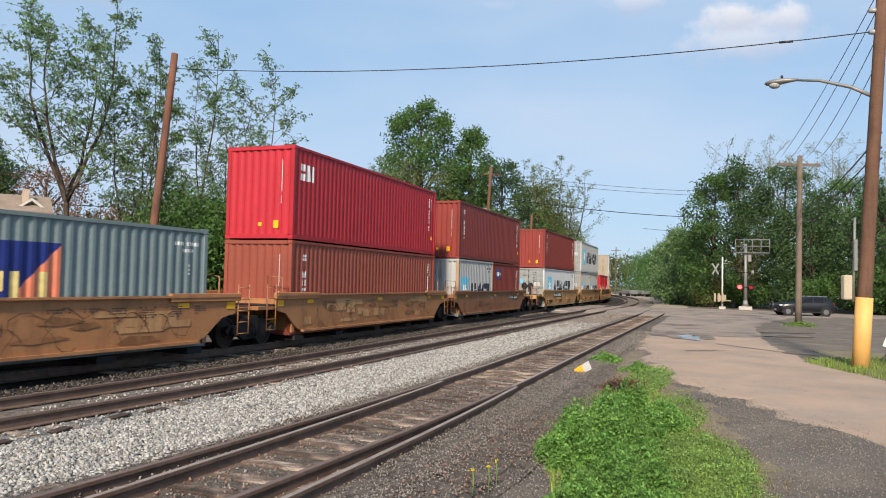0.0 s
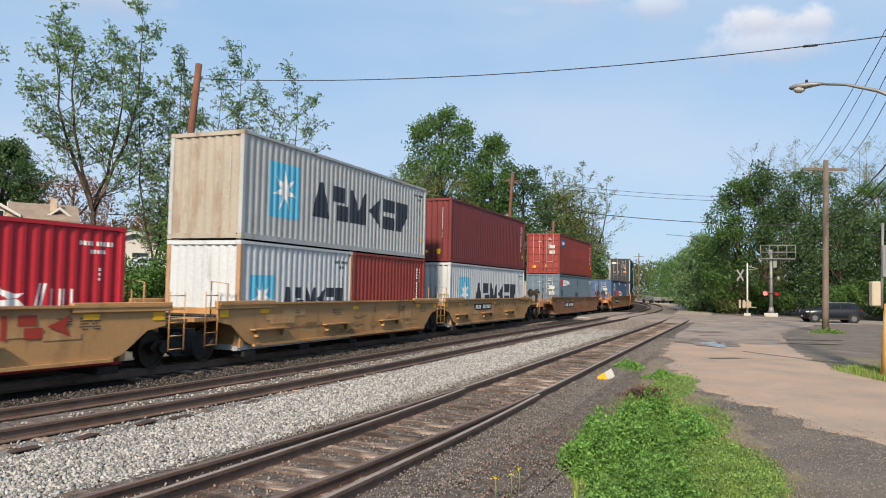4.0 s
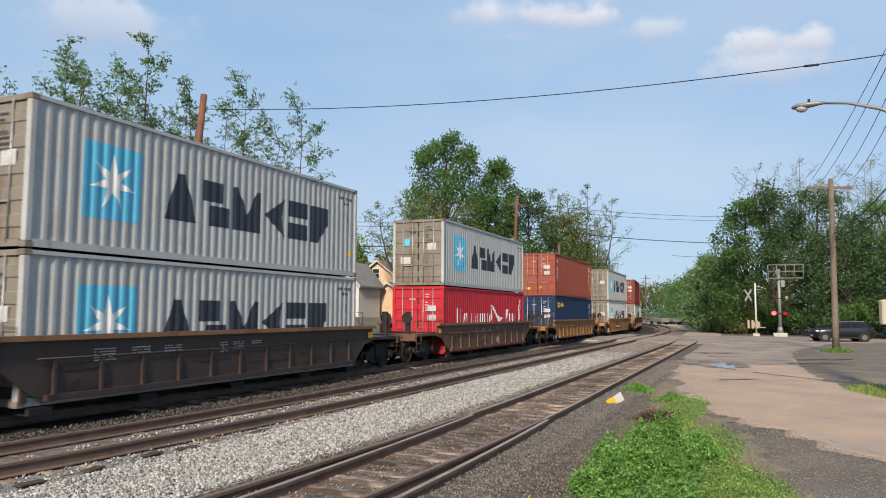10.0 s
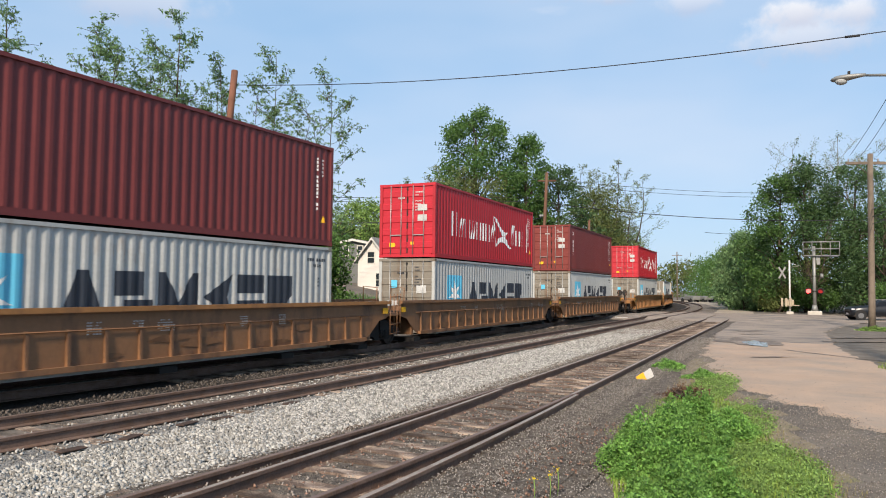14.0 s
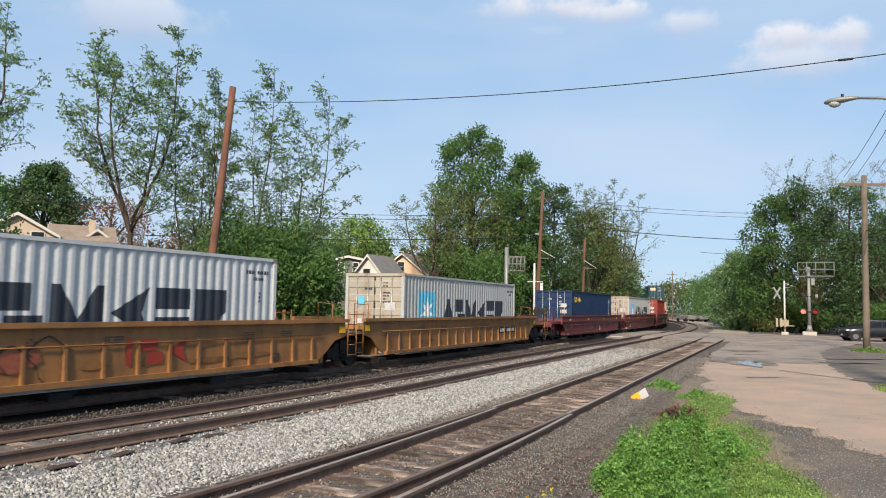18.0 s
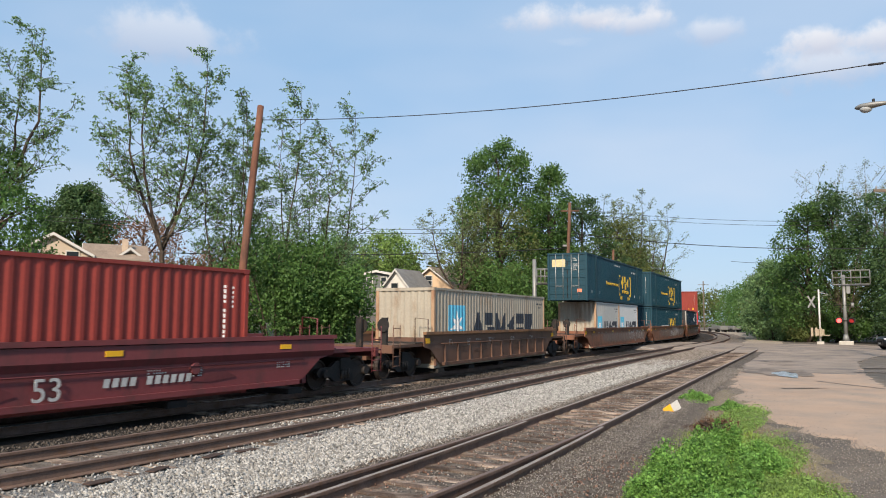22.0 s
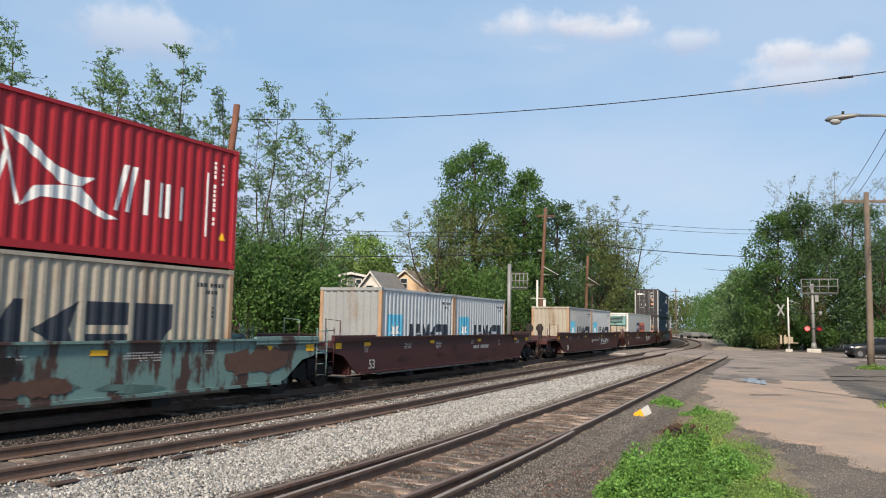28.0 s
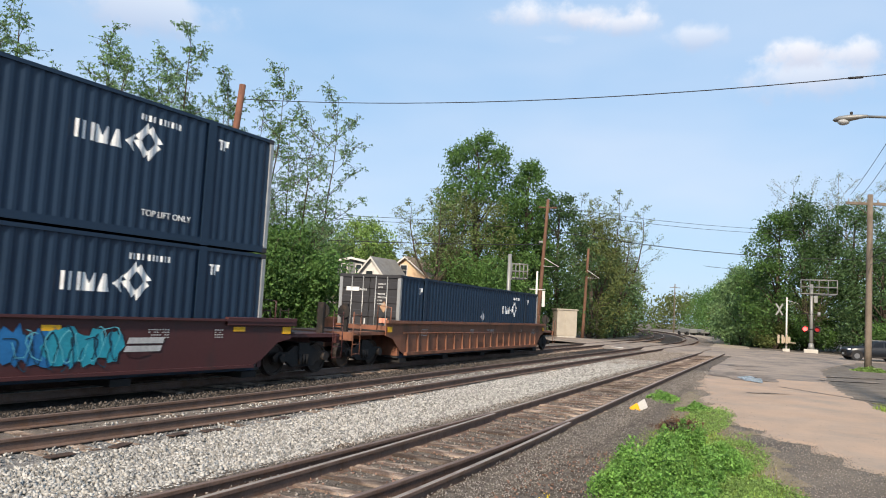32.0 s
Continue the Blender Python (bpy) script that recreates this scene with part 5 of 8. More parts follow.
# colour, long well, front, rear, ribbed, start of the load, [(length, tier, place, paint, marks, label, doors, end paint)], extras
C40, C20 = L40, 6.06
UNITS = [
    ("buff", 0, "A", "A", 0, 8.36, [(C40, 0, 0, "steel", "eagle", "grey-green steel container with a blue and orange panel", 0, None)], dict(decor=tag_dark)),
    ("buff", 0, "A", "A", 0, 24.62, [(C40, 0, 0, "orange", "column", "orange-brown steel container with a white column mark", 0, None), (C40, 1, 0, "red", "trio", "crimson steel container stacked on top", 0, "hot")], dict(decor=tag_dark)),
    ("umber", 0, "A", "C", 0, 40.24, [(C20, 0, 0, "grey", "star", "short pale grey container with a star panel", 0, None), (C20, 0, 6.13, "brown", "banner", "short red-brown container with a blue panel", 0, None), (C40, 1, 0, "brown", "column", "red-brown steel container stacked on top", 0, "brick")], dict(plate=(4.2, 1.7, 0.95, 1))),
    ("tan", 0, "C", "A", 0, 59.93, [(C40, 0, 0, "white", "star", WHITE, 1, "ash"), (C40, 1, 0, "brown", "column", "red-brown steel container stacked on top", 0, "brick")], dict(number="40", size=0.36, at=-5.6, plate=(-1.9, 3.0, 0.92, 1), letter="A", mark=(0.75, 1.3), ledges=True)),
    ("tan", 0, "A", "A", 0, 75.49, [(C20, 0, 0, "grey", "star", "short pale grey container with a star panel", 1, "ash"), (C20, 0, 6.13, "grey", "star", "short pale grey container with a star panel", 1, "ash"), (C40, 1, 0, "grey", "star", GREY, 1, "ash")], dict(letter="E", mark=(0.62, -2.0), ledges=True, decor=bar_mark(2.25, 1.6, RED_BARS, 0.86, 1.34, "izx", 0.0, False))),
    ("tan", 0, "A", "A", 0, 90.76, [(C20, 0, 0, "hot", "sail", "short bright red container with white flag shapes", 0, None), (C20, 0, 6.13, "hot", "sail", "short bright red container with white flag shapes", 0, None)], dict(number="40", size=0.36, at=-5.4, letter="D", mark=(0.7, 0.6), ledges=True, decor=bar_mark(3.2, 1.5, RED_BARS, 0.86, 1.3, "izx", 0.0, False))),
    ("tan", 0, "A", "A", 0, 106.71, [(C20, 0, 0, "white", "star", "short whitish container with a star panel", 0, None), (C20, 0, 6.13, "brick", "plain", "short brick-red steel container", 0, None), (C40, 1, 0, "grey", "star", GREY, 0, "cream")], dict(ledges=True)),
    ("tan", 0, "A", "C", 0, 121.81, [(C40, 0, 0, "white", "star", WHITE, 0, None), (C40, 1, 0, "maroon", "plain", "dark red steel container stacked on top", 0, None)], dict(ledges=True, plate=(-1.9, 2.6, 0.92, 1))),
    ("umber", 1, "C", "C", 0, 143.28, [(C40, 0, 0, "slate", "gt", "slate-blue patched steel container with white bars", 1, None), (C40, 1, 0, "brown", "banner", "red-brown container with a blue and gold panel", 1, "brick")], dict(plate=(-3.4, 3.0, 0.72, 1), decor=bar_mark(1.8, 2.2, shader("sprayed_drab", (0.30, 0.22, 0.17), 0.6), 0.68, 1.0, "izx", 0.0, False))),
    ("buff", 1, "C", "A", 0, 165.26, [(L53, 0, 0, "blue", "stack", "long blue container with red end bands", 1, None)], dict(number="53", size=0.62, at=-7.95, letter="B", mark=(0.62, -1.4), plate=(-3.55, 3.2, 0.76, 1))),
    ("buff", 1, "A", "A", 0, 185.07, [(L53, 0, 0, "navy", "weave", WEAVE, 1, "dusk"), (L53, 1, 0, "navy", "weave", WEAVE + " stacked on top", 1, "dusk")], dict(number="53", size=0.62, at=-7.95, letter="C", mark=(0.62, -0.6), decor=both(bar_mark(1.4, 1.5, RED_BARS, 0.62, 1.02, "izx", 0.0, False), bar_mark(3.2, 2.2, TAG_WHITE, 0.68, 1.12, "vnbxo", 0.0, False)))),
    ("buff", 1, "A", "C", 0, 204.6, [(L53, 0, 0, "navy", "weave", WEAVE, 1, "dusk"), (L53, 1, 0, "navy", "weave", WEAVE + " stacked on top", 1, "dusk")], dict(letter="A", mark=(0.68, 0.9), plate=(3.2, 2.9, 0.8, 1))),
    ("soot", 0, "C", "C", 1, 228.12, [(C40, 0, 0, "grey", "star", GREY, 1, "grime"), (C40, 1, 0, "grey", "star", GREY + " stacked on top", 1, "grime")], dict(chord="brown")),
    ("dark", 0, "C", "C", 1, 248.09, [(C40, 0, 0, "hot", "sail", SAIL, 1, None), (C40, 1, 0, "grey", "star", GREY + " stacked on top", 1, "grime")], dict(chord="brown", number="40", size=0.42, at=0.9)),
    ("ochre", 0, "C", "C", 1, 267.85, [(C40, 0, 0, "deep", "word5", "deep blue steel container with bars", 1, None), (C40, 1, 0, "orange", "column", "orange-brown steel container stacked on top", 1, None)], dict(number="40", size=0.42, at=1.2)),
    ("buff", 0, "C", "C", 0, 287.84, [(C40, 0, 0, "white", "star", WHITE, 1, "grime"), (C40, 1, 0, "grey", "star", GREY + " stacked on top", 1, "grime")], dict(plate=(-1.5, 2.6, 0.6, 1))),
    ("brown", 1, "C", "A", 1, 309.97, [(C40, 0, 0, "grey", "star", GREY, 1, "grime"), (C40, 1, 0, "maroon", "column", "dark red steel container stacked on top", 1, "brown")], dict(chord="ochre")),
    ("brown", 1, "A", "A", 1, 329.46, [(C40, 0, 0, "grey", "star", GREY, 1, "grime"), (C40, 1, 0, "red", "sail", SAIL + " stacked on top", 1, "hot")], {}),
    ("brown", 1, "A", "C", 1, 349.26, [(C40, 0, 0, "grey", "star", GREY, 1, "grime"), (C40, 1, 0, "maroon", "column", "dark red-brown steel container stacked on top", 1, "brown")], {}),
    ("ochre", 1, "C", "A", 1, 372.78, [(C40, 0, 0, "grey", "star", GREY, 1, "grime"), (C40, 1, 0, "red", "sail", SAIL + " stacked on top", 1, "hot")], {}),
    ("ochre", 1, "A", "A", 1, 392.41, [(C40, 0, 0, "white", "star", WHITE, 1, "grime")], dict(number="53", size=0.32, at=6.0, decor=both(bar_mark(1.25, 1.75, RED_BARS, 0.62, 1.15, "izx", 0.0, False), tag_corner))),
    ("ochre", 1, "A", "C", 1, 412.12, [(C40, 0, 0, "grey", "star", GREY, 1, "cream")], dict(plate=(4.6, 2.2, 0.75, 1), number="53", size=0.32, at=6.9)),
    ("wine", 1, "C", "A", 2, 435.66, [(C40, 0, 0, "deep", "word5", "deep blue steel container with gold bars", 1, None)], dict(number="53", size=0.45, at=1.2)),
    ("wine", 1, "A", "A", 2, 455.34, [(C40, 0, 0, "grey", "star", GREY, 1, "cream")], dict(number="53", size=0.45, at=-6.6)),
    ("wine", 1, "A", "C", 2, 474.72, [(C40, 0, 0, "brick", "column", "brick-red steel container with white marks", 1, None)], dict(number="53", size=0.6, at=1.1, plate=(3.3, 2.4, 0.55, 0))),
    ("dark", 0, "C", "C", 1, 496.73, [(C40, 0, 0, "cream", "star", "cream-grey steel container with a star panel", 0, "cream")], dict(chord="brown")),
    ("rust", 1, "C", "A", 0, 516.84, [(C20, 0, 2.0, "grey", "star", "short pale grey container with a star panel", 0, "cream"), (C20, 0, 8.13, "white", "star", "short whitish container with a star panel", 0, None), (L53, 1, 0, "green", "bracket", "dark green long container with gold bars", 1, None)], dict(decor=tag_lines)),
    ("rust", 1, "A", "A", 0, 536.31, [(L53, 0, 0, "green", "bracket", "dark green long container with gold bars", 0, None), (L53, 1, 0, "green", "bracket", "dark green long container with gold bars, stacked on top", 0, None)], dict(decor=both(tag_lines, block_tag))),
    ("rust", 1, "A", "C", 0, 556.18, [(L53, 0, 0, "navy", "weave", WEAVE, 1, "dusk")], dict(decor=tag_lines)),
    ("maroon", 1, "C", "A", 0, 581.5, [(C40, 0, 0, "hot", "sail", SAIL, 0, "hot"), (C40, 1, 0, "brown", "plain", "red-brown steel container stacked on top", 0, "brick")], dict(plate=(2.0, 2.6, 0.7, 0))),
    ("teal", 1, "A", "A", 0, 601.29, [(C40, 0, 0, "cream", "star", "weathered cream-grey container with a star panel", 0, "cream"), (C40, 1, 0, "red", "sail", SAIL + " stacked on top", 1, "hot")], dict(decor=patch_white, letter="C", mark=(0.7, 0.54))),
    ("maroon", 1, "A", "C", 0, 620.92, [(C20, 0, 0, "white", "star", "short whitish container with a star panel", 0, "ash"), (C20, 0, 6.13, "white", "star", "short whitish container with a star panel", 0, "ash")], dict(number="53", size=0.42, at=-6.9, plate=(2.6, 2.0, 0.85, 0))),
    ("maroon", 1, "C", "A", 0, 644.86, [(C20, 0, 0, "grey", "star", "short pale grey container with a star panel", 0, "cream"), (C20, 0, 6.13, "white", "star", "short whitish container with a star panel", 0, None)], dict(number="53", size=0.42, at=-6.9, letter="B", mark=(0.6, -0.55), plate=(0.5, 1.8, 0.85, 0), decor=bar_mark(2.1, 2.5, GREY_BARS))),
    ("maroon", 1, "A", "A", 0, 664.26, [(REEFER, 0, 0, "reefer", "wide", "smooth white container with blue and orange panels", 0, None)], dict(number="53", size=0.42, at=-6.9, letter="C", mark=(0.6, -0.55), plate=(-2.2, 2.0, 0.85, 0), decor=both(bar_mark(2.1, 2.5, GREY_BARS), tag_small))),
    ("maroon", 1, "A", "C", 0, 682.37, [(L53, 0, 0, "navy", "weave", WEAVE, 1, "dusk"), (L53, 1, 0, "navy", "weave", WEAVE + " stacked on top", 1, "dusk")], dict(number="53", size=0.42, at=-6.9, letter="A", mark=(0.6, -0.55), plate=(-2.4, 2.2, 0.85, 0), decor=both(tag_teal, bar_mark(4.0, 0.9, GREY_BARS, 0.76, 1.05, "b", 0.35, False)))),
    ("rust", 1, "C", "C", 1, 706.27, [(L53, 0, 0, "navy", "weave", WEAVE, 1, "dusk")], {}),
]


def make_train():
    for i, (colour, long_well, front, rear, ribbed, s0, loads, extra) in enumerate(UNITS):
        span = max(L + at for L, tier, at, *_ in loads if tier == 0 or len(loads) == 1)
        lo = min(at for L, tier, at, *_ in loads if tier == 0 or len(loads) == 1)
        if i == 26:
            lo, span = 0, L53
        centre = s0 + (lo + span) / 2
        car = well_car(colour, long_well, front, rear, ribbed, CAR_LABEL[colour], seed=i, **extra)
        TRAIN.append((car, centre, 0.0))
        for k, (L, tier, at, shade, brand, label, doors, end) in enumerate(loads):
            load(s0 + at, L, tier, shade, brand, label, bool(doors), end, i * 3 + k, "bare" if brand == "weave" else None)
        if i == 33:
            # a teal refrigeration unit on the leading end of the white container
            unit = TRAIN[-1][0]
            x = -L40 / 2
            part("cooling_unit", boxes((x - 0.42, x - 0.02, -1.05, 1.05, 1.80, 2.62), bevel=0.04), shader("teal_enamel", (0.14, 0.28, 0.265), 0.5, 0, 0.25, 2, 20, 0.05, (0.06, 0.05, 0.04), (0.52, 0.66), 1.6), unit, "teal refrigeration unit with louvres")
            part("unit_grille", boxes(*[(x - 0.45, x - 0.42, -0.8, 0.8, 2.05 + k * 0.11, 2.10 + k * 0.11) for k in range(5)]), BLACK_STEEL, unit)
            part("unit_base", boxes((x - 0.34, x - 0.02, -1.0, 1.0, 0.35, 1.78), bevel=0.04), ST["cream"], unit)


make_train()
SPEEDS = (21.504, 21.196, 21.377, 21.288, 21.314, 21.167, 21.126, 21.088, 20.988, 21.040, 20.978)
NODES = (0, 3, 6, 9, 12, 15, 18, 21, 24, 27, 30, 32)


def travelled(t):
    d = 0.0
    for a, b, v in zip(NODES, NODES[1:], SPEEDS):
        d += v * max(0.0, min(t, b) - a)
    return d


def motions():
    times = list(range(0, 33))
    for ob, s, z in TRAIN:
        walk(ob, [(t, on_line(s - travelled(t), 0, z)) for t in times])

# ---- vegetation ----
BARK = shader("bark", (0.064, 0.048, 0.038), 0.95, 0, 0.4, 4, 25, 0.8, (0.14, 0.115, 0.09), (0.5, 0.65), 3, spec=0.1)
PALE_BARK = shader("pale_bark", (0.24, 0.215, 0.185), 0.95, 0, 0.3, 4, 25, 0.5, (0.15, 0.13, 0.11), (0.5, 0.65), 3, spec=0.1)
GREEN_SPRING, GREEN_MID = leafy("spring", (0.17, 0.27, 0.115), 0.4, 0.5), leafy("mid", (0.090, 0.172, 0.044), 0.4, 0.4)
GREEN_DARK, GREEN_PALE = leafy("dark", (0.068, 0.122, 0.044), 0.4, 0.4), leafy("pale", (0.175, 0.22, 0.09))
GREEN_OLIVE, PINKISH = leafy("olive", (0.12, 0.145, 0.046)), leafy("budding", (0.22, 0.12, 0.07))
GREEN_WEED, GREEN_LIME = leafy("weed", (0.185, 0.345, 0.080), 0.5, 0.45), leafy("lime", (0.205, 0.315, 0.082), 0.5)


def leaves(points, rng, per, spread, size, flat_bias=0.0, aspect=0.55):
    """Arrays of small bent leaves scattered round points: vertices and faces."""
    pts = np.repeat(np.asarray(points, float), per, axis=0)
    n = len(pts)
    c = pts + rng.normal(0, 1, (n, 3)) * np.asarray(spread)
    a = rng.normal(0, 1, (n, 3))
    a[:, 2] -= 0.35
    a /= np.linalg.norm(a, axis=1, keepdims=True)
    b = rng.normal(0, 1, (n, 3))
    b[:, 2] *= 1 - flat_bias
    b -= a * (a * b).sum(1, keepdims=True)
    b /= np.linalg.norm(b, axis=1, keepdims=True) + 1e-9
    s = size * rng.uniform(0.6, 1.35, (n, 1))
    k = np.cross(a, b) * s * 0.18
    v = np.stack([c - a * s * 0.5, c + b * s * aspect * 0.5 + k, c + a * s * 0.5, c - b * s * aspect * 0.5 + k], 1).reshape(-1, 3)
    i = np.arange(n) * 4
    f = np.concatenate([np.stack([i, i + 1, i + 2], 1), np.stack([i, i + 2, i + 3], 1)])
    return v, f


def rosettes(points, rng, per, size, aspect=0.42, droop=0.35):
    """Arrays of leaves that radiate from the twig ends in loose whorls."""
    n = len(points)
    p = np.repeat(np.asarray(points, float) + rng.normal(0, 0.05, (n, 3)), per, axis=0)
    big = np.repeat(rng.uniform(0.65, 1.25, (n, 1)), per, axis=0)
    a = rng.normal(0, 1, (n * per, 3))
    a[:, 2] = a[:, 2] * 0.45 - droop
    a /= np.linalg.norm(a, axis=1, keepdims=True)
    b = np.cross(a, rng.normal(0, 0.9, (n * per, 3)) + (0, 0, 1))
    b /= np.linalg.norm(b, axis=1, keepdims=True) + 1e-9
    s = size * big * rng.uniform(0.7, 1.2, (n * per, 1))
    k = np.cross(a, b) * s * 0.14
    v = np.stack([p + a * s * 0.12, p + a * s * 0.62 + b * s * aspect * 0.5 + k, p + a * s * 1.12 - (0, 0, 0.03), p + a * s * 0.62 - b * s * aspect * 0.5 + k], 1).reshape(-1, 3)
    i = np.arange(n * per) * 4
    return v, np.concatenate([np.stack([i, i + 1, i + 2], 1), np.stack([i, i + 2, i + 3], 1)])


def quick_mesh(name, v, f, material):
    """A triangle mesh from arrays."""
    me = bpy.data.meshes.new(name)
    v, f = np.asarray(v, np.float32), np.asarray(f, np.int32)
    me.vertices.add(len(v))
    me.vertices.foreach_set("co", v.ravel())
    me.loops.add(f.size)
    me.loops.foreach_set("vertex_index", f.ravel())
    me.polygons.add(len(f))
    me.polygons.foreach_set("loop_start", np.arange(len(f), dtype=np.int32) * 3)
    me.update(calc_edges=True)
    me.materials.append(material)
    return me


def grow(rng, start, way, length, radius, depth, lines, tips, bend=0.25, split=(2, 3), angle=0.55, shrink=0.72, up=0.15):
    """Branches out from start; collects tapered lines and the places of twigs."""
    pts, rad, p, d = [Vector(start)], [radius], Vector(start), Vector(way).normalized()
    n = 4
    for i in range(n):
        d = (d + Vector((rng.gauss(0, bend), rng.gauss(0, bend), rng.gauss(0, bend * 0.6) + up)) * 0.4).normalized()
        p = p + d * (length / n)
        pts.append(p.copy())
        rad.append(radius * (1 - 0.42 * (i + 1) / n))
        if depth <= 3 and (depth < 3 or i > 1):
            tips.append(p.copy())
    lines.append((pts, rad))
    if depth == 0:
        return
    for k in range(rng.randint(*split)):
        side = Vector((rng.gauss(0, 1), rng.gauss(0, 1), rng.gauss(0, 0.4)))
        side = (side - d * side.dot(d)).normalized()
        q = pts[-1] if k == 0 or depth > 2 else pts[rng.randint(2, n)]
        grow(rng, q, d * math.cos(angle) + side * math.sin(angle) * rng.uniform(0.6, 1.3), length * shrink * rng.uniform(0.75, 1.15), radius * 0.56, depth - 1, lines, tips, bend, split, angle, shrink, up)


def wood(lines, sides=6):
    bm = bmesh.new()
    for pts, rad in lines:
        tube(bm, pts, [max(r, 0.008) for r in rad], sides if rad[0] > 0.06 else 4, False)
    return bm


def open_tree(x, y, top, label, seed, trunk=0.16, fork=0.35, leaf=GREEN_SPRING, per=9, size=0.17, depth=4, spread=0.22, leaders=3, lean=0.12, z=None, squeeze=1.0, wide=0.30, bark=None):
    """A thin spring tree: stems that fork low, limbs all the way up, sprays of leaves along them."""
    rng, npr = random.Random(seed), np.random.default_rng(seed)
    z = ground_z(x, y) - 0.1 if z is None else z
    h = top - z
    lines, tips = [], []
    foot = Vector((rng.gauss(0, lean) * h * 0.3, rng.gauss(0, lean) * h * 0.3, h * fork))
    lines.append(([Vector((0, 0, 0)), foot * 0.35 + Vector((rng.gauss(0, 0.08), 0, 0)), foot * 0.7, foot], [trunk * 1.3, trunk * 1.08, trunk * 0.98, trunk * 0.9]))
    for k in range(leaders):
        a = k * math.tau / leaders + rng.uniform(-0.5, 0.5)
        far = h * wide * squeeze * (0.46 if leaders > 1 else 0.1) * rng.uniform(0.7, 1.15)
        end = Vector((foot.x + math.cos(a) * far, foot.y + math.sin(a) * far, h * (1.0 if k == 0 else rng.uniform(0.82, 0.97))))
        stem, n = [], 9
        for i in range(n + 1):
            u = i / n
            p = foot.lerp(end, u) + Vector((math.cos(a), math.sin(a), 0)) * far * 0.5 * math.sin(u * math.pi) * 0.8
            stem.append(p + Vector((rng.gauss(0, 0.06), rng.gauss(0, 0.06), 0)) * (1 if i else 0))
        r0 = trunk * (0.72 if leaders > 1 else 0.88)
        lines.append((stem, [max(0.012, r0 * (1 - u / n) ** 0.9) for u in range(n + 1)]))
        tips.append(stem[-1])
        for j in range(16):
            u = 0.06 + 0.90 * (j + rng.random() * 0.8) / 16
            i = min(n - 1, int(u * n))
            p = stem[i].lerp(stem[i + 1], u * n - i)
            b = j * 2.4 + rng.uniform(-0.5, 0.5)
            reach = h * wide * squeeze * (0.34 + 0.62 * (1 - u)) * rng.uniform(0.55, 1.0)
            out = Vector((math.cos(b), math.sin(b), rng.uniform(0.15, 0.8))).normalized()
            limb = [p]
            for m in range(4):
                out = (out + Vector((rng.gauss(0, 0.14), rng.gauss(0, 0.14), rng.uniform(0.0, 0.22)))).normalized()
                limb.append(limb[-1] + out * reach / 4)
            limb = [Vector((q.x, q.y, min(q.z, h * 0.995))) for q in limb]
            rr = max(0.014, r0 * 0.27 * (1 - 0.6 * u))
            lines.append((limb, [rr, rr * 0.75, rr * 0.55, rr * 0.4, 0.008]))
            tips += limb[2:]
            for m in range(9):
                q = limb[1 + m % 3].lerp(limb[2 + m % 3], rng.random())
                w = (out + Vector((rng.gauss(0, 0.7), rng.gauss(0, 0.7), rng.gauss(0.15, 0.35)))).normalized() * reach * rng.uniform(0.2, 0.45)
                e = q + w
                e.z = min(e.z, h)
                lines.append(([q, q.lerp(e, 0.5) + Vector((0, 0, 0.04)), e], [0.012, 0.009, 0.006]))
                tips += [e, q.lerp(e, 0.6)]
    t = thing("tree", label, "tree", pose(x, y, z), "trees by the railway")
    part("trunk", wood(lines), bark or BARK, t)
    sprigs = np.repeat(np.array([tuple(p) for p in tips]), 2, axis=0)
    sprigs += npr.normal(0, 1, sprigs.shape) * (0.15, 0.15, 0.12)
    v, fc = rosettes(sprigs, npr, max(2, round(per * 0.66)), size * 0.80)
    part("crown", quick_mesh("crown", v, fc, leaf), leaf, t)
    return t


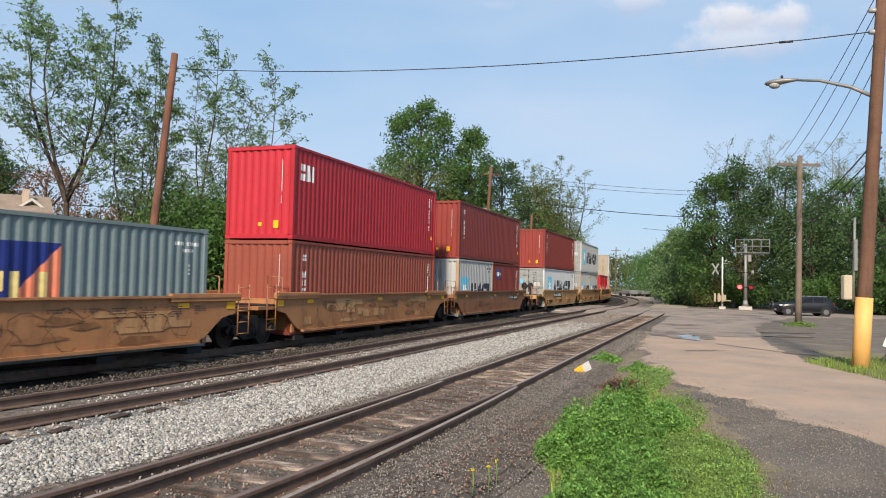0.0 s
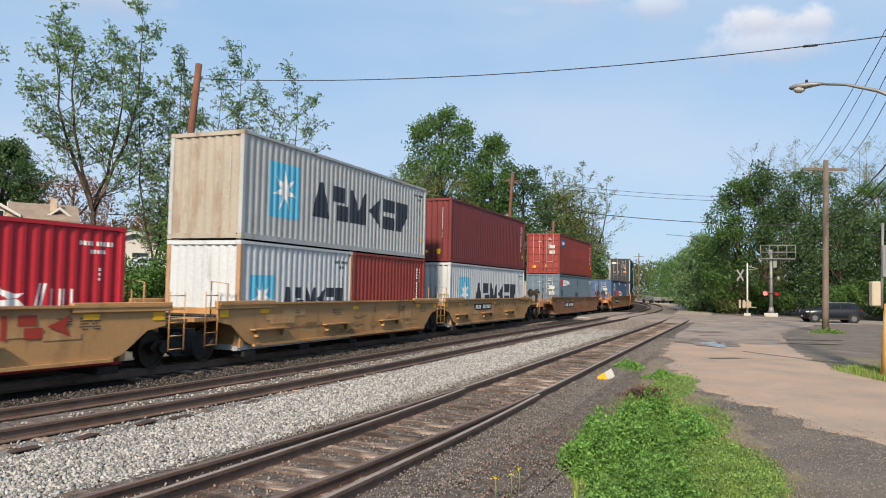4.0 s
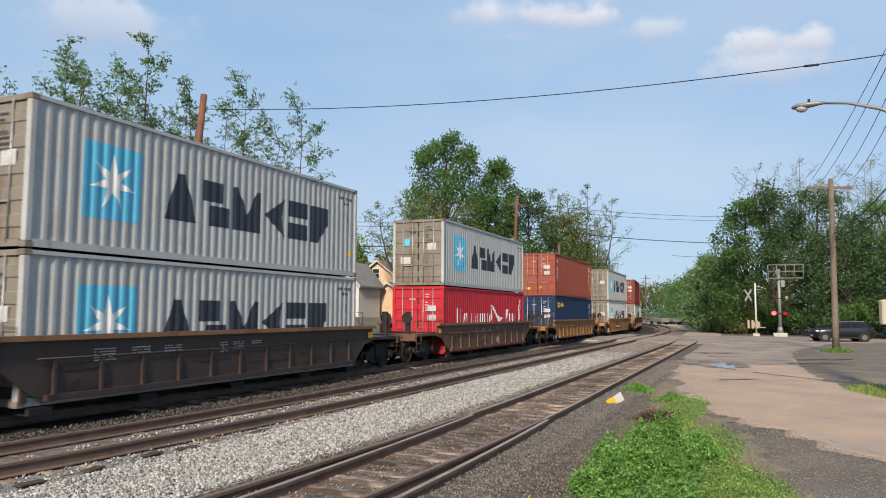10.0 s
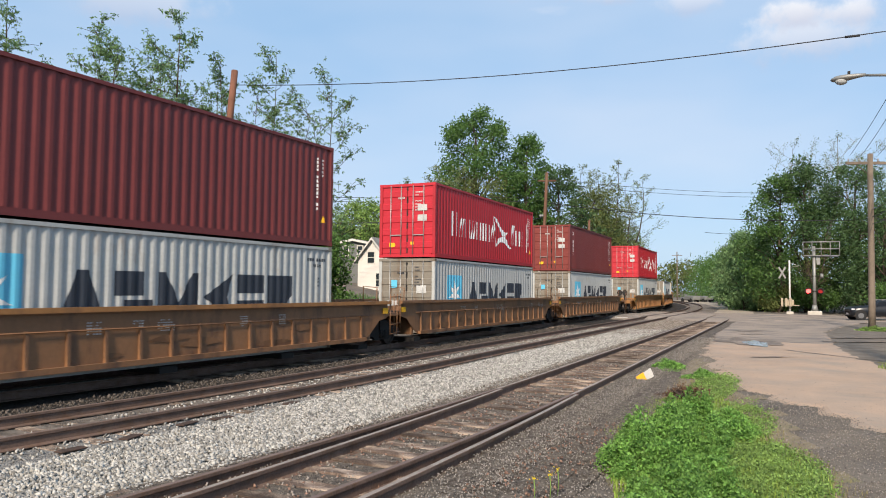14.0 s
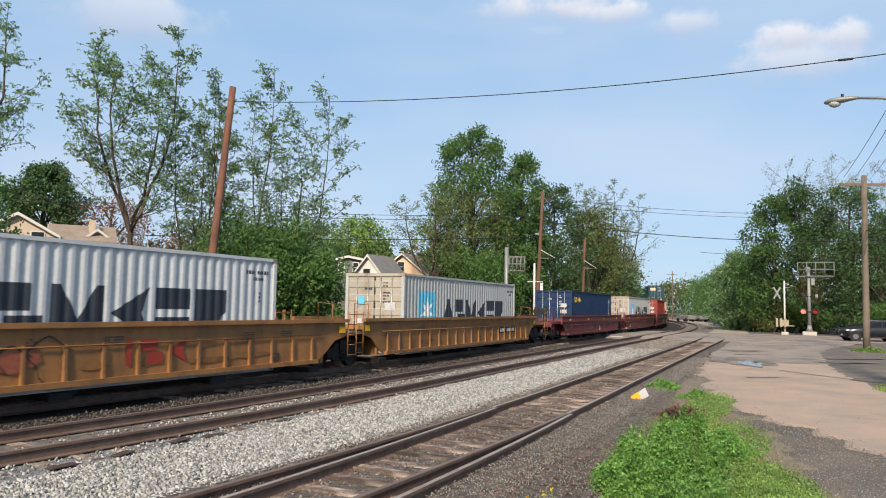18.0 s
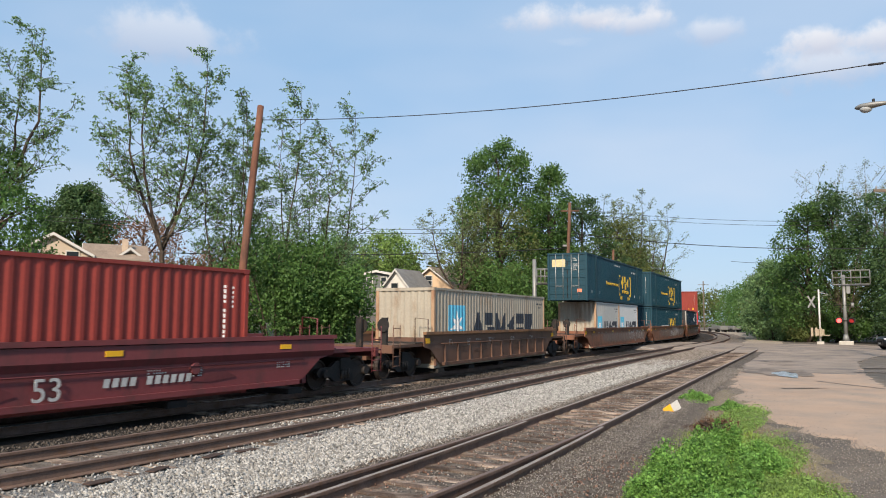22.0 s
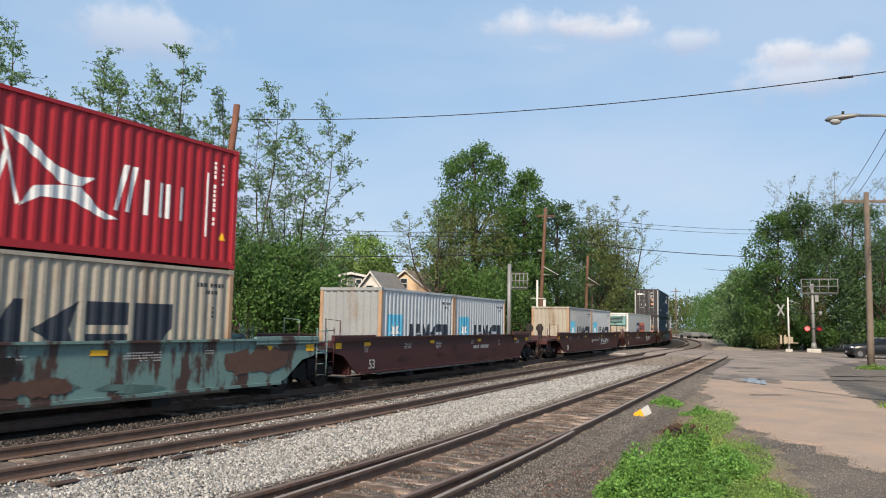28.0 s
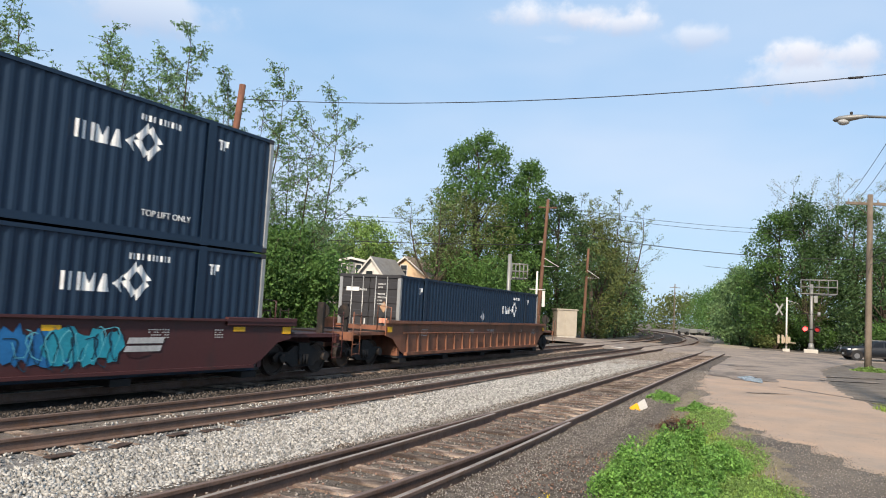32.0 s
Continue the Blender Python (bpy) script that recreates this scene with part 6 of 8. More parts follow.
def full_tree(x, y, top, radius, label, seed, leaf=GREEN_MID, count=9000, size=0.30, low=0.12, trunk=0.28, z=None, lumps=60, narrow=1.0, shape=0.75):
    """A leafy tree: limbs under a crown of uneven lumps of leaves."""
    rng, npr = random.Random(seed), np.random.default_rng(seed)
    z = ground_z(x, y) - 0.2 if z is None else z
    h = top - z
    lines, centres = [], []
    lines.append(([Vector((0, 0, 0)), Vector((0.1, 0, h * 0.25)), Vector((-0.1, 0.1, h * 0.5)), Vector((0, 0, h * 0.85))], [trunk * 1.2, trunk, trunk * 0.7, trunk * 0.15]))
    for k in range(lumps):
        u = low + (1 - low) * ((k + 0.5) / lumps)
        w = min(1, max(0.0, (u - low) / (1 - low))) ** shape
        profile = max(0.12, 1 - abs(2 * w - 1) ** 2.3) ** 0.6
        a, q = k * 2.4 + rng.uniform(-0.6, 0.6), radius * profile * rng.uniform(0.45, 1.05)
        c = Vector((math.cos(a) * q, math.sin(a) * q * narrow, h * u * rng.uniform(0.90, 0.975)))
        centres.append((c, radius * rng.uniform(0.16, 0.36) * (0.6 + 0.4 * profile)))
        if k % 3 == 0:
            lines.append(([Vector((0, 0, max(0.1, c.z - q * 0.8 - 0.4))), c * 0.5 + Vector((0, 0, c.z * 0.5 - q * 0.25)), c], [trunk * 0.3, trunk * 0.2, 0.03]))
    pts = []
    for c, r in centres:
        n = int(count / len(centres) / 3)
        d = npr.normal(0, 1, (n, 3))
        d /= np.linalg.norm(d, axis=1, keepdims=True)
        pts.append(np.array(c) + d * r * npr.uniform(0.45, 1.08, (n, 1)) * (1, 1, 0.75))
    t = thing("tree", label, "tree", pose(x, y, z), "trees by the railway")
    part("trunk", wood(lines, 7), BARK, t)
    v, fc = leaves(np.concatenate(pts), npr, 3, (size * 0.9,) * 3, size)
    part("crown", quick_mesh("crown", v, fc, leaf), leaf, t)
    return t


def shrub(x, y, w, h, label, seed, leaf=GREEN_MID, count=4500, size=0.16, z=None, name="bush"):
    rng, npr = random.Random(seed), np.random.default_rng(seed)
    z = ground_z(x, y) - 0.1 if z is None else z
    lines = []
    for k in range(9):
        a = k * 0.7
        lines.append(([Vector((0, 0, 0)), Vector((math.cos(a) * w * 0.2, math.sin(a) * w * 0.2, h * 0.4)), Vector((math.cos(a) * w * 0.4, math.sin(a) * w * 0.4, h * 0.75))], [0.05, 0.035, 0.012]))
    pts = []
    for k in range(14):
        a, q = rng.uniform(0, 6.3), w * 0.5 * math.sqrt(rng.random())
        c = np.array((math.cos(a) * q, math.sin(a) * q, h * rng.uniform(0.25, 0.8)))
        n = count // 42
        d = npr.normal(0, 1, (n, 3))
        d /= np.linalg.norm(d, axis=1, keepdims=True)
        r = min(w, h) * rng.uniform(0.16, 0.30)
        pts.append(c + d * r * npr.uniform(0.5, 1.1, (n, 1)))
    p = np.concatenate(pts)
    p[:, 2] = np.maximum(p[:, 2], 0.05)
    t = thing(name, label, "bush", pose(x, y, z), "bushes by the railway")
    stems = part("stems", wood(lines, 5), BARK, t)
    if name == "twig_heap":
        tagged(stems, kind="stuff")
    v, fc = leaves(p, npr, 3, (size * 0.8,) * 3, size)
    part("foliage", quick_mesh("foliage", v, fc, leaf), leaf, t)
    return t


def woods(name, spots, label, leaf, seed, per_spot=2600, size=0.4):
    """A far belt of woodland as one mass of leaves with stems."""
    npr = np.random.default_rng(seed)
    pts = []
    for x, y, top, r in spots:
        for k in range(9):
            c = np.array((x + npr.uniform(-0.7, 0.7) * r, y + npr.uniform(-0.7, 0.7) * r, (top - 0.3) * (0.12 + 0.78 * (k + 0.5) / 9)))
            n = per_spot // 27
            d = npr.normal(0, 1, (n, 3))
            d /= np.linalg.norm(d, axis=1, keepdims=True)
            q = r * (0.62 if k < 6 else 0.42)
            pts.append(c + d * q * npr.uniform(0.5, 1.1, (n, 1)) * (1, 1, 0.8))
    v, f = leaves(np.concatenate(pts), npr, 3, (size,) * 3, size)
    return tagged(new(name, quick_mesh(name, v, f, leaf)), label, "woods", "", "stuff")


def make_trees():
    young = "young spring tree, thin limbs, sparse leaves"
    open_tree(-17.0, 33.9, 14.8, young + ", forked trunk", 11, 0.135, 0.33, GREEN_SPRING, 11, 0.18, 4, 0.32, 4, 0.05, None, 1.0, 0.30)
    open_tree(-15.0, 35.2, 13.1, young, 23, 0.085, 0.16, GREEN_SPRING, 8, 0.175, 4, 0.26, 3, 0.03, None, 0.85, 0.24)
    open_tree(-12.9, 36.6, 13.9, young + " behind the leaning pole", 35, 0.10, 0.16, GREEN_SPRING, 9, 0.175, 4, 0.26, 3, 0.03, None, 0.9, 0.28)
    open_tree(-10.3, 36.4, 12.5, young, 47, 0.10, 0.14, GREEN_SPRING, 9, 0.175, 4, 0.26, 4, 0.03, None, 1.2, 0.29)
    open_tree(-24.9, 30.5, 15.6, young + " near the garden", 59, 0.16, 0.3, GREEN_SPRING, 10, 0.18, 4, 0.28, 4)
    full_tree(-24.2, 31.5, 10.2, 2.4, "leafy green tree beside the garden road", 4, GREEN_MID, 7000, 0.16, 0.1)
    full_tree(-22.6, 28.6, 8.6, 2.6, "leafy green tree beside the garden road", 5, GREEN_MID, 7000, 0.17, 0.1)
    full_tree(-38.9, 61.3, 13.9, 3.3, "dense dark green tree behind the beige house", 6, GREEN_DARK, 24000, 0.25, 0.2, 0.28, None, 90)
    full_tree(-33.5, 62.5, 10.8, 4.5, "brownish budding tree behind the houses", 7, PINKISH, 5000, 0.22, 0.2)
    full_tree(-26.0, 66.0, 9.2, 4.0, "brownish budding tree behind the houses", 8, PINKISH, 4500, 0.22, 0.2)
    for k, (x, y, w, h) in enumerate(((-30.2, 47.0, 3.4, 3.0), (-27.6, 48.4, 2.6, 2.2), (-33.0, 45.5, 3.0, 2.4), (-29.0, 52.0, 2.4, 3.6))):
        shrub(x, y, w, h, "dark green garden bush before the houses", 70 + k, GREEN_MID, 3500, 0.2)
    shrub(-10.9, 32.4, 4.6, 7.0, "tall leafy green bush behind the tracks", 1, GREEN_MID, 13000, 0.17)
    shrub(-8.9, 33.8, 3.8, 6.2, "tall leafy green bush behind the tracks", 2, GREEN_MID, 12000, 0.17)
    shrub(-9.2, 36.6, 2.3, 3.6, "leafy green bush with pale blossom", 3, GREEN_SPRING, 6000, 0.16)
    shrub(-13.6, 31.0, 3.4, 3.6, "leafy green bush behind the tracks", 4, GREEN_MID, 6000, 0.16)
    shrub(-16.5, 30.0, 3.0, 2.2, "low green bush behind the tracks", 5, GREEN_MID, 4000, 0.15)
    full_tree(-15.6, 86.0, 12.6, 4.6, "bright green tree behind the houses", 9, GREEN_LIME, 9000, 0.30, 0.12)
    full_tree(-21.5, 84.0, 12.0, 4.2, "bright green tree behind the houses", 30, GREEN_SPRING, 8000, 0.30, 0.12)
    full_tree(-20.2, 60.5, 8.8, 3.4, "bright green tree in the gardens", 10, GREEN_SPRING, 6500, 0.24, 0.12)
    open_tree(-6.0, 70.6, 13.4, "half-bare spring tree beside the big trees", 71, 0.2, 0.26, GREEN_PALE, 4, 0.24, 4, 0.45, 4, 0.05, None, 1.35)
    full_tree(-2.6, 76.0, 21.0, 5.3, "tall broad green tree by the crossing", 12, GREEN_MID, 26000, 0.27, 0.14, 0.4, None, 95, 1.0, 0.8)
    full_tree(-2.2, 73.0, 14.2, 4.4, "olive-brown budding tree among the big trees", 13, GREEN_OLIVE, 8000, 0.24, 0.2)
    full_tree(2.7, 78.5, 19.0, 3.3, "tall rounded green tree by the crossing", 14, GREEN_MID, 14000, 0.27, 0.14, 0.35, None, 60)
    full_tree(6.4, 83.0, 15.9, 4.4, "dense dark green tree by the crossing", 15, GREEN_DARK, 11000, 0.30, 0.06)
    full_tree(2.6, 81.0, 13.5, 4.6, "dense dark green tree by the crossing", 16, GREEN_DARK, 9000, 0.30, 0.06)
    shrub(-1.6, 70.0, 7.5, 8.0, "broad dark green bush by the crossing", 6, GREEN_MID, 9000, 0.26)
    shrub(2.4, 73.4, 5.0, 6.0, "dark green bush by the crossing", 7, GREEN_DARK, 7000, 0.26)
    full_tree(11.6, 95.0, 15.5, 4.8, "light green tree along the line", 17, GREEN_OLIVE, 9000, 0.32, 0.05)
    open_tree(13.2, 99.0, 19.0, "half-bare spring tree along the line", 73, 0.2, 0.25, GREEN_PALE, 5, 0.26, 4, 0.5, 4)
    open_tree(16.0, 104.0, 17.5, "half-bare spring tree along the line", 74, 0.2, 0.25, GREEN_PALE, 5, 0.26, 4, 0.5, 4)
    full_tree(14.2, 104.0, 13.5, 5.0, "light green tree along the line", 18, GREEN_SPRING, 8000, 0.34, 0.03)
    full_tree(17.6, 114.0, 12.0, 4.6, "light green tree along the line", 19, GREEN_OLIVE, 8000, 0.34, 0.03)
    woods("tree_belt_left", [(19 + 0.14 * k, 122 + 9 * k, 9.5 - 0.2 * k, 5.0) for k in range(9)] + [(8 - 2.5 * k, 112 + 12 * k, 13, 6) for k in range(7)], "green woods along the inside of the bend", GREEN_MID, 31)
    # right of the crossing
    for x, y, top, r, leaf, c, sd in ((29.6, 81.5, 14.8, 4.0, GREEN_MID, 12000, 41), (31.8, 80.5, 16.4, 5.2, GREEN_DARK, 14000, 42), (37.5, 82.0, 16.4, 5.4, GREEN_DARK, 12000, 43), (43.0, 79.0, 14.5, 5.2, GREEN_MID, 10000, 44),
                                       (36.5, 74.0, 11.0, 4.6, GREEN_DARK, 10000, 45), (41.0, 69.0, 12.6, 4.8, GREEN_DARK, 10000, 46), (46.5, 68.0, 13.5, 5.0, GREEN_DARK, 9000, 47), (45.0, 60.0, 12.0, 4.6, GREEN_DARK, 9000, 48), (40.0, 63.5, 8.5, 3.6, GREEN_MID, 8000, 49)):
        full_tree(x, y, top, r, "dense dark green tree beyond the crossing road", sd, leaf, c, 0.28, 0.05)
    for x, y, top, sd in ((36.5, 88.0, 20.0, 81), (42.5, 86.0, 19.6, 82), (47.5, 84.0, 18.8, 83)):
        open_tree(x, y, top, "almost bare grey tree above the woods", sd, 0.22, 0.3, GREEN_PALE, 3, 0.2, 4, 0.4, 4, 0.05, None, 1.25, 0.30, PALE_BARK)
    for x, y, top, r, leaf, sd in ((28.6, 90.0, 8.8, 3.6, GREEN_SPRING, 51), (31.5, 97.0, 9.6, 4.2, GREEN_SPRING, 52), (34.5, 108.0, 10.4, 4.4, GREEN_SPRING, 53), (38.5, 121.0, 11.0, 4.8, GREEN_OLIVE, 54), (29.3, 86.0, 5.5, 2.4, GREEN_SPRING, 55), (43.5, 136.0, 11.2, 5.0, GREEN_SPRING, 56)):
        full_tree(x, y, top, r, "green tree along the outside of the bend", sd, leaf, 8000, 0.32, 0.04)
    shrub(31.8, 78.5, 4.0, 4.2, "green undergrowth behind the crossing signals", 8, GREEN_MID, 5000, 0.22)
    shrub(35.2, 70.0, 4.5, 4.0, "green undergrowth beside the road", 9, GREEN_MID, 6000, 0.22)
    shrub(38.5, 66.0, 4.5, 4.5, "green undergrowth beside the road", 10, GREEN_MID, 6000, 0.22)
    shrub(29.0, 80.8, 3.4, 3.0, "green undergrowth behind the crossing signals", 11, GREEN_OLIVE, 5000, 0.2)
    shrub(13.6, 21.2, 1.6, 1.0, "low green bush beside the painted pole", 12, GREEN_MID, 3500, 0.07)
    open_tree(31.0, 76.6, 7.8, "bare leaning tree behind the signals", 91, 0.13, 0.3, GREEN_OLIVE, 1, 0.15, 3, 0.3, 2)
    woods("tree_belt_right", [(46 + 2.2 * k, 148 + 12 * k, 11.5, 6.0) for k in range(8)] + [(50 + 5 * k, 92 - 6 * k, 13, 5.5) for k in range(8)] + [(44 + 7 * k, 104 + 4 * k, 15, 6) for k in range(5)], "green woods along the outside of the bend", GREEN_MID, 33)
    woods("far_woods", [(-170 + 26 * k, 300 + 8 * (k % 3), 12 + 2 * (k % 3), 13) for k in range(13)] + [(-120 - 18 * k, 150 - 14 * k, 12, 9) for k in range(5)] + [(-60 + 10 * k, 108 + 6 * (k % 2), 11, 6) for k in range(6)], "distant hazy green woods", GREEN_OLIVE, 35, 2600, 1.1)


make_trees()

# ---- ground cover near the viewer ----
def make_cover():
    npr = np.random.default_rng(5)
    # crushed stone, stone by stone
    t = (1 + 5 ** 0.5) / 2
    ico = np.array([(-1, t, 0), (1, t, 0), (-1, -t, 0), (1, -t, 0), (0, -1, t), (0, 1, t), (0, -1, -t), (0, 1, -t), (t, 0, -1), (t, 0, 1), (-t, 0, -1), (-t, 0, 1)]) / 1.9
    tri = np.array([(0, 11, 5), (0, 5, 1), (0, 1, 7), (0, 7, 10), (0, 10, 11), (1, 5, 9), (5, 11, 4), (11, 10, 2), (10, 7, 6), (7, 1, 8), (3, 9, 4), (3, 4, 2), (3, 2, 6), (3, 6, 8), (3, 8, 9), (4, 9, 5), (2, 4, 11), (6, 2, 10), (8, 6, 7), (9, 8, 1)])
    oct_v = np.array([(1, 0, 0), (-1, 0, 0), (0, 1, 0), (0, -1, 0), (0, 0, 1), (0, 0, -1)], float)
    oct_f = np.array([(0, 2, 4), (2, 1, 4), (1, 3, 4), (3, 0, 4), (2, 0, 5), (1, 2, 5), (3, 1, 5), (0, 3, 5)])

    def stones(name, spots, z, size, material, label, shape=(oct_v, oct_f)):
        bv, bf = shape
        n = len(spots)
        s = size * npr.uniform(0.55, 1.25, (n, 1, 3)) * np.array((1, 0.85, 0.7))
        v = bv[None] * s * 0.5 * npr.uniform(0.7, 1.25, (n, len(bv), 1))
        a = npr.uniform(0, 6.28, (n, 3))
        for k, (i, j) in enumerate(((0, 1), (1, 2), (0, 2))):
            c, q = np.cos(a[:, k])[:, None], np.sin(a[:, k])[:, None]
            p, r = v[..., i].copy(), v[..., j].copy()
            v[..., i], v[..., j] = c * p - q * r, q * p + c * r
        v[..., 0] += spots[:, 0, None]
        v[..., 1] += spots[:, 1, None]
        v[..., 2] += (z + npr.uniform(-0.012, 0.022, n))[:, None]
        f = (bf[None] + (np.arange(n) * len(bv))[:, None, None]).reshape(-1, 3)
        tagged(new(name, quick_mesh(name, v.reshape(-1, 3), f, material)), label, "ballast", "", "stuff")

    n = np.array((math.cos(HEAD), -math.sin(HEAD)))
    u = np.array((math.sin(HEAD), math.cos(HEAD)))

    def spread(count, s0, s1, o0, o1, power=1.0):
        s = s0 + (s1 - s0) * npr.random(count) ** power
        o = npr.uniform(o0, o1, count)
        return np.array(BASE)[None] + s[:, None] * u + o[:, None] * n

    pale = shader("stone_pale", (0.30, 0.288, 0.266), 0.9, 0, 0.25, 6, 40, 0.3, None, per_island=0.55, spec=0.2)
    dull = shader("stone_dull", (0.205, 0.184, 0.164), 0.95, 0, 0.25, 6, 40, 0.3, None, per_island=0.55, spec=0.15)
    soil = shader("stone_soil", (0.19, 0.166, 0.146), 0.95, 0, 0.25, 6, 40, 0.3, None, per_island=0.6, spec=0.15)
    tan_chip = shader("wood_chip", (0.20, 0.125, 0.095), 0.95, 0, 0.25, 6, 40, 0.3, None, per_island=0.5, spec=0.15)
    stones("ballast_stones", spread(56000, 5, 30, 5.2, 7.75, 1.35), -0.190, 0.076, pale, "loose pale grey crushed stones")
    stones("ballast_stones_far", spread(10000, 28, 47, 5.3, 7.8, 1.2), -0.190, 0.09, pale, "loose pale grey crushed stones")
    stones("worn_stones", spread(9000, 42, 62, 5.2, 8.1, 1.1), -0.19, 0.09, shader("stone_worn", (0.20, 0.172, 0.148), 0.95, 0, 0.25, 6, 40, 0.3, None, per_island=0.5, spec=0.15), "brownish worn stones towards the crossing")
    stones("track_stones", spread(4000, 8, 48, 3.45, 5.0, 1.2), -0.190, 0.065, pale, "loose stones lying between the rails")
    # stones next to the train: its shade is mixed into their dark colour
    stones("dark_stones", spread(12000, 10, 50, 1.2, 3.3, 1.2), -0.235, 0.075, shader("stone_oily_shaded", (0.078, 0.067, 0.058), 0.95, 0, 0.25, 6, 40, 0.3, None, per_island=0.6, spec=0.15), "oily stones beside the running track, darkened in colour for the train's shade")
    stones("siding_stones", spread(8000, 3, 40, 8.1, 9.9, 1.2), -0.166, 0.045, soil, "small dark stones between the siding rails")
    p = spread(30000, 3, 30, 11.2, 15.5, 1.4)
    stones("verge_stones", p, np.array([ground_z(a, b) for a, b in p]) + 0.004, 0.025, dull, "dark gravel along the verge")
    stones("siding_chips", spread(900, 4, 26, 8.2, 9.8, 1.2), -0.150, 0.05, tan_chip, "splintered wood and bark between the siding ties")
    stones("siding_shoulder", spread(14000, 3, 40, 9.85, 10.6, 1.3), -0.115, 0.03, dull, "small brown stones beside the siding rail")
    p = spread(30000, 3, 40, 10.2, 12.4, 1.4)
    o = (p - np.array(BASE)) @ n
    slope = np.maximum(np.interp(o, (10.2, 10.6, 11.3, 12.0), (-0.116, -0.13, -0.24, -0.295)), [ground_z(a, b) for a, b in p])
    stones("siding_outer_stones", p, slope, 0.025, dull, "dark gravel beyond the siding")
    stones("siding_inner_stones", spread(6000, 3, 40, 7.5, 8.05, 1.3), -0.115, 0.04, soil, "small brown stones on the tie ends")
    x0 = spread(800, 5, 17, 10.3, 11.2, 1.2)
    stones("wood_chips", x0, np.interp((x0 - np.array(BASE)) @ n, (10.2, 10.6, 11.3), (-0.108, -0.13, -0.23)), 0.045, tan_chip, "reddish bark chips and debris beside the rail")
    # gravel shoulder between the weeds and the road
    m = 30000
    p = np.stack([npr.uniform(3.2, 9.5, m), 7 + 22 * npr.random(m) ** 1.3], 1)
    keep = p[:, 0] < np.array([lane_edge(q) for q in p[:, 1]]) + npr.exponential(0.10, m) - 0.04
    p = p[keep]
    stones("shoulder_gravel", p, np.array([max(ground_z(a, b) + 0.005, -0.13 if a > lane_edge(b) else -1) for a, b in p]), 0.023, shader("stone_shoulder", (0.235, 0.198, 0.168), 0.95, 0, 0.25, 6, 40, 0.3, None, per_island=0.55, spec=0.15), "loose dark gravel on the road shoulder")

    # the leafy weeds
    def mound(cx, cy, rx, ry, h, count, seed, leaf, size, label, name="weeds", turn=0.35):
        r = np.random.default_rng(seed)
        a, q = r.uniform(0, 6.28, count), np.sqrt(r.random(count))
        ex, ey = np.cos(a) * q * rx, np.sin(a) * q * ry
        c, s = math.cos(turn), math.sin(turn)
        lump = 0.66 + 0.34 * np.sin(ex * 5.1 + cx) * np.cos(ey * 4.3 + cy) + 0.30 * np.sin(ex * 9 + ey * 7) * np.sin(ey * 8 - ex * 3)
        hh = h * np.clip(1 - q ** 3, 0.12, 1) * lump * r.uniform(0.45, 1.0, count)
        pts = np.stack([cx + c * ex + s * ey, cy - s * ex + c * ey, ground_z(cx, cy) + hh], 1)
        v, f = leaves(pts, r, 2, (0.035, 0.035, 0.02), size, 0.75, 0.6)
        return tagged(new(name, quick_mesh(name, v, f, leaf)), label, "weeds", "", "stuff")

    def plants(cx, cy, rx, ry, h, count, per, seed, leaf, size, label, turn=0.35):
        """A patch of leafy plants: domes of leaves of uneven height, taller towards the middle."""
        r = np.random.default_rng(seed)
        c, s = math.cos(turn), math.sin(turn)
        pts, tops = [], []
        for k in range(count):
            a, q = r.uniform(0, 6.28), math.sqrt(r.random())
            ex, ey = math.cos(a) * q * rx, math.sin(a) * q * ry
            x, y = cx + c * ex + s * ey, cy - s * ex + c * ey
            hh, w = h * (1 - 0.65 * q ** 2) * r.uniform(0.30, 1.2), r.uniform(0.11, 0.27)
            d = r.normal(0, 1, (per, 3))
            d[:, 2] = np.abs(d[:, 2]) * 1.2
            d /= np.linalg.norm(d, axis=1, keepdims=True)
            pts.append(np.array((x, y, ground_z(x, y))) + d * (w, w, hh) * r.uniform(0.55, 1.0, (per, 1)))
        v, f = leaves(np.concatenate(pts), r, 2, (0.02, 0.02, 0.012), size, 0.8, 0.62)
        return tagged(new("weeds", quick_mesh("weeds", v, f, leaf)), label, "weeds", "", "stuff")

    plants(2.20, 10.1, 0.72, 1.65, 0.86, 46, 560, 1, GREEN_WEED, 0.042, "dense bright green leafy weeds")
    plants(3.20, 12.1, 0.74, 1.25, 0.72, 36, 520, 2, GREEN_WEED, 0.045, "dense bright green leafy weeds")
    plants(1.95, 7.9, 0.62, 1.0, 0.48, 38, 480, 3, GREEN_WEED, 0.038, "bright green leafy weeds and grass")
    plants(2.75, 9.3, 0.60, 2.2, 0.22, 90, 170, 11, GREEN_LIME, 0.030, "lower yellow-green weeds beside the dense ones")
    plants(3.25, 8.9, 0.45, 1.6, 0.13, 60, 90, 12, GREEN_LIME, 0.028, "thin yellow-green weeds beside the lane")
    plants(4.50, 20.9, 0.36, 0.75, 0.36, 20, 170, 4, GREEN_WEED, 0.055, "tuft of green weeds")
    plants(4.95, 19.0, 0.30, 0.50, 0.30, 14, 150, 5, GREEN_WEED, 0.055, "tuft of green weeds")
    plants(4.15, 16.3, 0.18, 0.25, 0.24, 6, 130, 6, GREEN_WEED, 0.05, "small tuft of green weeds")
    mound(20.6, 43.2, 0.9, 0.8, 0.3, 1500, 7, GREEN_LIME, 0.1, "tuft of grass round the pole", "grass_tuft")

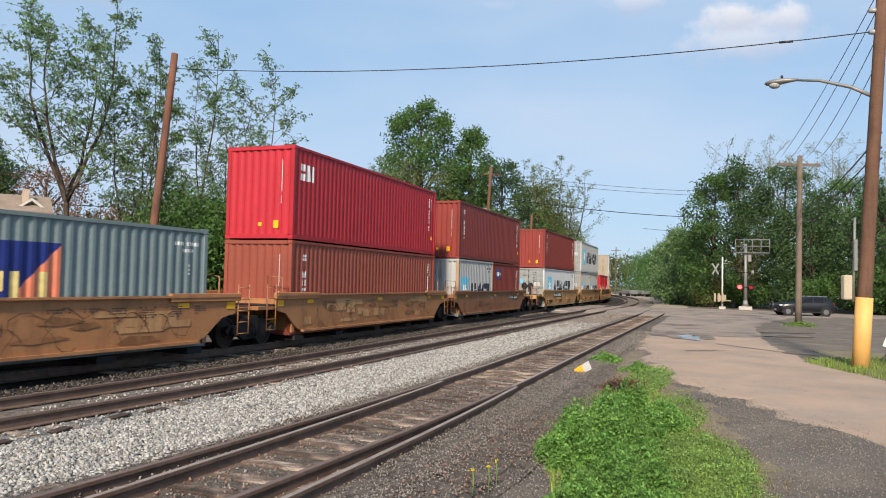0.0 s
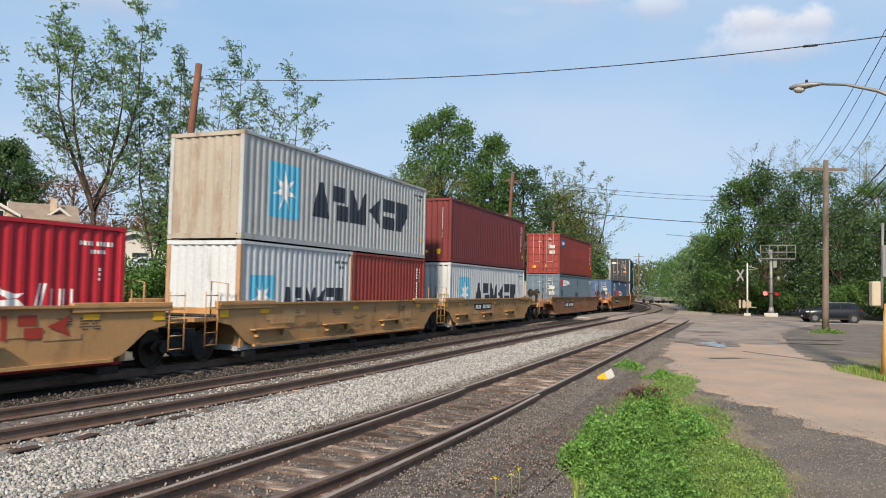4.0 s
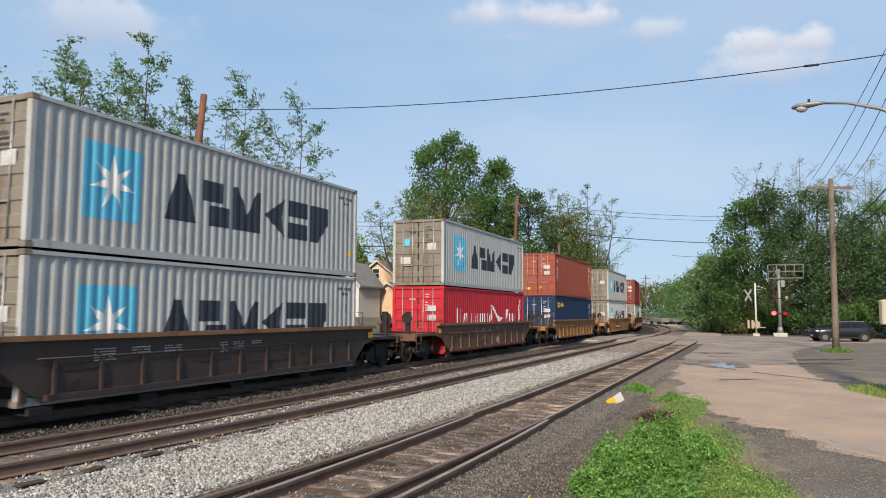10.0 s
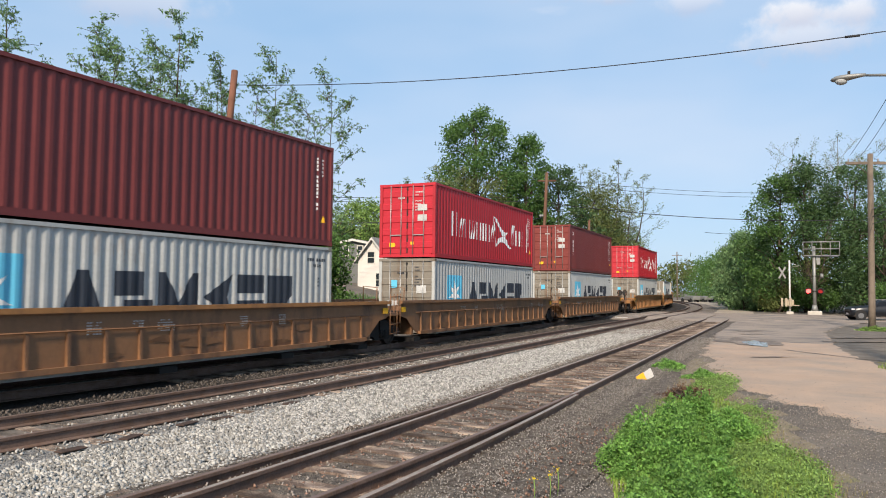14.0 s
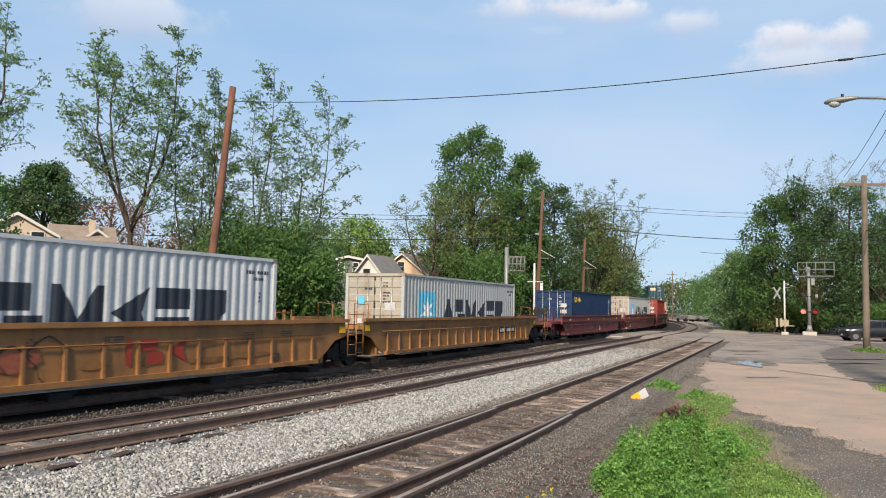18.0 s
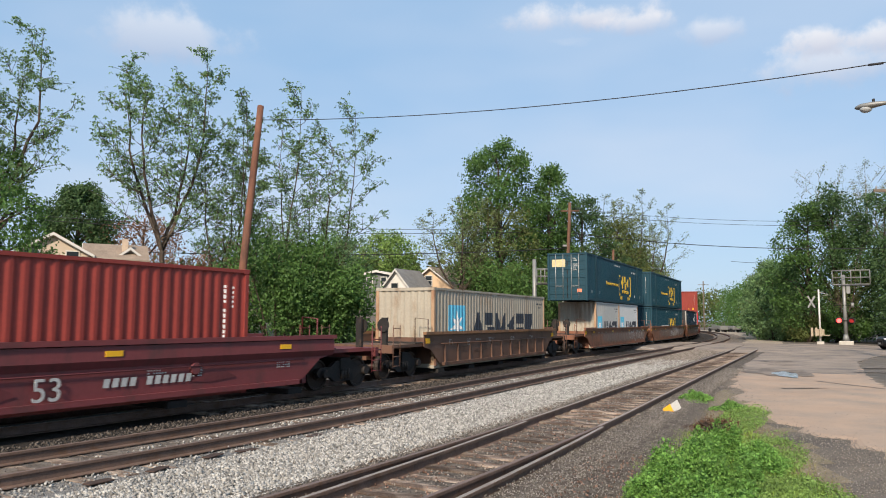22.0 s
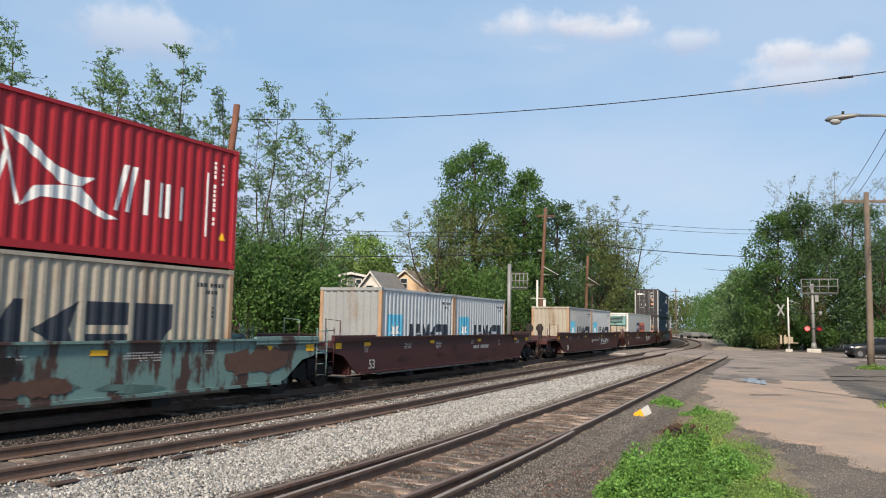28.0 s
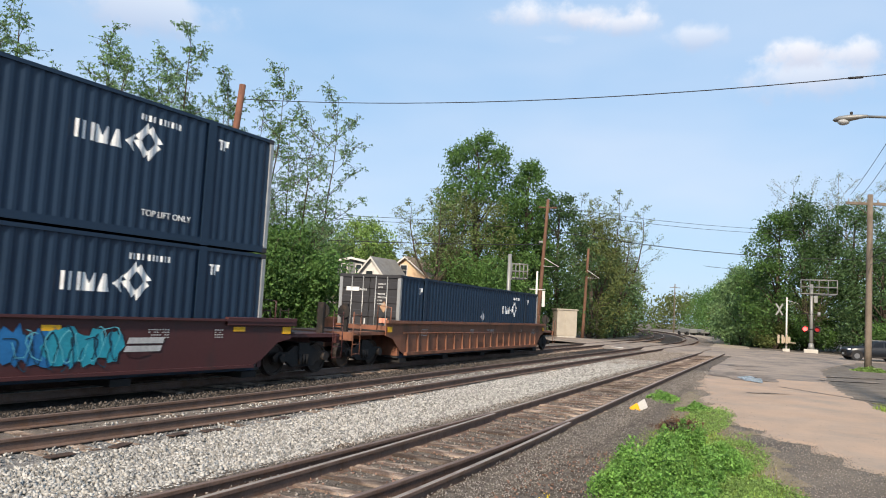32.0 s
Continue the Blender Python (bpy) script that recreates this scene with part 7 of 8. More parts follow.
    def blades(name, pts, h, material, label, seed, lean=0.45, w=0.008):
        r = np.random.default_rng(seed)
        k = len(pts)
        a, hh = r.uniform(0, 6.28, k), h * r.uniform(0.4, 1.2, k)
        d = np.stack([np.cos(a), np.sin(a), np.zeros(k)], 1)
        b = np.stack([-np.sin(a), np.cos(a), np.zeros(k)], 1) * w
        tip = pts + d * (hh * lean * r.random(k))[:, None] + np.stack([np.zeros(k), np.zeros(k), hh], 1)
        v = np.stack([pts - b, pts + b, tip], 1).reshape(-1, 3)
        tagged(new(name, quick_mesh(name, v, np.arange(k * 3).reshape(-1, 3), material)), label, "grass", "", "stuff")

    def field(k, x0, x1, y0, y1, z, inside=lambda x, y: x > -1e9):
        x, y = npr.uniform(x0, x1, k), npr.uniform(y0, y1, k)
        m = inside(x, y)
        return np.stack([x[m], y[m], np.full(m.sum(), z)], 1)

    def bank(*a):
        p = field(*a)
        p[:, 2] = [ground_z(x, y) for x, y in p[:, :2]]
        return p

    grass = leafy("grass", (0.19, 0.27, 0.05), 0.5, 0.25)
    dry = leafy("dry_grass", (0.23, 0.20, 0.10), 0.4, 0.2)
    mound(3.15, 9.4, 0.80, 2.6, 0.11, 12000, 8, GREEN_LIME, 0.036, "thin low yellow-green plants at the edge of the weeds")
    mound(4.25, 13.6, 0.6, 2.4, 0.10, 5000, 9, GREEN_LIME, 0.036, "thin low yellow-green plants at the edge of the weeds")
    mound(4.9, 17.5, 0.5, 2.6, 0.10, 3500, 10, GREEN_LIME, 0.04, "thin low yellow-green plants along the verge")
    blades("grass", bank(26000, 1.0, 4.7, 6.8, 15.5, -0.24, lambda x, y: (x > 1.1 + 0.1 * (y - 7)) & (x < 3.6 + 0.10 * (y - 7)) & (np.sin(x * 3) * np.cos(y * 2.3) > -0.6) & (npr.random(len(x)) < 1.25 - 0.55 * (x - 1.6 - 0.12 * (y - 7)))), 0.12, grass, "thin green grass among the weeds", 61, 0.5, 0.011)
    blades("dry_grass", bank(5000, 2.6, 5.2, 7.0, 19.0, -0.24, lambda x, y: (x > 2.4 + 0.12 * (y - 7)) & (x < 3.9 + 0.10 * (y - 7))), 0.07, dry, "dry yellowish grass at the edge of the verge", 62)
    blades("grass_verge", bank(16000, 9.8, 16.0, 17.0, 27.0, -0.2, lambda x, y: (x > 10.35 + 0.10 * np.maximum(0, y - 21)) & (y < 21.4 + 0.9 * (x - 10) - 0.12 * (x - 10) ** 2)), 0.16, grass, "grass round the yellow pole", 63, 0.5, 0.012)
    blades("grass_bank", bank(40000, -40, 3, 8, 62, 0.0, lambda x, y: (((x + 14.25) * 0.9386 - y * 0.345) < -6) & (((x + 14.25) * 0.9386 - y * 0.345) > -26)), 0.35, GREEN_MID, "rough grass on the bank", 64, 0.6, 0.03)


make_cover()

# ---- road, crossing and verge ----
def make_roads():
    tan = shader("old_asphalt", (0.375, 0.270, 0.197), 0.92, 0, 0.2, 0.35, 55, 0.5, (0.275, 0.225, 0.182), (0.42, 0.68), 0.6, bump_dist=0.012, spec=0.2)
    grey = shader("worn_asphalt", (0.275, 0.222, 0.180), 0.92, 0, 0.25, 0.5, 60, 0.5, (0.15, 0.132, 0.118), (0.46, 0.66), 0.45, bump_dist=0.012, spec=0.2)
    dark = shader("gravel_lot", (0.15, 0.127, 0.104), 0.95, 0, 0.35, 1.2, 45, 0.8, (0.19, 0.162, 0.135), (0.52, 0.66), 0.8, bump_dist=0.02, spec=0.15)
    verge = shader("verge_soil", (0.20, 0.165, 0.115), 0.95, 0, 0.35, 2.0, 35, 0.6, (0.16, 0.155, 0.08), (0.5, 0.65), 1.0, bump_dist=0.02, spec=0.1)

    def sheet(name, outline, z, material, label, step=0.5, skirt=0.0, drop=0.25):
        turn_way = 1 if sum(a[0] * b[1] - b[0] * a[1] for a, b in zip(outline, outline[1:] + outline[:1])) > 0 else -1
        r = random.Random(len(name))
        pts = []
        for a, b in zip(outline, outline[1:] + outline[:1]):
            k = max(1, int(math.dist(a, b) / step)) if math.dist(a, b) < 40 else 1
            for i in range(k):
                j = 0.22 if k > 1 else 0
                pts.append((a[0] + (b[0] - a[0]) * i / k + r.uniform(-j, j), a[1] + (b[1] - a[1]) * i / k + r.uniform(-j, j)))
        bm = bmesh.new()
        top = [bm.verts.new((x, y, z)) for x, y in pts]
        low = []
        for i, (x, y) in enumerate(pts):
            d = Vector(pts[(i + 1) % len(pts)]) - Vector(pts[i - 1])
            q = Vector((x, y)) + Vector((d.y, -d.x)).normalized() * skirt * turn_way
            low.append(bm.verts.new((q.x, q.y, z - drop)))
        bm.faces.new(top)
        for i in range(len(pts)):
            bm.faces.new((top[i], low[i], low[(i + 1) % len(pts)], top[(i + 1) % len(pts)]))
        bmesh.ops.triangulate(bm, faces=bm.faces)
        bmesh.ops.recalc_face_normals(bm, faces=bm.faces)
        tagged(solo(name, bm, material), label, "", "", "structure")

    def patch(name, outline, lift, material, label, cell=0.25):
        """Thin ground cover that follows the ground inside an outline."""
        xs, ys = [p[0] for p in outline], [p[1] for p in outline]
        vs, fs, seen = [], [], {}

        def corner(i, j):
            if (i, j) not in seen:
                seen[(i, j)] = len(vs)
                x, y = i * cell, j * cell
                vs.append((x, y, ground_z(x, y) + lift))
            return seen[(i, j)]
        for i in range(int(min(xs) / cell), int(max(xs) / cell) + 1):
            for j in range(int(min(ys) / cell), int(max(ys) / cell) + 1):
                x, y, ins = (i + 0.5) * cell, (j + 0.5) * cell, False
                x += 0.4 * noise.noise((x, y, 0))
                for (a, b), (c, d) in zip(outline, outline[1:] + outline[:1]):
                    if (b > y) != (d > y) and x < (c - a) * (y - b) / (d - b) + a:
                        ins = not ins
                if ins:
                    fs.append((corner(i, j), corner(i + 1, j), corner(i + 1, j + 1), corner(i, j + 1)))
        tagged(new(name, from_arrays(name, vs, fs, material)), label, "", "", "structure")

    sheet("gravel_lot", [(9.5, 24), (60, 18), (70, 52), (24, 60), (14, 40)], -0.145, dark, "dark gravel lot beside the lane")
    patch("verge", [(1.0, 5.5), (3.2, 5.5), (4.6, 12.5), (5.5, 19.0), (6.2, 24), (4.6, 23), (3.0, 17), (1.6, 12)], 0.007, verge, "thin soil and dry grass verge")
    sheet("verge_right", [(10.3, 16.5), (30, 12), (26, 22), (16.0, 24.6), (13.0, 26.0), (11.2, 23.0)], -0.128, verge, "grassy verge round the yellow pole")
    sheet("lane", [(4.2, -12), (5.4, 4), (6.4, 9.2), (6.0, 12.6), (5.7, 15.0), (5.5, 17.5), (6.0, 21.5), (8.0, 30.0), (13.8, 46.5), (16.5, 54), (30, 60), (27.6, 57.5), (21.5, 49), (16.6, 40.3), (13.2, 31.4), (10.9, 23.5), (10.5, 19.0), (12.5, 8), (16, -12)], -0.132, tan, "pale worn asphalt lane leading to the crossing", 0.5, 0.25, 0.05)
    sheet("lane_far_end", [(9.0, 33.0), (11.2, 32.0), (13.2, 31.2), (16.8, 40.3), (21.7, 49), (27.8, 57.5), (30, 60), (16.3, 54), (13.6, 46.5)], -0.126, grey, "grey worn asphalt lane near the crossing")
    sheet("crossing_road", [(70, 49), (70, 55.5), (33, 64.5), (27.5, 71.0), (22, 71.5), (11, 77.5), (3, 81), (-20, 92), (-22, 86), (1, 72.5), (9, 67), (14.2, 62), (14.0, 52), (20, 56), (30, 57.5)], -0.085, grey, "grey asphalt road over the level crossing", 0.5, 0.9, 0.13)
    # smooth panels between the rails where the road crosses
    for k, (a, b) in enumerate(((-0.66, 0.66), (0.86, 3.3), (main_off(66) - 0.66, main_off(66) + 0.66), (main_off(66) + 0.86, 8.0))):
        strip("crossing_panel", 62, 73.5, a, b, -0.022, grey, 1.5, 0.04, "asphalt panel between the crossing rails", ramp=0.8)
    # dark damp patch and puddle
    damp = shader("damp_asphalt", (0.13, 0.104, 0.085), 0.9, 0, 0.3, 1.5, 40, 0.2, (0.24, 0.19, 0.15), (0.48, 0.60), 1.6)
    # pale blue base colour paints the sky's reflection into the water
    water = shader("puddle_sky_tint", (0.40, 0.44, 0.48), 0.16, 0, 0.1, 2, 9, 0.6, spec=1.0, bump_dist=0.05)
    def puddle(name, cx, cy, rx, ry, z, material, label, seed, turn):
        r = random.Random(seed)
        pts = []
        for i in range(36):
            a = i * math.tau / 36
            q = 1 + 0.24 * math.sin(2 * a + seed) + 0.18 * math.sin(5 * a + 2 * seed) + 0.05 * math.sin(9 * a + seed) + r.uniform(-0.09, 0.09)
            x, y = rx * q * math.cos(a), ry * q * math.sin(a)
            pts.append((cx + x * math.cos(turn) - y * math.sin(turn), cy + x * math.sin(turn) + y * math.cos(turn)))
        tagged(solo(name, flat(pts, z), material), label, "", "", "structure")
    puddle("damp_patch", 10.3, 32.2, 1.05, 2.6, -0.117, damp, "dark damp stain on the lane", 2, -0.33)
    puddle("puddle", 10.2, 30.9, 0.42, 1.6, -0.112, water, "shallow puddle with the sky's reflection put into its colour", 3, -0.33)
    # a seam of tar and ruts across the lane
    bm = bmesh.new()
    r = random.Random(8)
    a = Vector((10.2, 27.8))
    for k in range(14):
        b = a + Vector((0.28 + 0.04 * k, -0.85 + r.uniform(-0.1, 0.1)))
        w = 0.05 + 0.05 * r.random()
        bm.faces.new([bm.verts.new(p) for p in ((a.x - w, a.y, -0.124), (a.x + w, a.y, -0.124), (b.x + w, b.y, -0.124), (b.x - w, b.y, -0.124))])
        a = b
    tagged(solo("tar_seam", bm, damp), "dark tar seam across the lane", "", "", "structure")
    for k, (x, y, w, d) in enumerate(((12.2, 37.5, 1.3, 0.25), (13.0, 40.5, 1.6, 0.3), (8.6, 24.6, 1.2, 0.12), (16.5, 36.0, 2.2, 0.5), (15.0, 33.0, 2.0, 0.4))):
        puddle("stain", x, y, w * 0.55, d, -0.114, damp, "dark stain on the asphalt", 11 + k, 0.2)
    # garden road and lawn on the bank
    strip("garden_road", 10, 62, -27.5, -22.5, 2.25, grey, 3, 0.3, "grey street in front of the houses")


make_roads()

# ---- poles, wires and lamps ----
POLE_WOOD = shader("pole_wood", (0.135, 0.075, 0.05), 0.9, 0, 0.3, 2, 35, 0.5, (0.075, 0.048, 0.036), (0.48, 0.7), 1.0, 5.0, spec=0.15)
POLE_GREY = shader("pole_grey", (0.165, 0.132, 0.102), 0.9, 0, 0.3, 2, 35, 0.5, (0.10, 0.08, 0.064), (0.48, 0.7), 1.0, 5.0, spec=0.15)
YELLOW_PAINT = shader("yellow_sleeve", (0.66, 0.37, 0.11), 0.6, 0, 0.12, 1.5, 30, 0.1, (0.5, 0.27, 0.08), (0.6, 0.75), 2.0)
CABLE = shader("cable", (0.02, 0.02, 0.022), 0.7, 0, 0.1, 2, 10, 0)
ALU = shader("aluminium", (0.22, 0.22, 0.21), 0.5, 0.3, 0.15, 3, 30, 0.05)
WHITE_PAINT = shader("white_paint", (0.52, 0.50, 0.47), 0.6, 0, 0.14, 2, 30, 0.1, (0.4, 0.33, 0.27), (0.62, 0.8), 3)
PORCELAIN = shader("porcelain", (0.30, 0.29, 0.28), 0.25, 0, 0.1, 3, 20, 0)


def pole(name, label, base, top, r0, r1, material, m_cat="utility pole"):
    t = thing(name, label, m_cat, pose(*base))
    d = Vector(top) - Vector(base)
    part("shaft", tube(bmesh.new(), [d * k / 6 for k in range(7)], [r0 + (r1 - r0) * k / 6 for k in range(7)], 14), material, t)
    return t


def wire(a, b, sag, radius=0.012, label="thin black overhead wire"):
    a, b = Vector(a), Vector(b)
    pts = [a.lerp(b, k / 16) - Vector((0, 0, sag * 4 * (k / 16) * (1 - k / 16))) for k in range(17)]
    return solo("overhead_wire", tube(bmesh.new(), pts, radius, 5), CABLE, label, "wire", group="overhead wires")


def make_poles():
    # the lamp pole with its yellow sleeve
    bx, by = 11.42, 20.5
    t = pole("lamp_pole", "brown wooden pole with yellow sleeve and street lamp", (bx, by, -0.25), (bx + 0.54, by - 0.2, 10.4), 0.20, 0.15, POLE_WOOD)
    part("yellow_sleeve", tube(bmesh.new(), [(0, 0, 0.0), (0.05, -0.02, 1.0), (0.10, -0.04, 2.02)], [0.225, 0.222, 0.218], 18), YELLOW_PAINT, t, "yellow painted sleeve")
    part("meter_box", boxes((-0.48, -0.24, -0.10, 0.10, 1.95, 2.62), bevel=0.03), shader("cream_box", (0.42, 0.36, 0.26), 0.6, 0, 0.12, 2, 20, 0.05), t, "cream metal box")
    part("conduit", tube(bmesh.new(), [(-0.23, -0.08, 1.9), (-0.18, -0.08, 4.2)], 0.035, 8), ALU, t)
    part("guard_strip", boxes((-0.24, -0.15, -0.16, -0.08, 2.75, 3.6)), ALU, t)
    arm = part("lamp_arm", tube(bmesh.new(), [(0.34, -0.1, 7.55), (-0.1, 0.25, 7.9), (-0.75, 0.72, 8.2), (-1.25, 1.08, 8.30)], [0.055, 0.05, 0.042, 0.035], 10), ALU, t)
    bm = bmesh.new()
    ring = []
    for k, (q, w, h0, h1) in enumerate(((0, 0.05, -0.04, 0.04), (0.22, 0.09, -0.06, 0.07), (0.45, 0.15, -0.09, 0.09), (0.72, 0.17, -0.10, 0.08), (0.86, 0.10, -0.07, 0.03), (0.9, 0.02, -0.03, -0.01))):
        ring.append([bm.verts.new((q, w * math.cos(a) * 1.0, (h0 + h1) / 2 + (h1 - h0) / 2 * math.sin(a))) for a in [j * math.tau / 14 for j in range(14)]])
    for a, b in zip(ring, ring[1:]):
        for j in range(14):
            bm.faces.new((a[j], b[j], b[(j + 1) % 14], a[(j + 1) % 14])).smooth = True
    bm.faces.new(ring[0]), bm.faces.new(ring[-1][::-1])
    turn = math.atan2(0.75, -1.15)
    bmesh.ops.rotate(bm, cent=(0, 0, 0), matrix=Matrix.Rotation(turn, 3, "Z"), verts=bm.verts)
    head = part("lamp_head", bm, ALU, arm, "grey cobra-head street lamp")
    head.location = (-1.22, 1.06, 8.31)
    bm = bmesh.new()
    bmesh.ops.create_uvsphere(bm, u_segments=14, v_segments=8, radius=0.14, matrix=Matrix.Translation((0.62 * math.cos(turn), 0.62 * math.sin(turn), -0.09)) @ Matrix.Diagonal((1.2, 1.0, 0.75, 1)))
    part("lens", bm, shader("lamp_lens", (0.35, 0.36, 0.36), 0.15, 0, 0.05, 3, 10, 0), arm).location = (-1.22, 1.06, 8.31)
    part("photocell", tube(bmesh.new(), [(0.42 * math.cos(turn), 0.42 * math.sin(turn), 0.07), (0.42 * math.cos(turn), 0.42 * math.sin(turn), 0.17)], 0.04, 8), BLACK_STEEL, arm).location = (-1.22, 1.06, 8.31)
    for z in (9.35, 9.95):
        part("insulator", tube(bmesh.new(), [(0.45, -0.15, z), (0.35, -0.13, z), (0.20, -0.1, z)], [0.05, 0.075, 0.06], 10), PORCELAIN, t)
    top = Vector((bx + 0.42, by - 0.15, 0))
    # leaning brown pole beyond the tracks
    pl = pole("leaning_pole", "rust-brown leaning wooden pole beyond the tracks", (-11.55, 28.75, ground_z(-11.5, 28.8) - 0.1), (-11.12, 30.05, 10.95), 0.175, 0.135, shader("creosote_pole", (0.155, 0.068, 0.042), 0.9, 0, 0.3, 2, 35, 0.5, (0.085, 0.045, 0.034), (0.48, 0.7), 1.0, 5.0))
    w = wire((top.x, top.y, 9.12), (-11.12, 30.05, 10.35), 0.5, 0.016)
    part("splice_sleeve", tube(bmesh.new(), [(0, 0, 0), (0.35, -0.13, 0.0)], 0.035, 8), CABLE, w).location = Vector((top.x, top.y, 9.12)).lerp(Vector((-11.12, 30.05, 10.35)), 0.10) - Vector((0, 0, 0.5 * 4 * 0.09))
    # the pole by the crossing road
    t = pole("utility_pole", "grey-brown wooden utility pole with crossarm by the road", (20.6, 43.4, -0.2), (20.68, 43.4, 9.75), 0.19, 0.14, POLE_GREY)
    part("crossarm", boxes((-1.25, 1.25, -0.06, 0.06, 9.35, 9.50)), POLE_GREY, t)
    for x in (-1.1, -0.5, 0.5, 1.1):
        part("insulator", tube(bmesh.new(), [(x, 0, 9.5), (x, 0, 9.68)], [0.05, 0.035], 8), PORCELAIN, t)
    part("brace", tube(bmesh.new(), [(-0.7, 0.07, 9.35), (0.05, 0.1, 8.8), (0.7, 0.07, 9.35)], 0.02, 6), POLE_GREY, t)
    for z0, x1, z1, sag in ((10.2, 19.6, 9.68, 0.25), (9.75, 20.2, 9.66, 0.3), (9.0, 21.1, 9.66, 0.35), (8.3, 21.7, 9.6, 0.4)):
        wire((top.x, top.y, z0), (x1, 43.4, z1), sag, 0.012)
    for z0, z1 in ((6.3, 6.6), (5.9, 6.2), (5.6, 5.8)):
        wire((top.x + 0.1, top.y, z0), (20.68, 43.3, z1), 0.35, 0.022, "thick black telephone cable")
    wire((20.6, 43.4, 9.7), (60, 95, 11.0), 0.5, 0.012)
    wire((20.7, 43.4, 6.2), (62, 90, 7.0), 0.5, 0.02)
    # poles beyond the crossing
    t = pole("utility_pole", "tall brown wooden utility pole by the crossing", (3.7, 69.7, -0.2), (4.26, 69.7, 12.85), 0.2, 0.14, POLE_WOOD)
    part("crossarm", boxes((-0.3, 1.4, -0.05, 0.05, 12.2, 12.33)), POLE_WOOD, t)
    part("white_bracket", tube(bmesh.new(), [(0.35, -0.1, 7.55), (1.75, -0.3, 6.75), (0.35, -0.1, 6.75)], 0.05, 6), WHITE_PAINT, t)
    part("lamp_cap", boxes((-0.15, 0.25, -0.2, 0.2, 8.9, 9.1), bevel=0.04), ALU, t)
    t = pole("utility_pole", "shorter brown wooden pole beyond the crossing", (9.0, 79.5, -0.2), (9.3, 79.5, 9.3), 0.18, 0.13, POLE_WOOD)
    part("white_bracket", tube(bmesh.new(), [(0.25, -0.1, 7.2), (1.5, -0.3, 6.4), (0.25, -0.1, 6.4)], 0.05, 6), WHITE_PAINT, t)
    for z, zr, rad in ((12.3, 11.6, 0.018), (11.9, 11.2, 0.018), (10.0, 8.9, 0.035)):
        wire((4.26, 69.7, z), (34.0, 74.0, zr), 0.6, rad)
    for z, zl, rad in ((10.6, 10.2, 0.02), (8.6, 7.6, 0.035), (10.2, 9.9, 0.02)):
        wire((4.2, 69.7, z), (-45.0, 52.0, zl), 0.8, rad)
    wire((4.26, 69.7, 12.3), (9.3, 79.5, 9.2), 0.2, 0.015)
    wire((40.0, 150.0, 13.5), (52.0, 150.0, 13.2), 0.2, 0.04)
    t = pole("utility_pole", "far utility pole above the bend", (40.6, 176.0, -0.2), (40.6, 176.0, 11.0), 0.15, 0.11, POLE_GREY)
    part("crossarm", boxes((-1.2, 1.2, -0.06, 0.06, 10.3, 10.42)), POLE_GREY, t)


make_poles()

# ---- crossing signals ----
RED_GLOW = shader("red_signal_glow", (1.0, 0.035, 0.03), 0.3, 0, 0, 1, 1, 0, emit=7.0)
GATE_PAINT = shader("gate_cream", (0.33, 0.27, 0.19), 0.6, 0, 0.2, 2, 30, 0.1)
RED_DIM = shader("red_signal_lens", (0.28, 0.012, 0.012), 0.25, 0, 0, 1, 1, 0)


def cage(t, x0, x1, z0, z1, y=0.0):
    """A railed service platform on a mast."""
    part("platform", boxes((x0, x1, y - 0.35, y + 0.35, z0, z0 + 0.06)), ALU, t)
    n = 5
    for k in range(n):
        x = x0 + (x1 - x0) * k / (n - 1)
        for yy in (-0.35, 0.35):
            part("railing_post", tube(bmesh.new(), [(x, y + yy, z0), (x, y + yy, z1)], 0.035, 6), ALU, t)
    for yy in (-0.35, 0.35):
        for z in (z1, (z0 + z1) / 2):
            part("railing", tube(bmesh.new(), [(x0, y + yy, z), (x1, y + yy, z)], 0.035, 6), ALU, t)


def lamp_pair(t, z, y, lit=True, w=0.42):
    arm = part("lamp_crossbar", tube(bmesh.new(), [(-w, y, z), (w, y, z)], 0.04, 6), BLACK_STEEL, t)
    for k, x in enumerate((-w - 0.08, w + 0.08)):
        part("backboard", tube(bmesh.new(), [(x, y - 0.02, z), (x, y + 0.02, z)], 0.32, 16), BLACK_STEEL, arm)
        part("signal_lens", tube(bmesh.new(), [(x, y - 0.06, z), (x, y - 0.02, z)], 0.20, 14), RED_GLOW if (lit and k == 0) else RED_DIM, arm, "glowing red crossing lamp" if lit and k == 0 else "dim red lens")
        part("visor", tube(bmesh.new(), [(x, y - 0.26, z + 0.03), (x, y - 0.03, z)], 0.22, 12, False), BLACK_STEEL, arm)


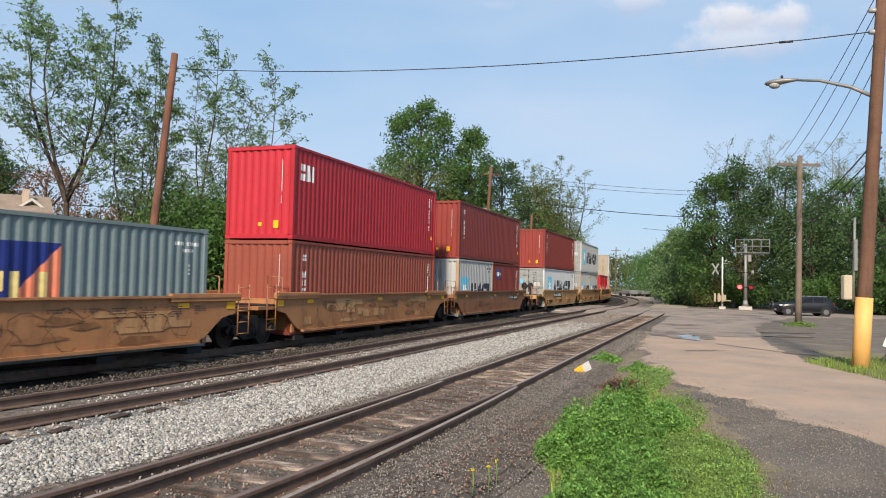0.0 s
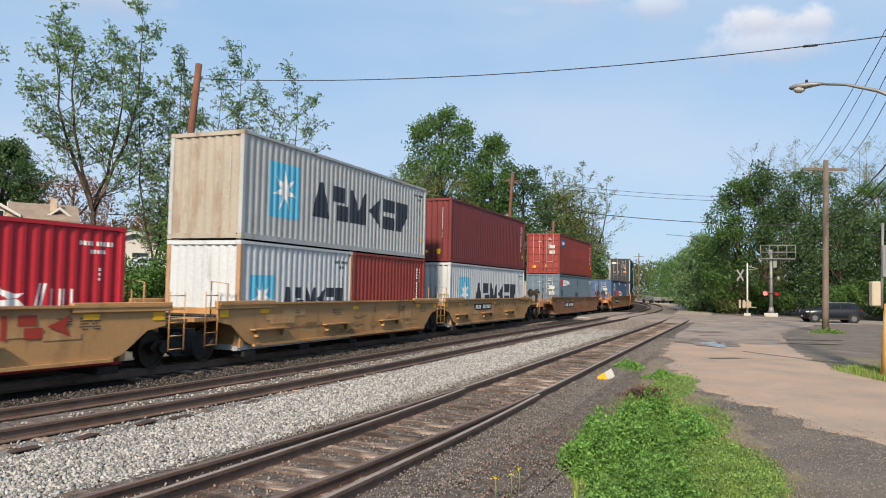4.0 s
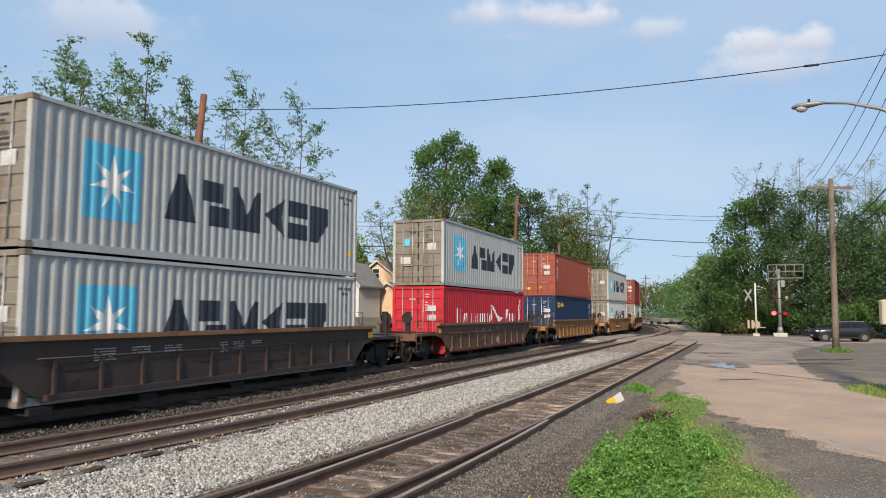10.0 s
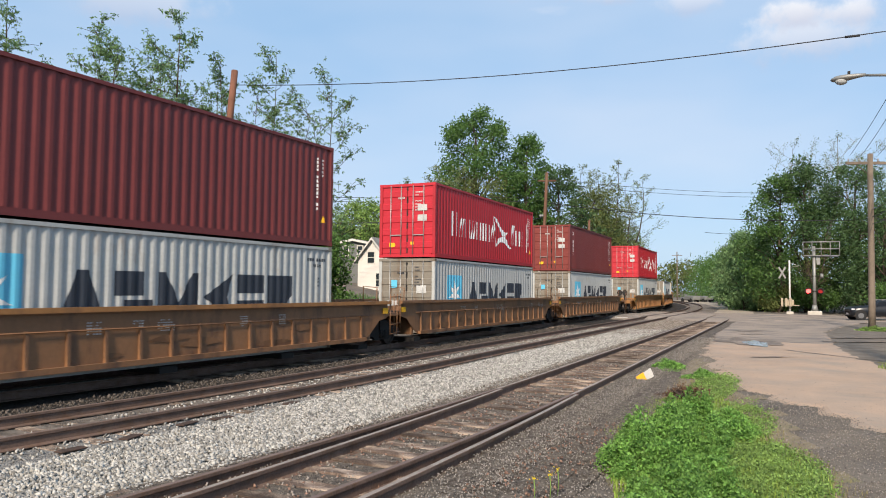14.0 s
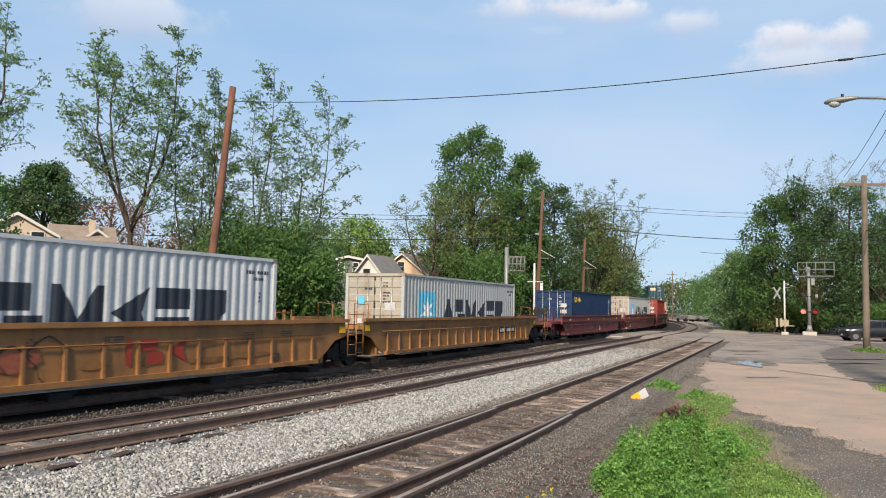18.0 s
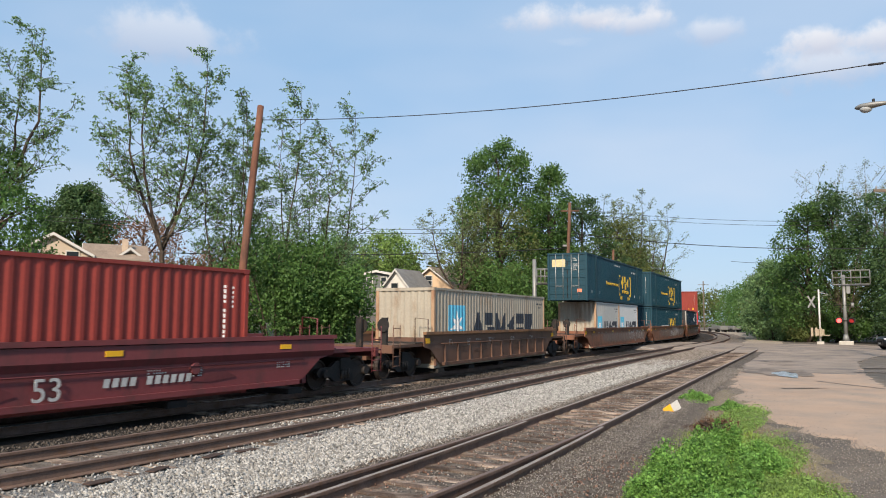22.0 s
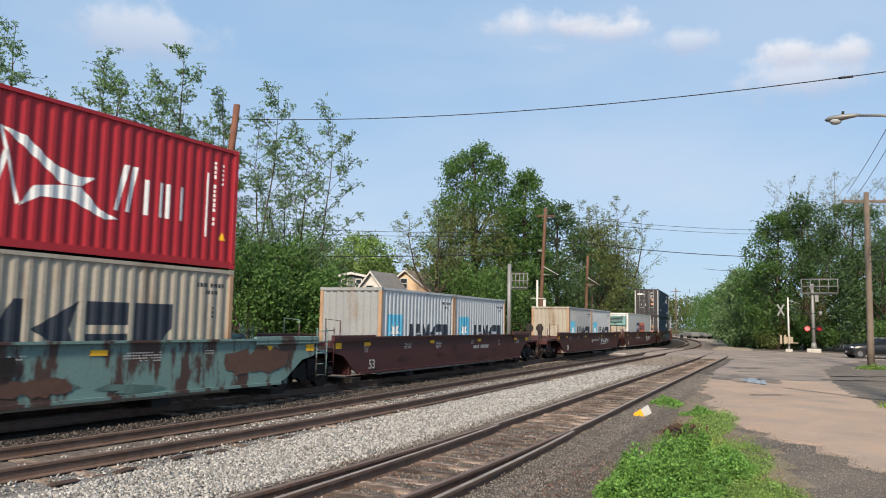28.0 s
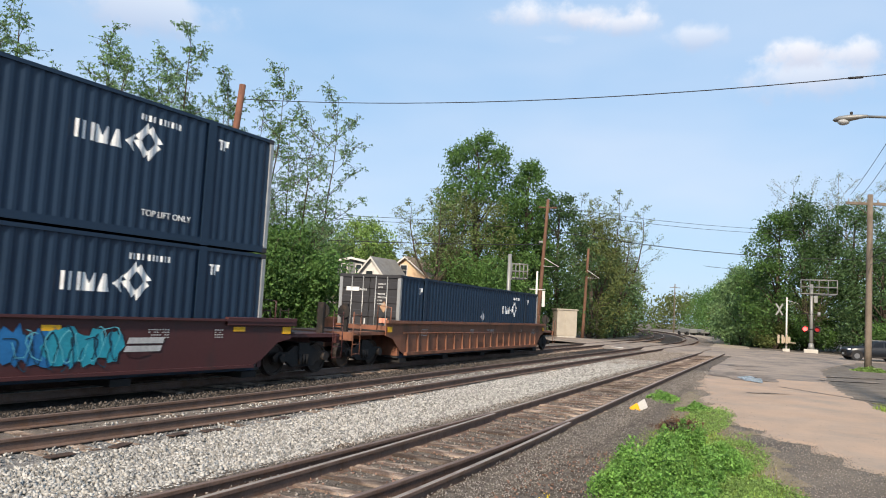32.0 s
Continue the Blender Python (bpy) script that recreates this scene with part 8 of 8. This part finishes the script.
def make_signals():
    a = math.degrees(math.atan2(28.9, 71.5))
    t = thing("crossing_signal", "grey crossing signal mast with red lamps and railed platform", "signal", pose(28.9, 71.5, -0.1, 0, 0, -a))
    part("mast", tube(bmesh.new(), [(0, 0, 0.3), (0, 0, 6.3)], [0.17, 0.13], 12), ALU, t)
    part("base", boxes((-0.6, 0.6, -0.4, 0.4, -0.1, 0.32), bevel=0.05), shader("concrete", (0.42, 0.39, 0.34), 0.9, 0, 0.2, 2, 30, 0.3), t)
    part("mast_foot", tube(bmesh.new(), [(0, 0, 0.3), (0, 0, 0.9)], [0.32, 0.18], 10), ALU, t)
    cage(t, -0.9, 2.1, 5.4, 6.7)
    part("cantilever_beam", boxes((-0.5, 2.0, -0.12, 0.12, 5.3, 5.46)), ALU, t)
    lamp_pair(t, 2.15, -0.2, True)
    part("bell", tube(bmesh.new(), [(0.5, -0.1, 3.55), (0.75, -0.1, 3.55)], 0.22, 12), ALU, t)
    part("upper_lamp_bar", tube(bmesh.new(), [(-0.9, -0.1, 3.55), (0.7, -0.1, 3.55)], 0.05, 6), BLACK_STEEL, t)
    part("side_bracket", boxes((0.2, 0.5, -0.1, 0.1, 4.6, 5.3)), ALU, t)
    t = thing("crossbuck", "white crossbuck post with gate mechanism", "railway sign", pose(26.8, 71.8, -0.1, 0, 0, -a))
    part("post", tube(bmesh.new(), [(0, 0, 0.1), (0, 0, 5.0)], [0.09, 0.07], 10), WHITE_PAINT, t)
    part("base", boxes((-0.3, 0.3, -0.3, 0.3, -0.1, 0.25), bevel=0.03), MATS["concrete"], t)
    for s in (-1, 1):
        bm = boxes((-0.6, 0.6, -0.02, 0.02, -0.075, 0.075))
        bmesh.ops.rotate(bm, cent=(0, 0, 0), matrix=Matrix.Rotation(radians(s * 62), 3, "Y"), verts=bm.verts)
        part("crossbuck_blade", moved(bm, -0.62, -0.1 - 0.03 * s, 3.85), ALU, t)
    part("top_arm", tube(bmesh.new(), [(0, 0, 4.75), (0.95, 0, 4.45), (0, 0, 4.35)], 0.035, 6), WHITE_PAINT, t)
    part("gate_mechanism", boxes((-0.45, 0.35, -0.3, 0.3, 0.75, 1.35), bevel=0.06), GATE_PAINT, t, "cream gate motor housing")
    for k in range(3):
        part("counterweight", boxes((-0.75 + 0.35 * k, -0.55 + 0.35 * k, -0.45, -0.3, 0.7, 1.5), bevel=0.03), GATE_PAINT, t)
    part("gate_arm", boxes((0.3, 0.8, -0.35, -0.28, 0.78, 0.86)), GATE_PAINT, t, "stub of the gate arm")
    # the same on the far side of the tracks
    t = thing("crossing_signal", "grey signal mast with railed platform beyond the tracks", "signal", pose(0.85, 62.3, -0.15))
    part("mast", tube(bmesh.new(), [(0, 0, 0), (0, 0, 7.1)], [0.19, 0.16], 12), ALU, t)
    cage(t, 0.2, 1.5, 5.1, 6.3)
    part("crossbeam", boxes((0, 1.4, -0.1, 0.1, 5.0, 5.12)), ALU, t)
    t = thing("gate_post", "white crossing gate post beyond the tracks", "railway sign", pose(3.35, 66.0, -0.15))
    part("post", tube(bmesh.new(), [(0, 0, 0), (0, 0, 6.0)], [0.10, 0.09], 10), WHITE_PAINT, t)
    part("cross_bar", tube(bmesh.new(), [(-0.6, 0, 4.4), (0.75, 0, 4.4)], 0.04, 6), WHITE_PAINT, t)
    part("side_sign", boxes((0.5, 0.75, -0.03, 0.03, 2.9, 4.3)), WHITE_PAINT, t)
    # signal cabinet
    t = thing("signal_cabinet", "tan metal railway equipment cabinet by the crossing", "cabinet", pose(7.0, 78.6, -0.05, 0, 0, 12))
    part("body", boxes((-1.05, 1.05, -0.9, 0.9, 0.12, 2.75), bevel=0.02), shader("cabinet_metal", (0.36, 0.32, 0.26), 0.55, 0.1, 0.15, 1.5, 30, 0.05, (0.2, 0.16, 0.12), (0.6, 0.75), 1.2, 2.0), t)
    part("roof", boxes((-1.15, 1.15, -1.0, 1.0, 2.75, 2.87)), MATS["cabinet_metal"], t)
    part("door", boxes((-0.2, 0.75, -0.93, -0.902, 0.25, 2.45)), MATS["cabinet_metal"], t)
    part("plinth", boxes((-1.0, 1.0, -0.85, 0.85, -0.1, 0.12)), MATS["concrete"], t)


make_signals()

# ---- houses beyond the tracks ----
SIDING_BEIGE = shader("beige_siding", (0.44, 0.36, 0.27), 0.8, 0, 0.08, 0.8, 30, 0.1)
SIDING_BONE = shader("bone_siding", (0.46, 0.43, 0.38), 0.8, 0, 0.1, 0.8, 30, 0.1)
SIDING_WHITE = shader("white_siding", (0.56, 0.53, 0.49), 0.8, 0, 0.07, 0.8, 30, 0.1)
SIDING_GREY = shader("grey_siding", (0.13, 0.135, 0.13), 0.8, 0, 0.1, 0.8, 30, 0.1)
SIDING_TAN = shader("tan_siding", (0.55, 0.39, 0.25), 0.8, 0, 0.08, 0.8, 30, 0.1)
SHINGLE = shader("roof_shingles", (0.24, 0.185, 0.14), 0.95, 0, 0.3, 1.2, 12, 0.5)
TRIM = shader("white_trim", (0.50, 0.48, 0.44), 0.6, 0, 0.06, 1, 20, 0)
PANE = glass("pane")


def house(x, y, z, turn, w, d, eave, ridge, wall, label, windows, porch=False, chimney=False, cover=None):
    """A gabled house; its gable faces local -y, its ridge runs along y."""
    t = thing("house", label, "house", pose(x, y, z, 0, 0, turn), "houses beyond the tracks")
    bm = bmesh.new()
    prism(bm, [(-w / 2, -1.5), (w / 2, -1.5), (w / 2, eave), (0, ridge - 0.12), (-w / 2, eave)], 1, 0, d)
    part("wall", bm, wall, t)
    for k in range(int(eave / 0.42)):
        part("siding_board", boxes((-w / 2 - 0.012, w / 2 + 0.012, -0.02, -0.004, k * 0.42, k * 0.42 + 0.40)), wall, t)
    for s in (-1, 1):
        n = Vector((ridge - eave, w / 2)).normalized()
        o = 0.35
        ex, ez = s * (w / 2 + o), eave - o * (ridge - eave) / (w / 2)
        bm = bmesh.new()
        prism(bm, [(0, ridge), (ex, ez), (ex, ez - 0.16), (0, ridge - 0.16)], 1, -0.35, d + 0.35)
        part("roof", bm, cover or SHINGLE, t)
        bm = bmesh.new()
        prism(bm, [(0, ridge - 0.02), (ex, ez - 0.02), (ex, ez - 0.24), (0, ridge - 0.24)], 1, -0.40, -0.352)
        part("bargeboard", bm, TRIM, t)
    for wx, wz, ww, wh in windows:
        f = part("window", boxes((wx - ww / 2 - 0.08, wx + ww / 2 + 0.08, -0.07, -0.022, wz - wh / 2 - 0.08, wz + wh / 2 + 0.08)), TRIM, t)
        for k in (-1, 1):
            part("pane", boxes((wx - ww / 2, wx + ww / 2, -0.085, -0.072, wz + (0.03 if k > 0 else -wh / 2), wz + (wh / 2 if k > 0 else -0.03))), PANE, f)
    if porch:
        part("porch_roof", boxes((-w / 2 + 0.2, w / 2 - 0.2, -2.2, -0.03, 2.55, 2.75)), SHINGLE, t)
        part("porch_deck", boxes((-w / 2 + 0.2, w / 2 - 0.2, -2.1, -0.03, 0.1, 0.35)), SIDING_GREY, t)
        for k in range(5):
            px = -w / 2 + 0.4 + (w - 0.8) * k / 4
            part("porch_post", boxes((px - 0.09, px + 0.09, -2.05, -1.87, 0.35, 2.55)), TRIM, t)
        part("porch_rail", boxes((-w / 2 + 0.4, w / 2 - 0.4, -2.0, -1.92, 1.1, 1.2)), TRIM, t)
    if chimney:
        part("chimney", boxes((0.9, 1.35, d * 0.6, d * 0.6 + 0.45, eave, ridge + 0.35)), shader("chimney_stone", (0.46, 0.36, 0.27), 0.9, 0, 0.2, 3, 30, 0.3), t)
    return t


def make_houses():
    grey_roof = shader("grey_shingles", (0.20, 0.195, 0.19), 0.95, 0, 0.3, 1.2, 12, 0.5)
    house(-34.5, 51.4, 3.2, 28, 4.9, 9.0, 3.6, 5.0, SIDING_BEIGE, "beige two-storey house with porch and gable", [(-1.3, 3.0, 0.8, 1.2), (1.3, 3.0, 0.8, 1.2), (-1.4, 1.4, 0.9, 1.3), (1.4, 1.4, 0.9, 1.3)], True, False)
    house(-33.8, 54.6, 3.2, -58, 5.0, 4.0, 3.3, 4.5, SIDING_BONE, "pale house wing with brown roof", [(-1.4, 2.9, 0.8, 1.1), (0.6, 2.9, 0.8, 1.1), (-1.2, 1.2, 1.0, 1.3), (1.0, 1.2, 0.8, 1.3)], False, True)
    house(-30.4, 54.8, 3.2, 32, 2.3, 6.0, 3.3, 4.2, SIDING_BONE, "narrow pale gabled house wing", [(0.0, 2.6, 0.7, 1.1), (0.0, 1.0, 1.3, 1.3)])
    house(-27.2, 60.5, 2.7, 32, 8.0, 6.0, 2.2, 3.4, SIDING_WHITE, "long white low house behind parked cars", [(-2.5, 1.2, 1.2, 0.8), (0.5, 1.2, 1.2, 0.8), (3.0, 1.2, 1.0, 0.8)])
    house(-11.9, 69.3, 1.7, -22, 3.3, 4.0, 3.1, 5.0, SIDING_WHITE, "white gabled house with grey roof", [(-0.2, 3.1, 0.7, 1.0), (0.8, 1.0, 0.8, 1.2)], False, False, grey_roof)
    house(-14.5, 73.0, 2.0, -10, 3.0, 6.0, 4.5, 4.8, SIDING_GREY, "grey flat-gabled house beside the white one", [(0.7, 3.6, 0.5, 0.9), (-0.8, 3.6, 0.5, 0.9)], False, False, grey_roof)
    house(-9.8, 78.0, 1.9, -14, 5.6, 8.0, 3.4, 5.6, SIDING_TAN, "tan gabled house with dark window", [(-0.2, 4.1, 0.7, 1.0)])
    house(-8.2, 73.0, 1.6, -6, 3.4, 4.0, 2.2, 3.4, SIDING_TAN, "low tan garage in front of the houses", [])


make_houses()

# ---- cars ----
TYRE = shader("tyre", (0.015, 0.015, 0.016), 0.85, 0, 0.2, 4, 40, 0.1)


def car(x, y, z, turn, colour, label, tall=1.68, length=4.6, group="parked cars"):
    """A small sport-utility car, its nose towards -x."""
    body = shader("car_" + colour[0], colour[1], 0.3, 0.1, 0.06, 1, 20, 0, spec=0.4)
    t = thing("car", label, "car", pose(x, y, z, 0, 0, turn), group)
    h, k = length / 2, (tall - 1.05) / 0.63
    # cross-sections from nose to tail: x, half width, sill, shoulder, roof, half width of the roof
    rows = ((-h, 0.62, 0.42, 0.68, 0.78, 0.55), (-h + 0.06, 0.76, 0.34, 0.80, 0.90, 0.64), (-h + 0.3, 0.86, 0.28, 0.90, 1.00, 0.70), (-h + 0.75, 0.90, 0.27, 0.96, 1.06, 0.72), (-0.95, 0.91, 0.27, 0.98, 1.07, 0.74),
            (-0.55, 0.91, 0.27, 1.00, 1.07 + 0.25 * k, 0.78), (-0.1, 0.91, 0.27, 1.01, 1.07 + 0.52 * k, 0.76), (0.35, 0.91, 0.27, 1.02, 1.07 + 0.61 * k, 0.755), (0.9, 0.91, 0.27, 1.03, 1.07 + 0.62 * k, 0.755), (1.45, 0.91, 0.27, 1.05, 1.07 + 0.58 * k, 0.745),
            (h - 0.4, 0.90, 0.28, 1.06, 1.07 + 0.47 * k, 0.72), (h - 0.15, 0.87, 0.32, 1.05, 1.07 + 0.28 * k, 0.70), (h - 0.02, 0.80, 0.40, 0.98, 1.08, 0.62), (h, 0.70, 0.48, 0.80, 0.92, 0.58))
    bm = bmesh.new()
    rings = []
    for px, w, z0, z1, z2, wt in rows:
        half = [(0, z0), (w * 0.85, z0), (w * 0.97, z0 + 0.1), (w, (z0 + z1) / 2), (w * 0.985, z1 - 0.06), (w * 0.93, z1), (wt + (w * 0.93 - wt) * 0.15, z1 + (z2 - z1) * 0.86), (wt * 0.9, z2 - 0.012), (0, z2)]
        rings.append([bm.verts.new((px, -a, b)) for a, b in half] + [bm.verts.new((px, a, b)) for a, b in half[-2:0:-1]])
    for p, q in zip(rings, rings[1:]):
        for i in range(16):
            bm.faces.new((p[i], q[i], q[(i + 1) % 16], p[(i + 1) % 16])).smooth = True
    bm.faces.new(rings[0][::-1]), bm.faces.new(rings[-1])
    bmesh.ops.recalc_face_normals(bm, faces=bm.faces)
    part("body", bm, body, t)

    def side(px):
        for r0, r1 in zip(rows, rows[1:]):
            if r0[0] <= px <= r1[0]:
                f = (px - r0[0]) / (r1[0] - r0[0])
                return [a + (b - a) * f for a, b in zip(r0, r1)]
        return rows[-1]

    def on_glass(px, s, u):
        _, w, z0, z1, z2, wt = side(px)
        a = w * 0.93 + (wt + (w * 0.93 - wt) * 0.15 - w * 0.93) * u
        return (px, s * (a + 0.006), z1 + (z2 - z1) * 0.86 * u)
    for s in (-1, 1):
        for p0, p1, c0, c1 in ((-0.42, 0.40, 0.30, 0.0), (0.48, 1.22, 0.02, 0.02), (1.30, 1.86, 0.02, 0.20)):
            bm = bmesh.new()
            bm.faces.new([bm.verts.new(q) for q in (on_glass(p0, s, 0.08), on_glass(p1, s, 0.08), on_glass(p1 - c1, s, 0.86), on_glass(p0 + c0, s, 0.86))])
            part("side_window", bm, CAR_GLASS, t)
        for q in (-1.42, 1.36):
            part("wheel_arch", tube(bmesh.new(), [(q, s * 0.80, 0.36), (q, s * 0.914, 0.36)], 0.40, 20), BLACK_STEEL, t)
            wh = part("wheel", tube(bmesh.new(), [(q, s * 0.72, 0.34), (q, s * 0.93, 0.34)], 0.34, 20), TYRE, t)
            part("rim", tube(bmesh.new(), [(q, s * 0.90, 0.34), (q, s * 0.94, 0.34)], 0.20, 10), shader("wheel_rim", (0.16, 0.16, 0.165), 0.4, 0.5, 0.1, 3, 20, 0), wh)
        part("headlight", boxes((-h + 0.03, -h + 0.34, s * 0.68 - 0.14, s * 0.68 + 0.14, 0.74, 0.86), bevel=0.03), shader("headlight", (0.55, 0.55, 0.57), 0.15, 0, 0.05, 1, 10, 0), t)
        part("tail_light", boxes((h - 0.20, h - 0.01, s * 0.70 - 0.12, s * 0.70 + 0.12, 0.86, 1.02), bevel=0.02), RED_DIM, t)
        part("door_mirror", boxes((-0.55, -0.38, s * 0.98 - 0.10, s * 0.98 + 0.08, 1.03, 1.16), bevel=0.03), body, t)
        part("roof_rail", boxes((0.1, 1.55, s * 0.60 - 0.02, s * 0.60 + 0.02, tall - 0.03, tall + 0.03)), shader("rail_grey", (0.2, 0.2, 0.2), 0.4, 0.5, 0.1, 3, 20, 0), t)
    bm = bmesh.new()
    bm.faces.new([bm.verts.new(q) for q in ((-0.93, -0.66, 1.085), (-0.12, -0.56, 1.07 + 0.52 * k), (-0.12, 0.56, 1.07 + 0.52 * k), (-0.93, 0.66, 1.085))])
    part("windscreen", bm, CAR_GLASS, t)
    part("grille", boxes((-h - 0.02, -h + 0.05, -0.5, 0.5, 0.44, 0.66)), BLACK_STEEL, t)
    part("number_plate_bar", boxes((-h - 0.03, -h - 0.015, -0.22, 0.22, 0.40, 0.52)), WHITE_PAINT, t)
    part("lower_trim", boxes((-h + 0.15, h - 0.15, -0.925, 0.925, 0.24, 0.36), bevel=0.02), BLACK_STEEL, t)
    return t


CAR_GLASS = shader("car_glass", (0.012, 0.014, 0.017), 0.05, 0, 0.05, 1, 3, 0, spec=0.2)
car(28.1, 58.4, -0.085, -6, ("charcoal", (0.011, 0.013, 0.017)), "dark grey sport-utility car waiting at the crossing road", 1.52, 4.1)
car(-26.4, 52.0, 2.27, 30, ("slate", (0.03, 0.045, 0.06)), "dark blue-green sedan parked by the houses", 1.45, 4.5)
car(-23.6, 53.6, 2.27, 30, ("silver", (0.38, 0.42, 0.46)), "silver car parked by the houses", 1.5, 4.4)

# ---- far clutter along the bend and small things ----
def make_clutter():
    r = random.Random(12)
    for k, (x, y, w, h, shade) in enumerate(((37.2, 150.0, 1.7, 1.3, ALU), (40.6, 154.0, 1.7, 1.25, ALU), (43.9, 158.5, 1.6, 1.2, WHITE_PAINT))):
        t = thing("work_vehicle", "pale maintenance vehicle beside the distant track", "vehicle", pose(x, y, -0.25, 0, 0, 20), "distant work vehicles")
        part("body", boxes((-w / 2, w / 2, -2.0, 1.0, 0.5, h), bevel=0.1), shade, t)
        part("cab", boxes((-w / 2 + 0.1, w / 2 - 0.1, 1.0, 2.4, 0.5, h * 0.8), bevel=0.1), shade, t)
        for sx in (-1, 1):
            for yy in (-1.2, 1.6):
                part("wheel", tube(bmesh.new(), [(sx * (w / 2 - 0.2), yy, 0.4), (sx * w / 2, yy, 0.4)], 0.4, 12), TYRE, t)
    t = thing("shed", "low brown shed beside the distant track", "shed", pose(47.5, 152.0, -0.25, 0, 0, 20))
    part("wall", boxes((-2.2, 2.2, -1.6, 1.6, 0, 2.3)), shader("shed_boards", (0.32, 0.23, 0.16), 0.9), t)
    part("roof", boxes((-2.6, 2.6, -2.0, 2.0, 2.3, 2.5)), SHINGLE, t)
    # orange and white scrap of a sign lying by the siding
    t = thing("broken_marker", "orange and white broken plastic marker on the gravel", "marker", pose(3.42, 17.9, -0.2, 0, -28, 24))
    part("orange_panel", boxes((-0.20, 0.02, -0.012, 0.012, 0.0, 0.26)), shader("marker_orange", (0.9, 0.42, 0.02), 0.5, 0, 0.1, 3, 20, 0), t)
    part("white_panel", boxes((0.022, 0.24, -0.012, 0.012, 0.04, 0.25)), WHITE_PAINT, t)
    # rotten sleeper pieces and branches by the siding
    for k, (x, y, a, l) in enumerate(((2.5, 15.9, 10, 1.5), (3.3, 16.1, 70, 0.5), (3.6, 15.7, 25, 0.7), (1.5, 14.3, -20, 0.4), (1.9, 14.9, 40, 0.5))):
        b = boxes((-l / 2, l / 2, -0.05, 0.05, 0, 0.05), bevel=0.015)
        solo("rotten_board", b, TIE_WOOD, "splintered piece of old tie beside the rail", "board", "", "old boards", pose(x, y, -0.24, 3, 2, a))
    shrub(3.75, 15.5, 0.8, 0.26, "heap of dead brown twigs", 40, leafy("dead", (0.13, 0.075, 0.045), 0.4, 0.1), 1400, 0.05, -0.24, "twig_heap")
    # scraps on the ballast
    solo("pipe_scrap", tube(bmesh.new(), [(-0.11, 0.03, 0.03), (-0.06, -0.03, 0.03), (0.02, -0.04, 0.03), (0.10, 0.0, 0.04), (0.12, 0.05, 0.04)], 0.014, 7), WHITE_PAINT, "pale bent scrap of pipe on the stones", "scrap", m=pose(-2.97, 8.06, -0.18))
    for k, (s, o, a) in enumerate(((14.2, 5.25, 12), (14.8, 5.35, -8), (13.1, 5.4, 20), (16.5, 5.3, 5), (12.2, 5.45, 3))):
        solo("loose_plate", boxes((-0.19, 0.19, -0.075, 0.075, 0, 0.022), bevel=0.008), PLATE, "rusty loose tie plate on the stones", "plate", "", "loose plates", on_line(s, o, -0.175, a))
    # yellow flowers in the gravel
    for k, (x, y) in enumerate(((0.52, 7.9), (0.35, 7.75), (0.62, 8.15))):
        t = thing("wild_flower", "small yellow wild flower in the gravel", "flower", pose(x, y, -0.24), "wild flowers")
        part("stem", tube(bmesh.new(), [(0, 0, 0), (0.01, 0, 0.15), (0.0, 0.01, 0.27)], 0.006, 5), GREEN_LIME, t)
        v, f = leaves([(0, 0, 0.27)], np.random.default_rng(k), 16, (0.016,) * 3, 0.02)
        part("blossom", quick_mesh("blossom", v, f, leafy("yellow", (0.75, 0.55, 0.02), 0.2, 0.2)), None, t)
    # leaning little sign on the verge
    t = thing("small_sign", "small pale leaning sign on the verge", "sign", pose(12.75, 21.8, -0.2, 0, 20, -15))
    part("post", tube(bmesh.new(), [(0, 0, 0), (0, 0, 0.9)], 0.02, 6), ALU, t)
    part("board", boxes((-0.16, 0.16, -0.012, 0.012, 0.55, 1.0)), shader("pale_green_board", (0.62, 0.72, 0.62), 0.6), t)
    # a pale length of wood on the ballast beyond the crossing
    solo("white_board", boxes((-0.5, 0.5, -0.09, 0.09, 0, 0.05), bevel=0.02), WHITE_PAINT, "white board lying at the crossing", "board", m=on_line(60.5, 2.4, -0.07, 70))


make_clutter()

motions()
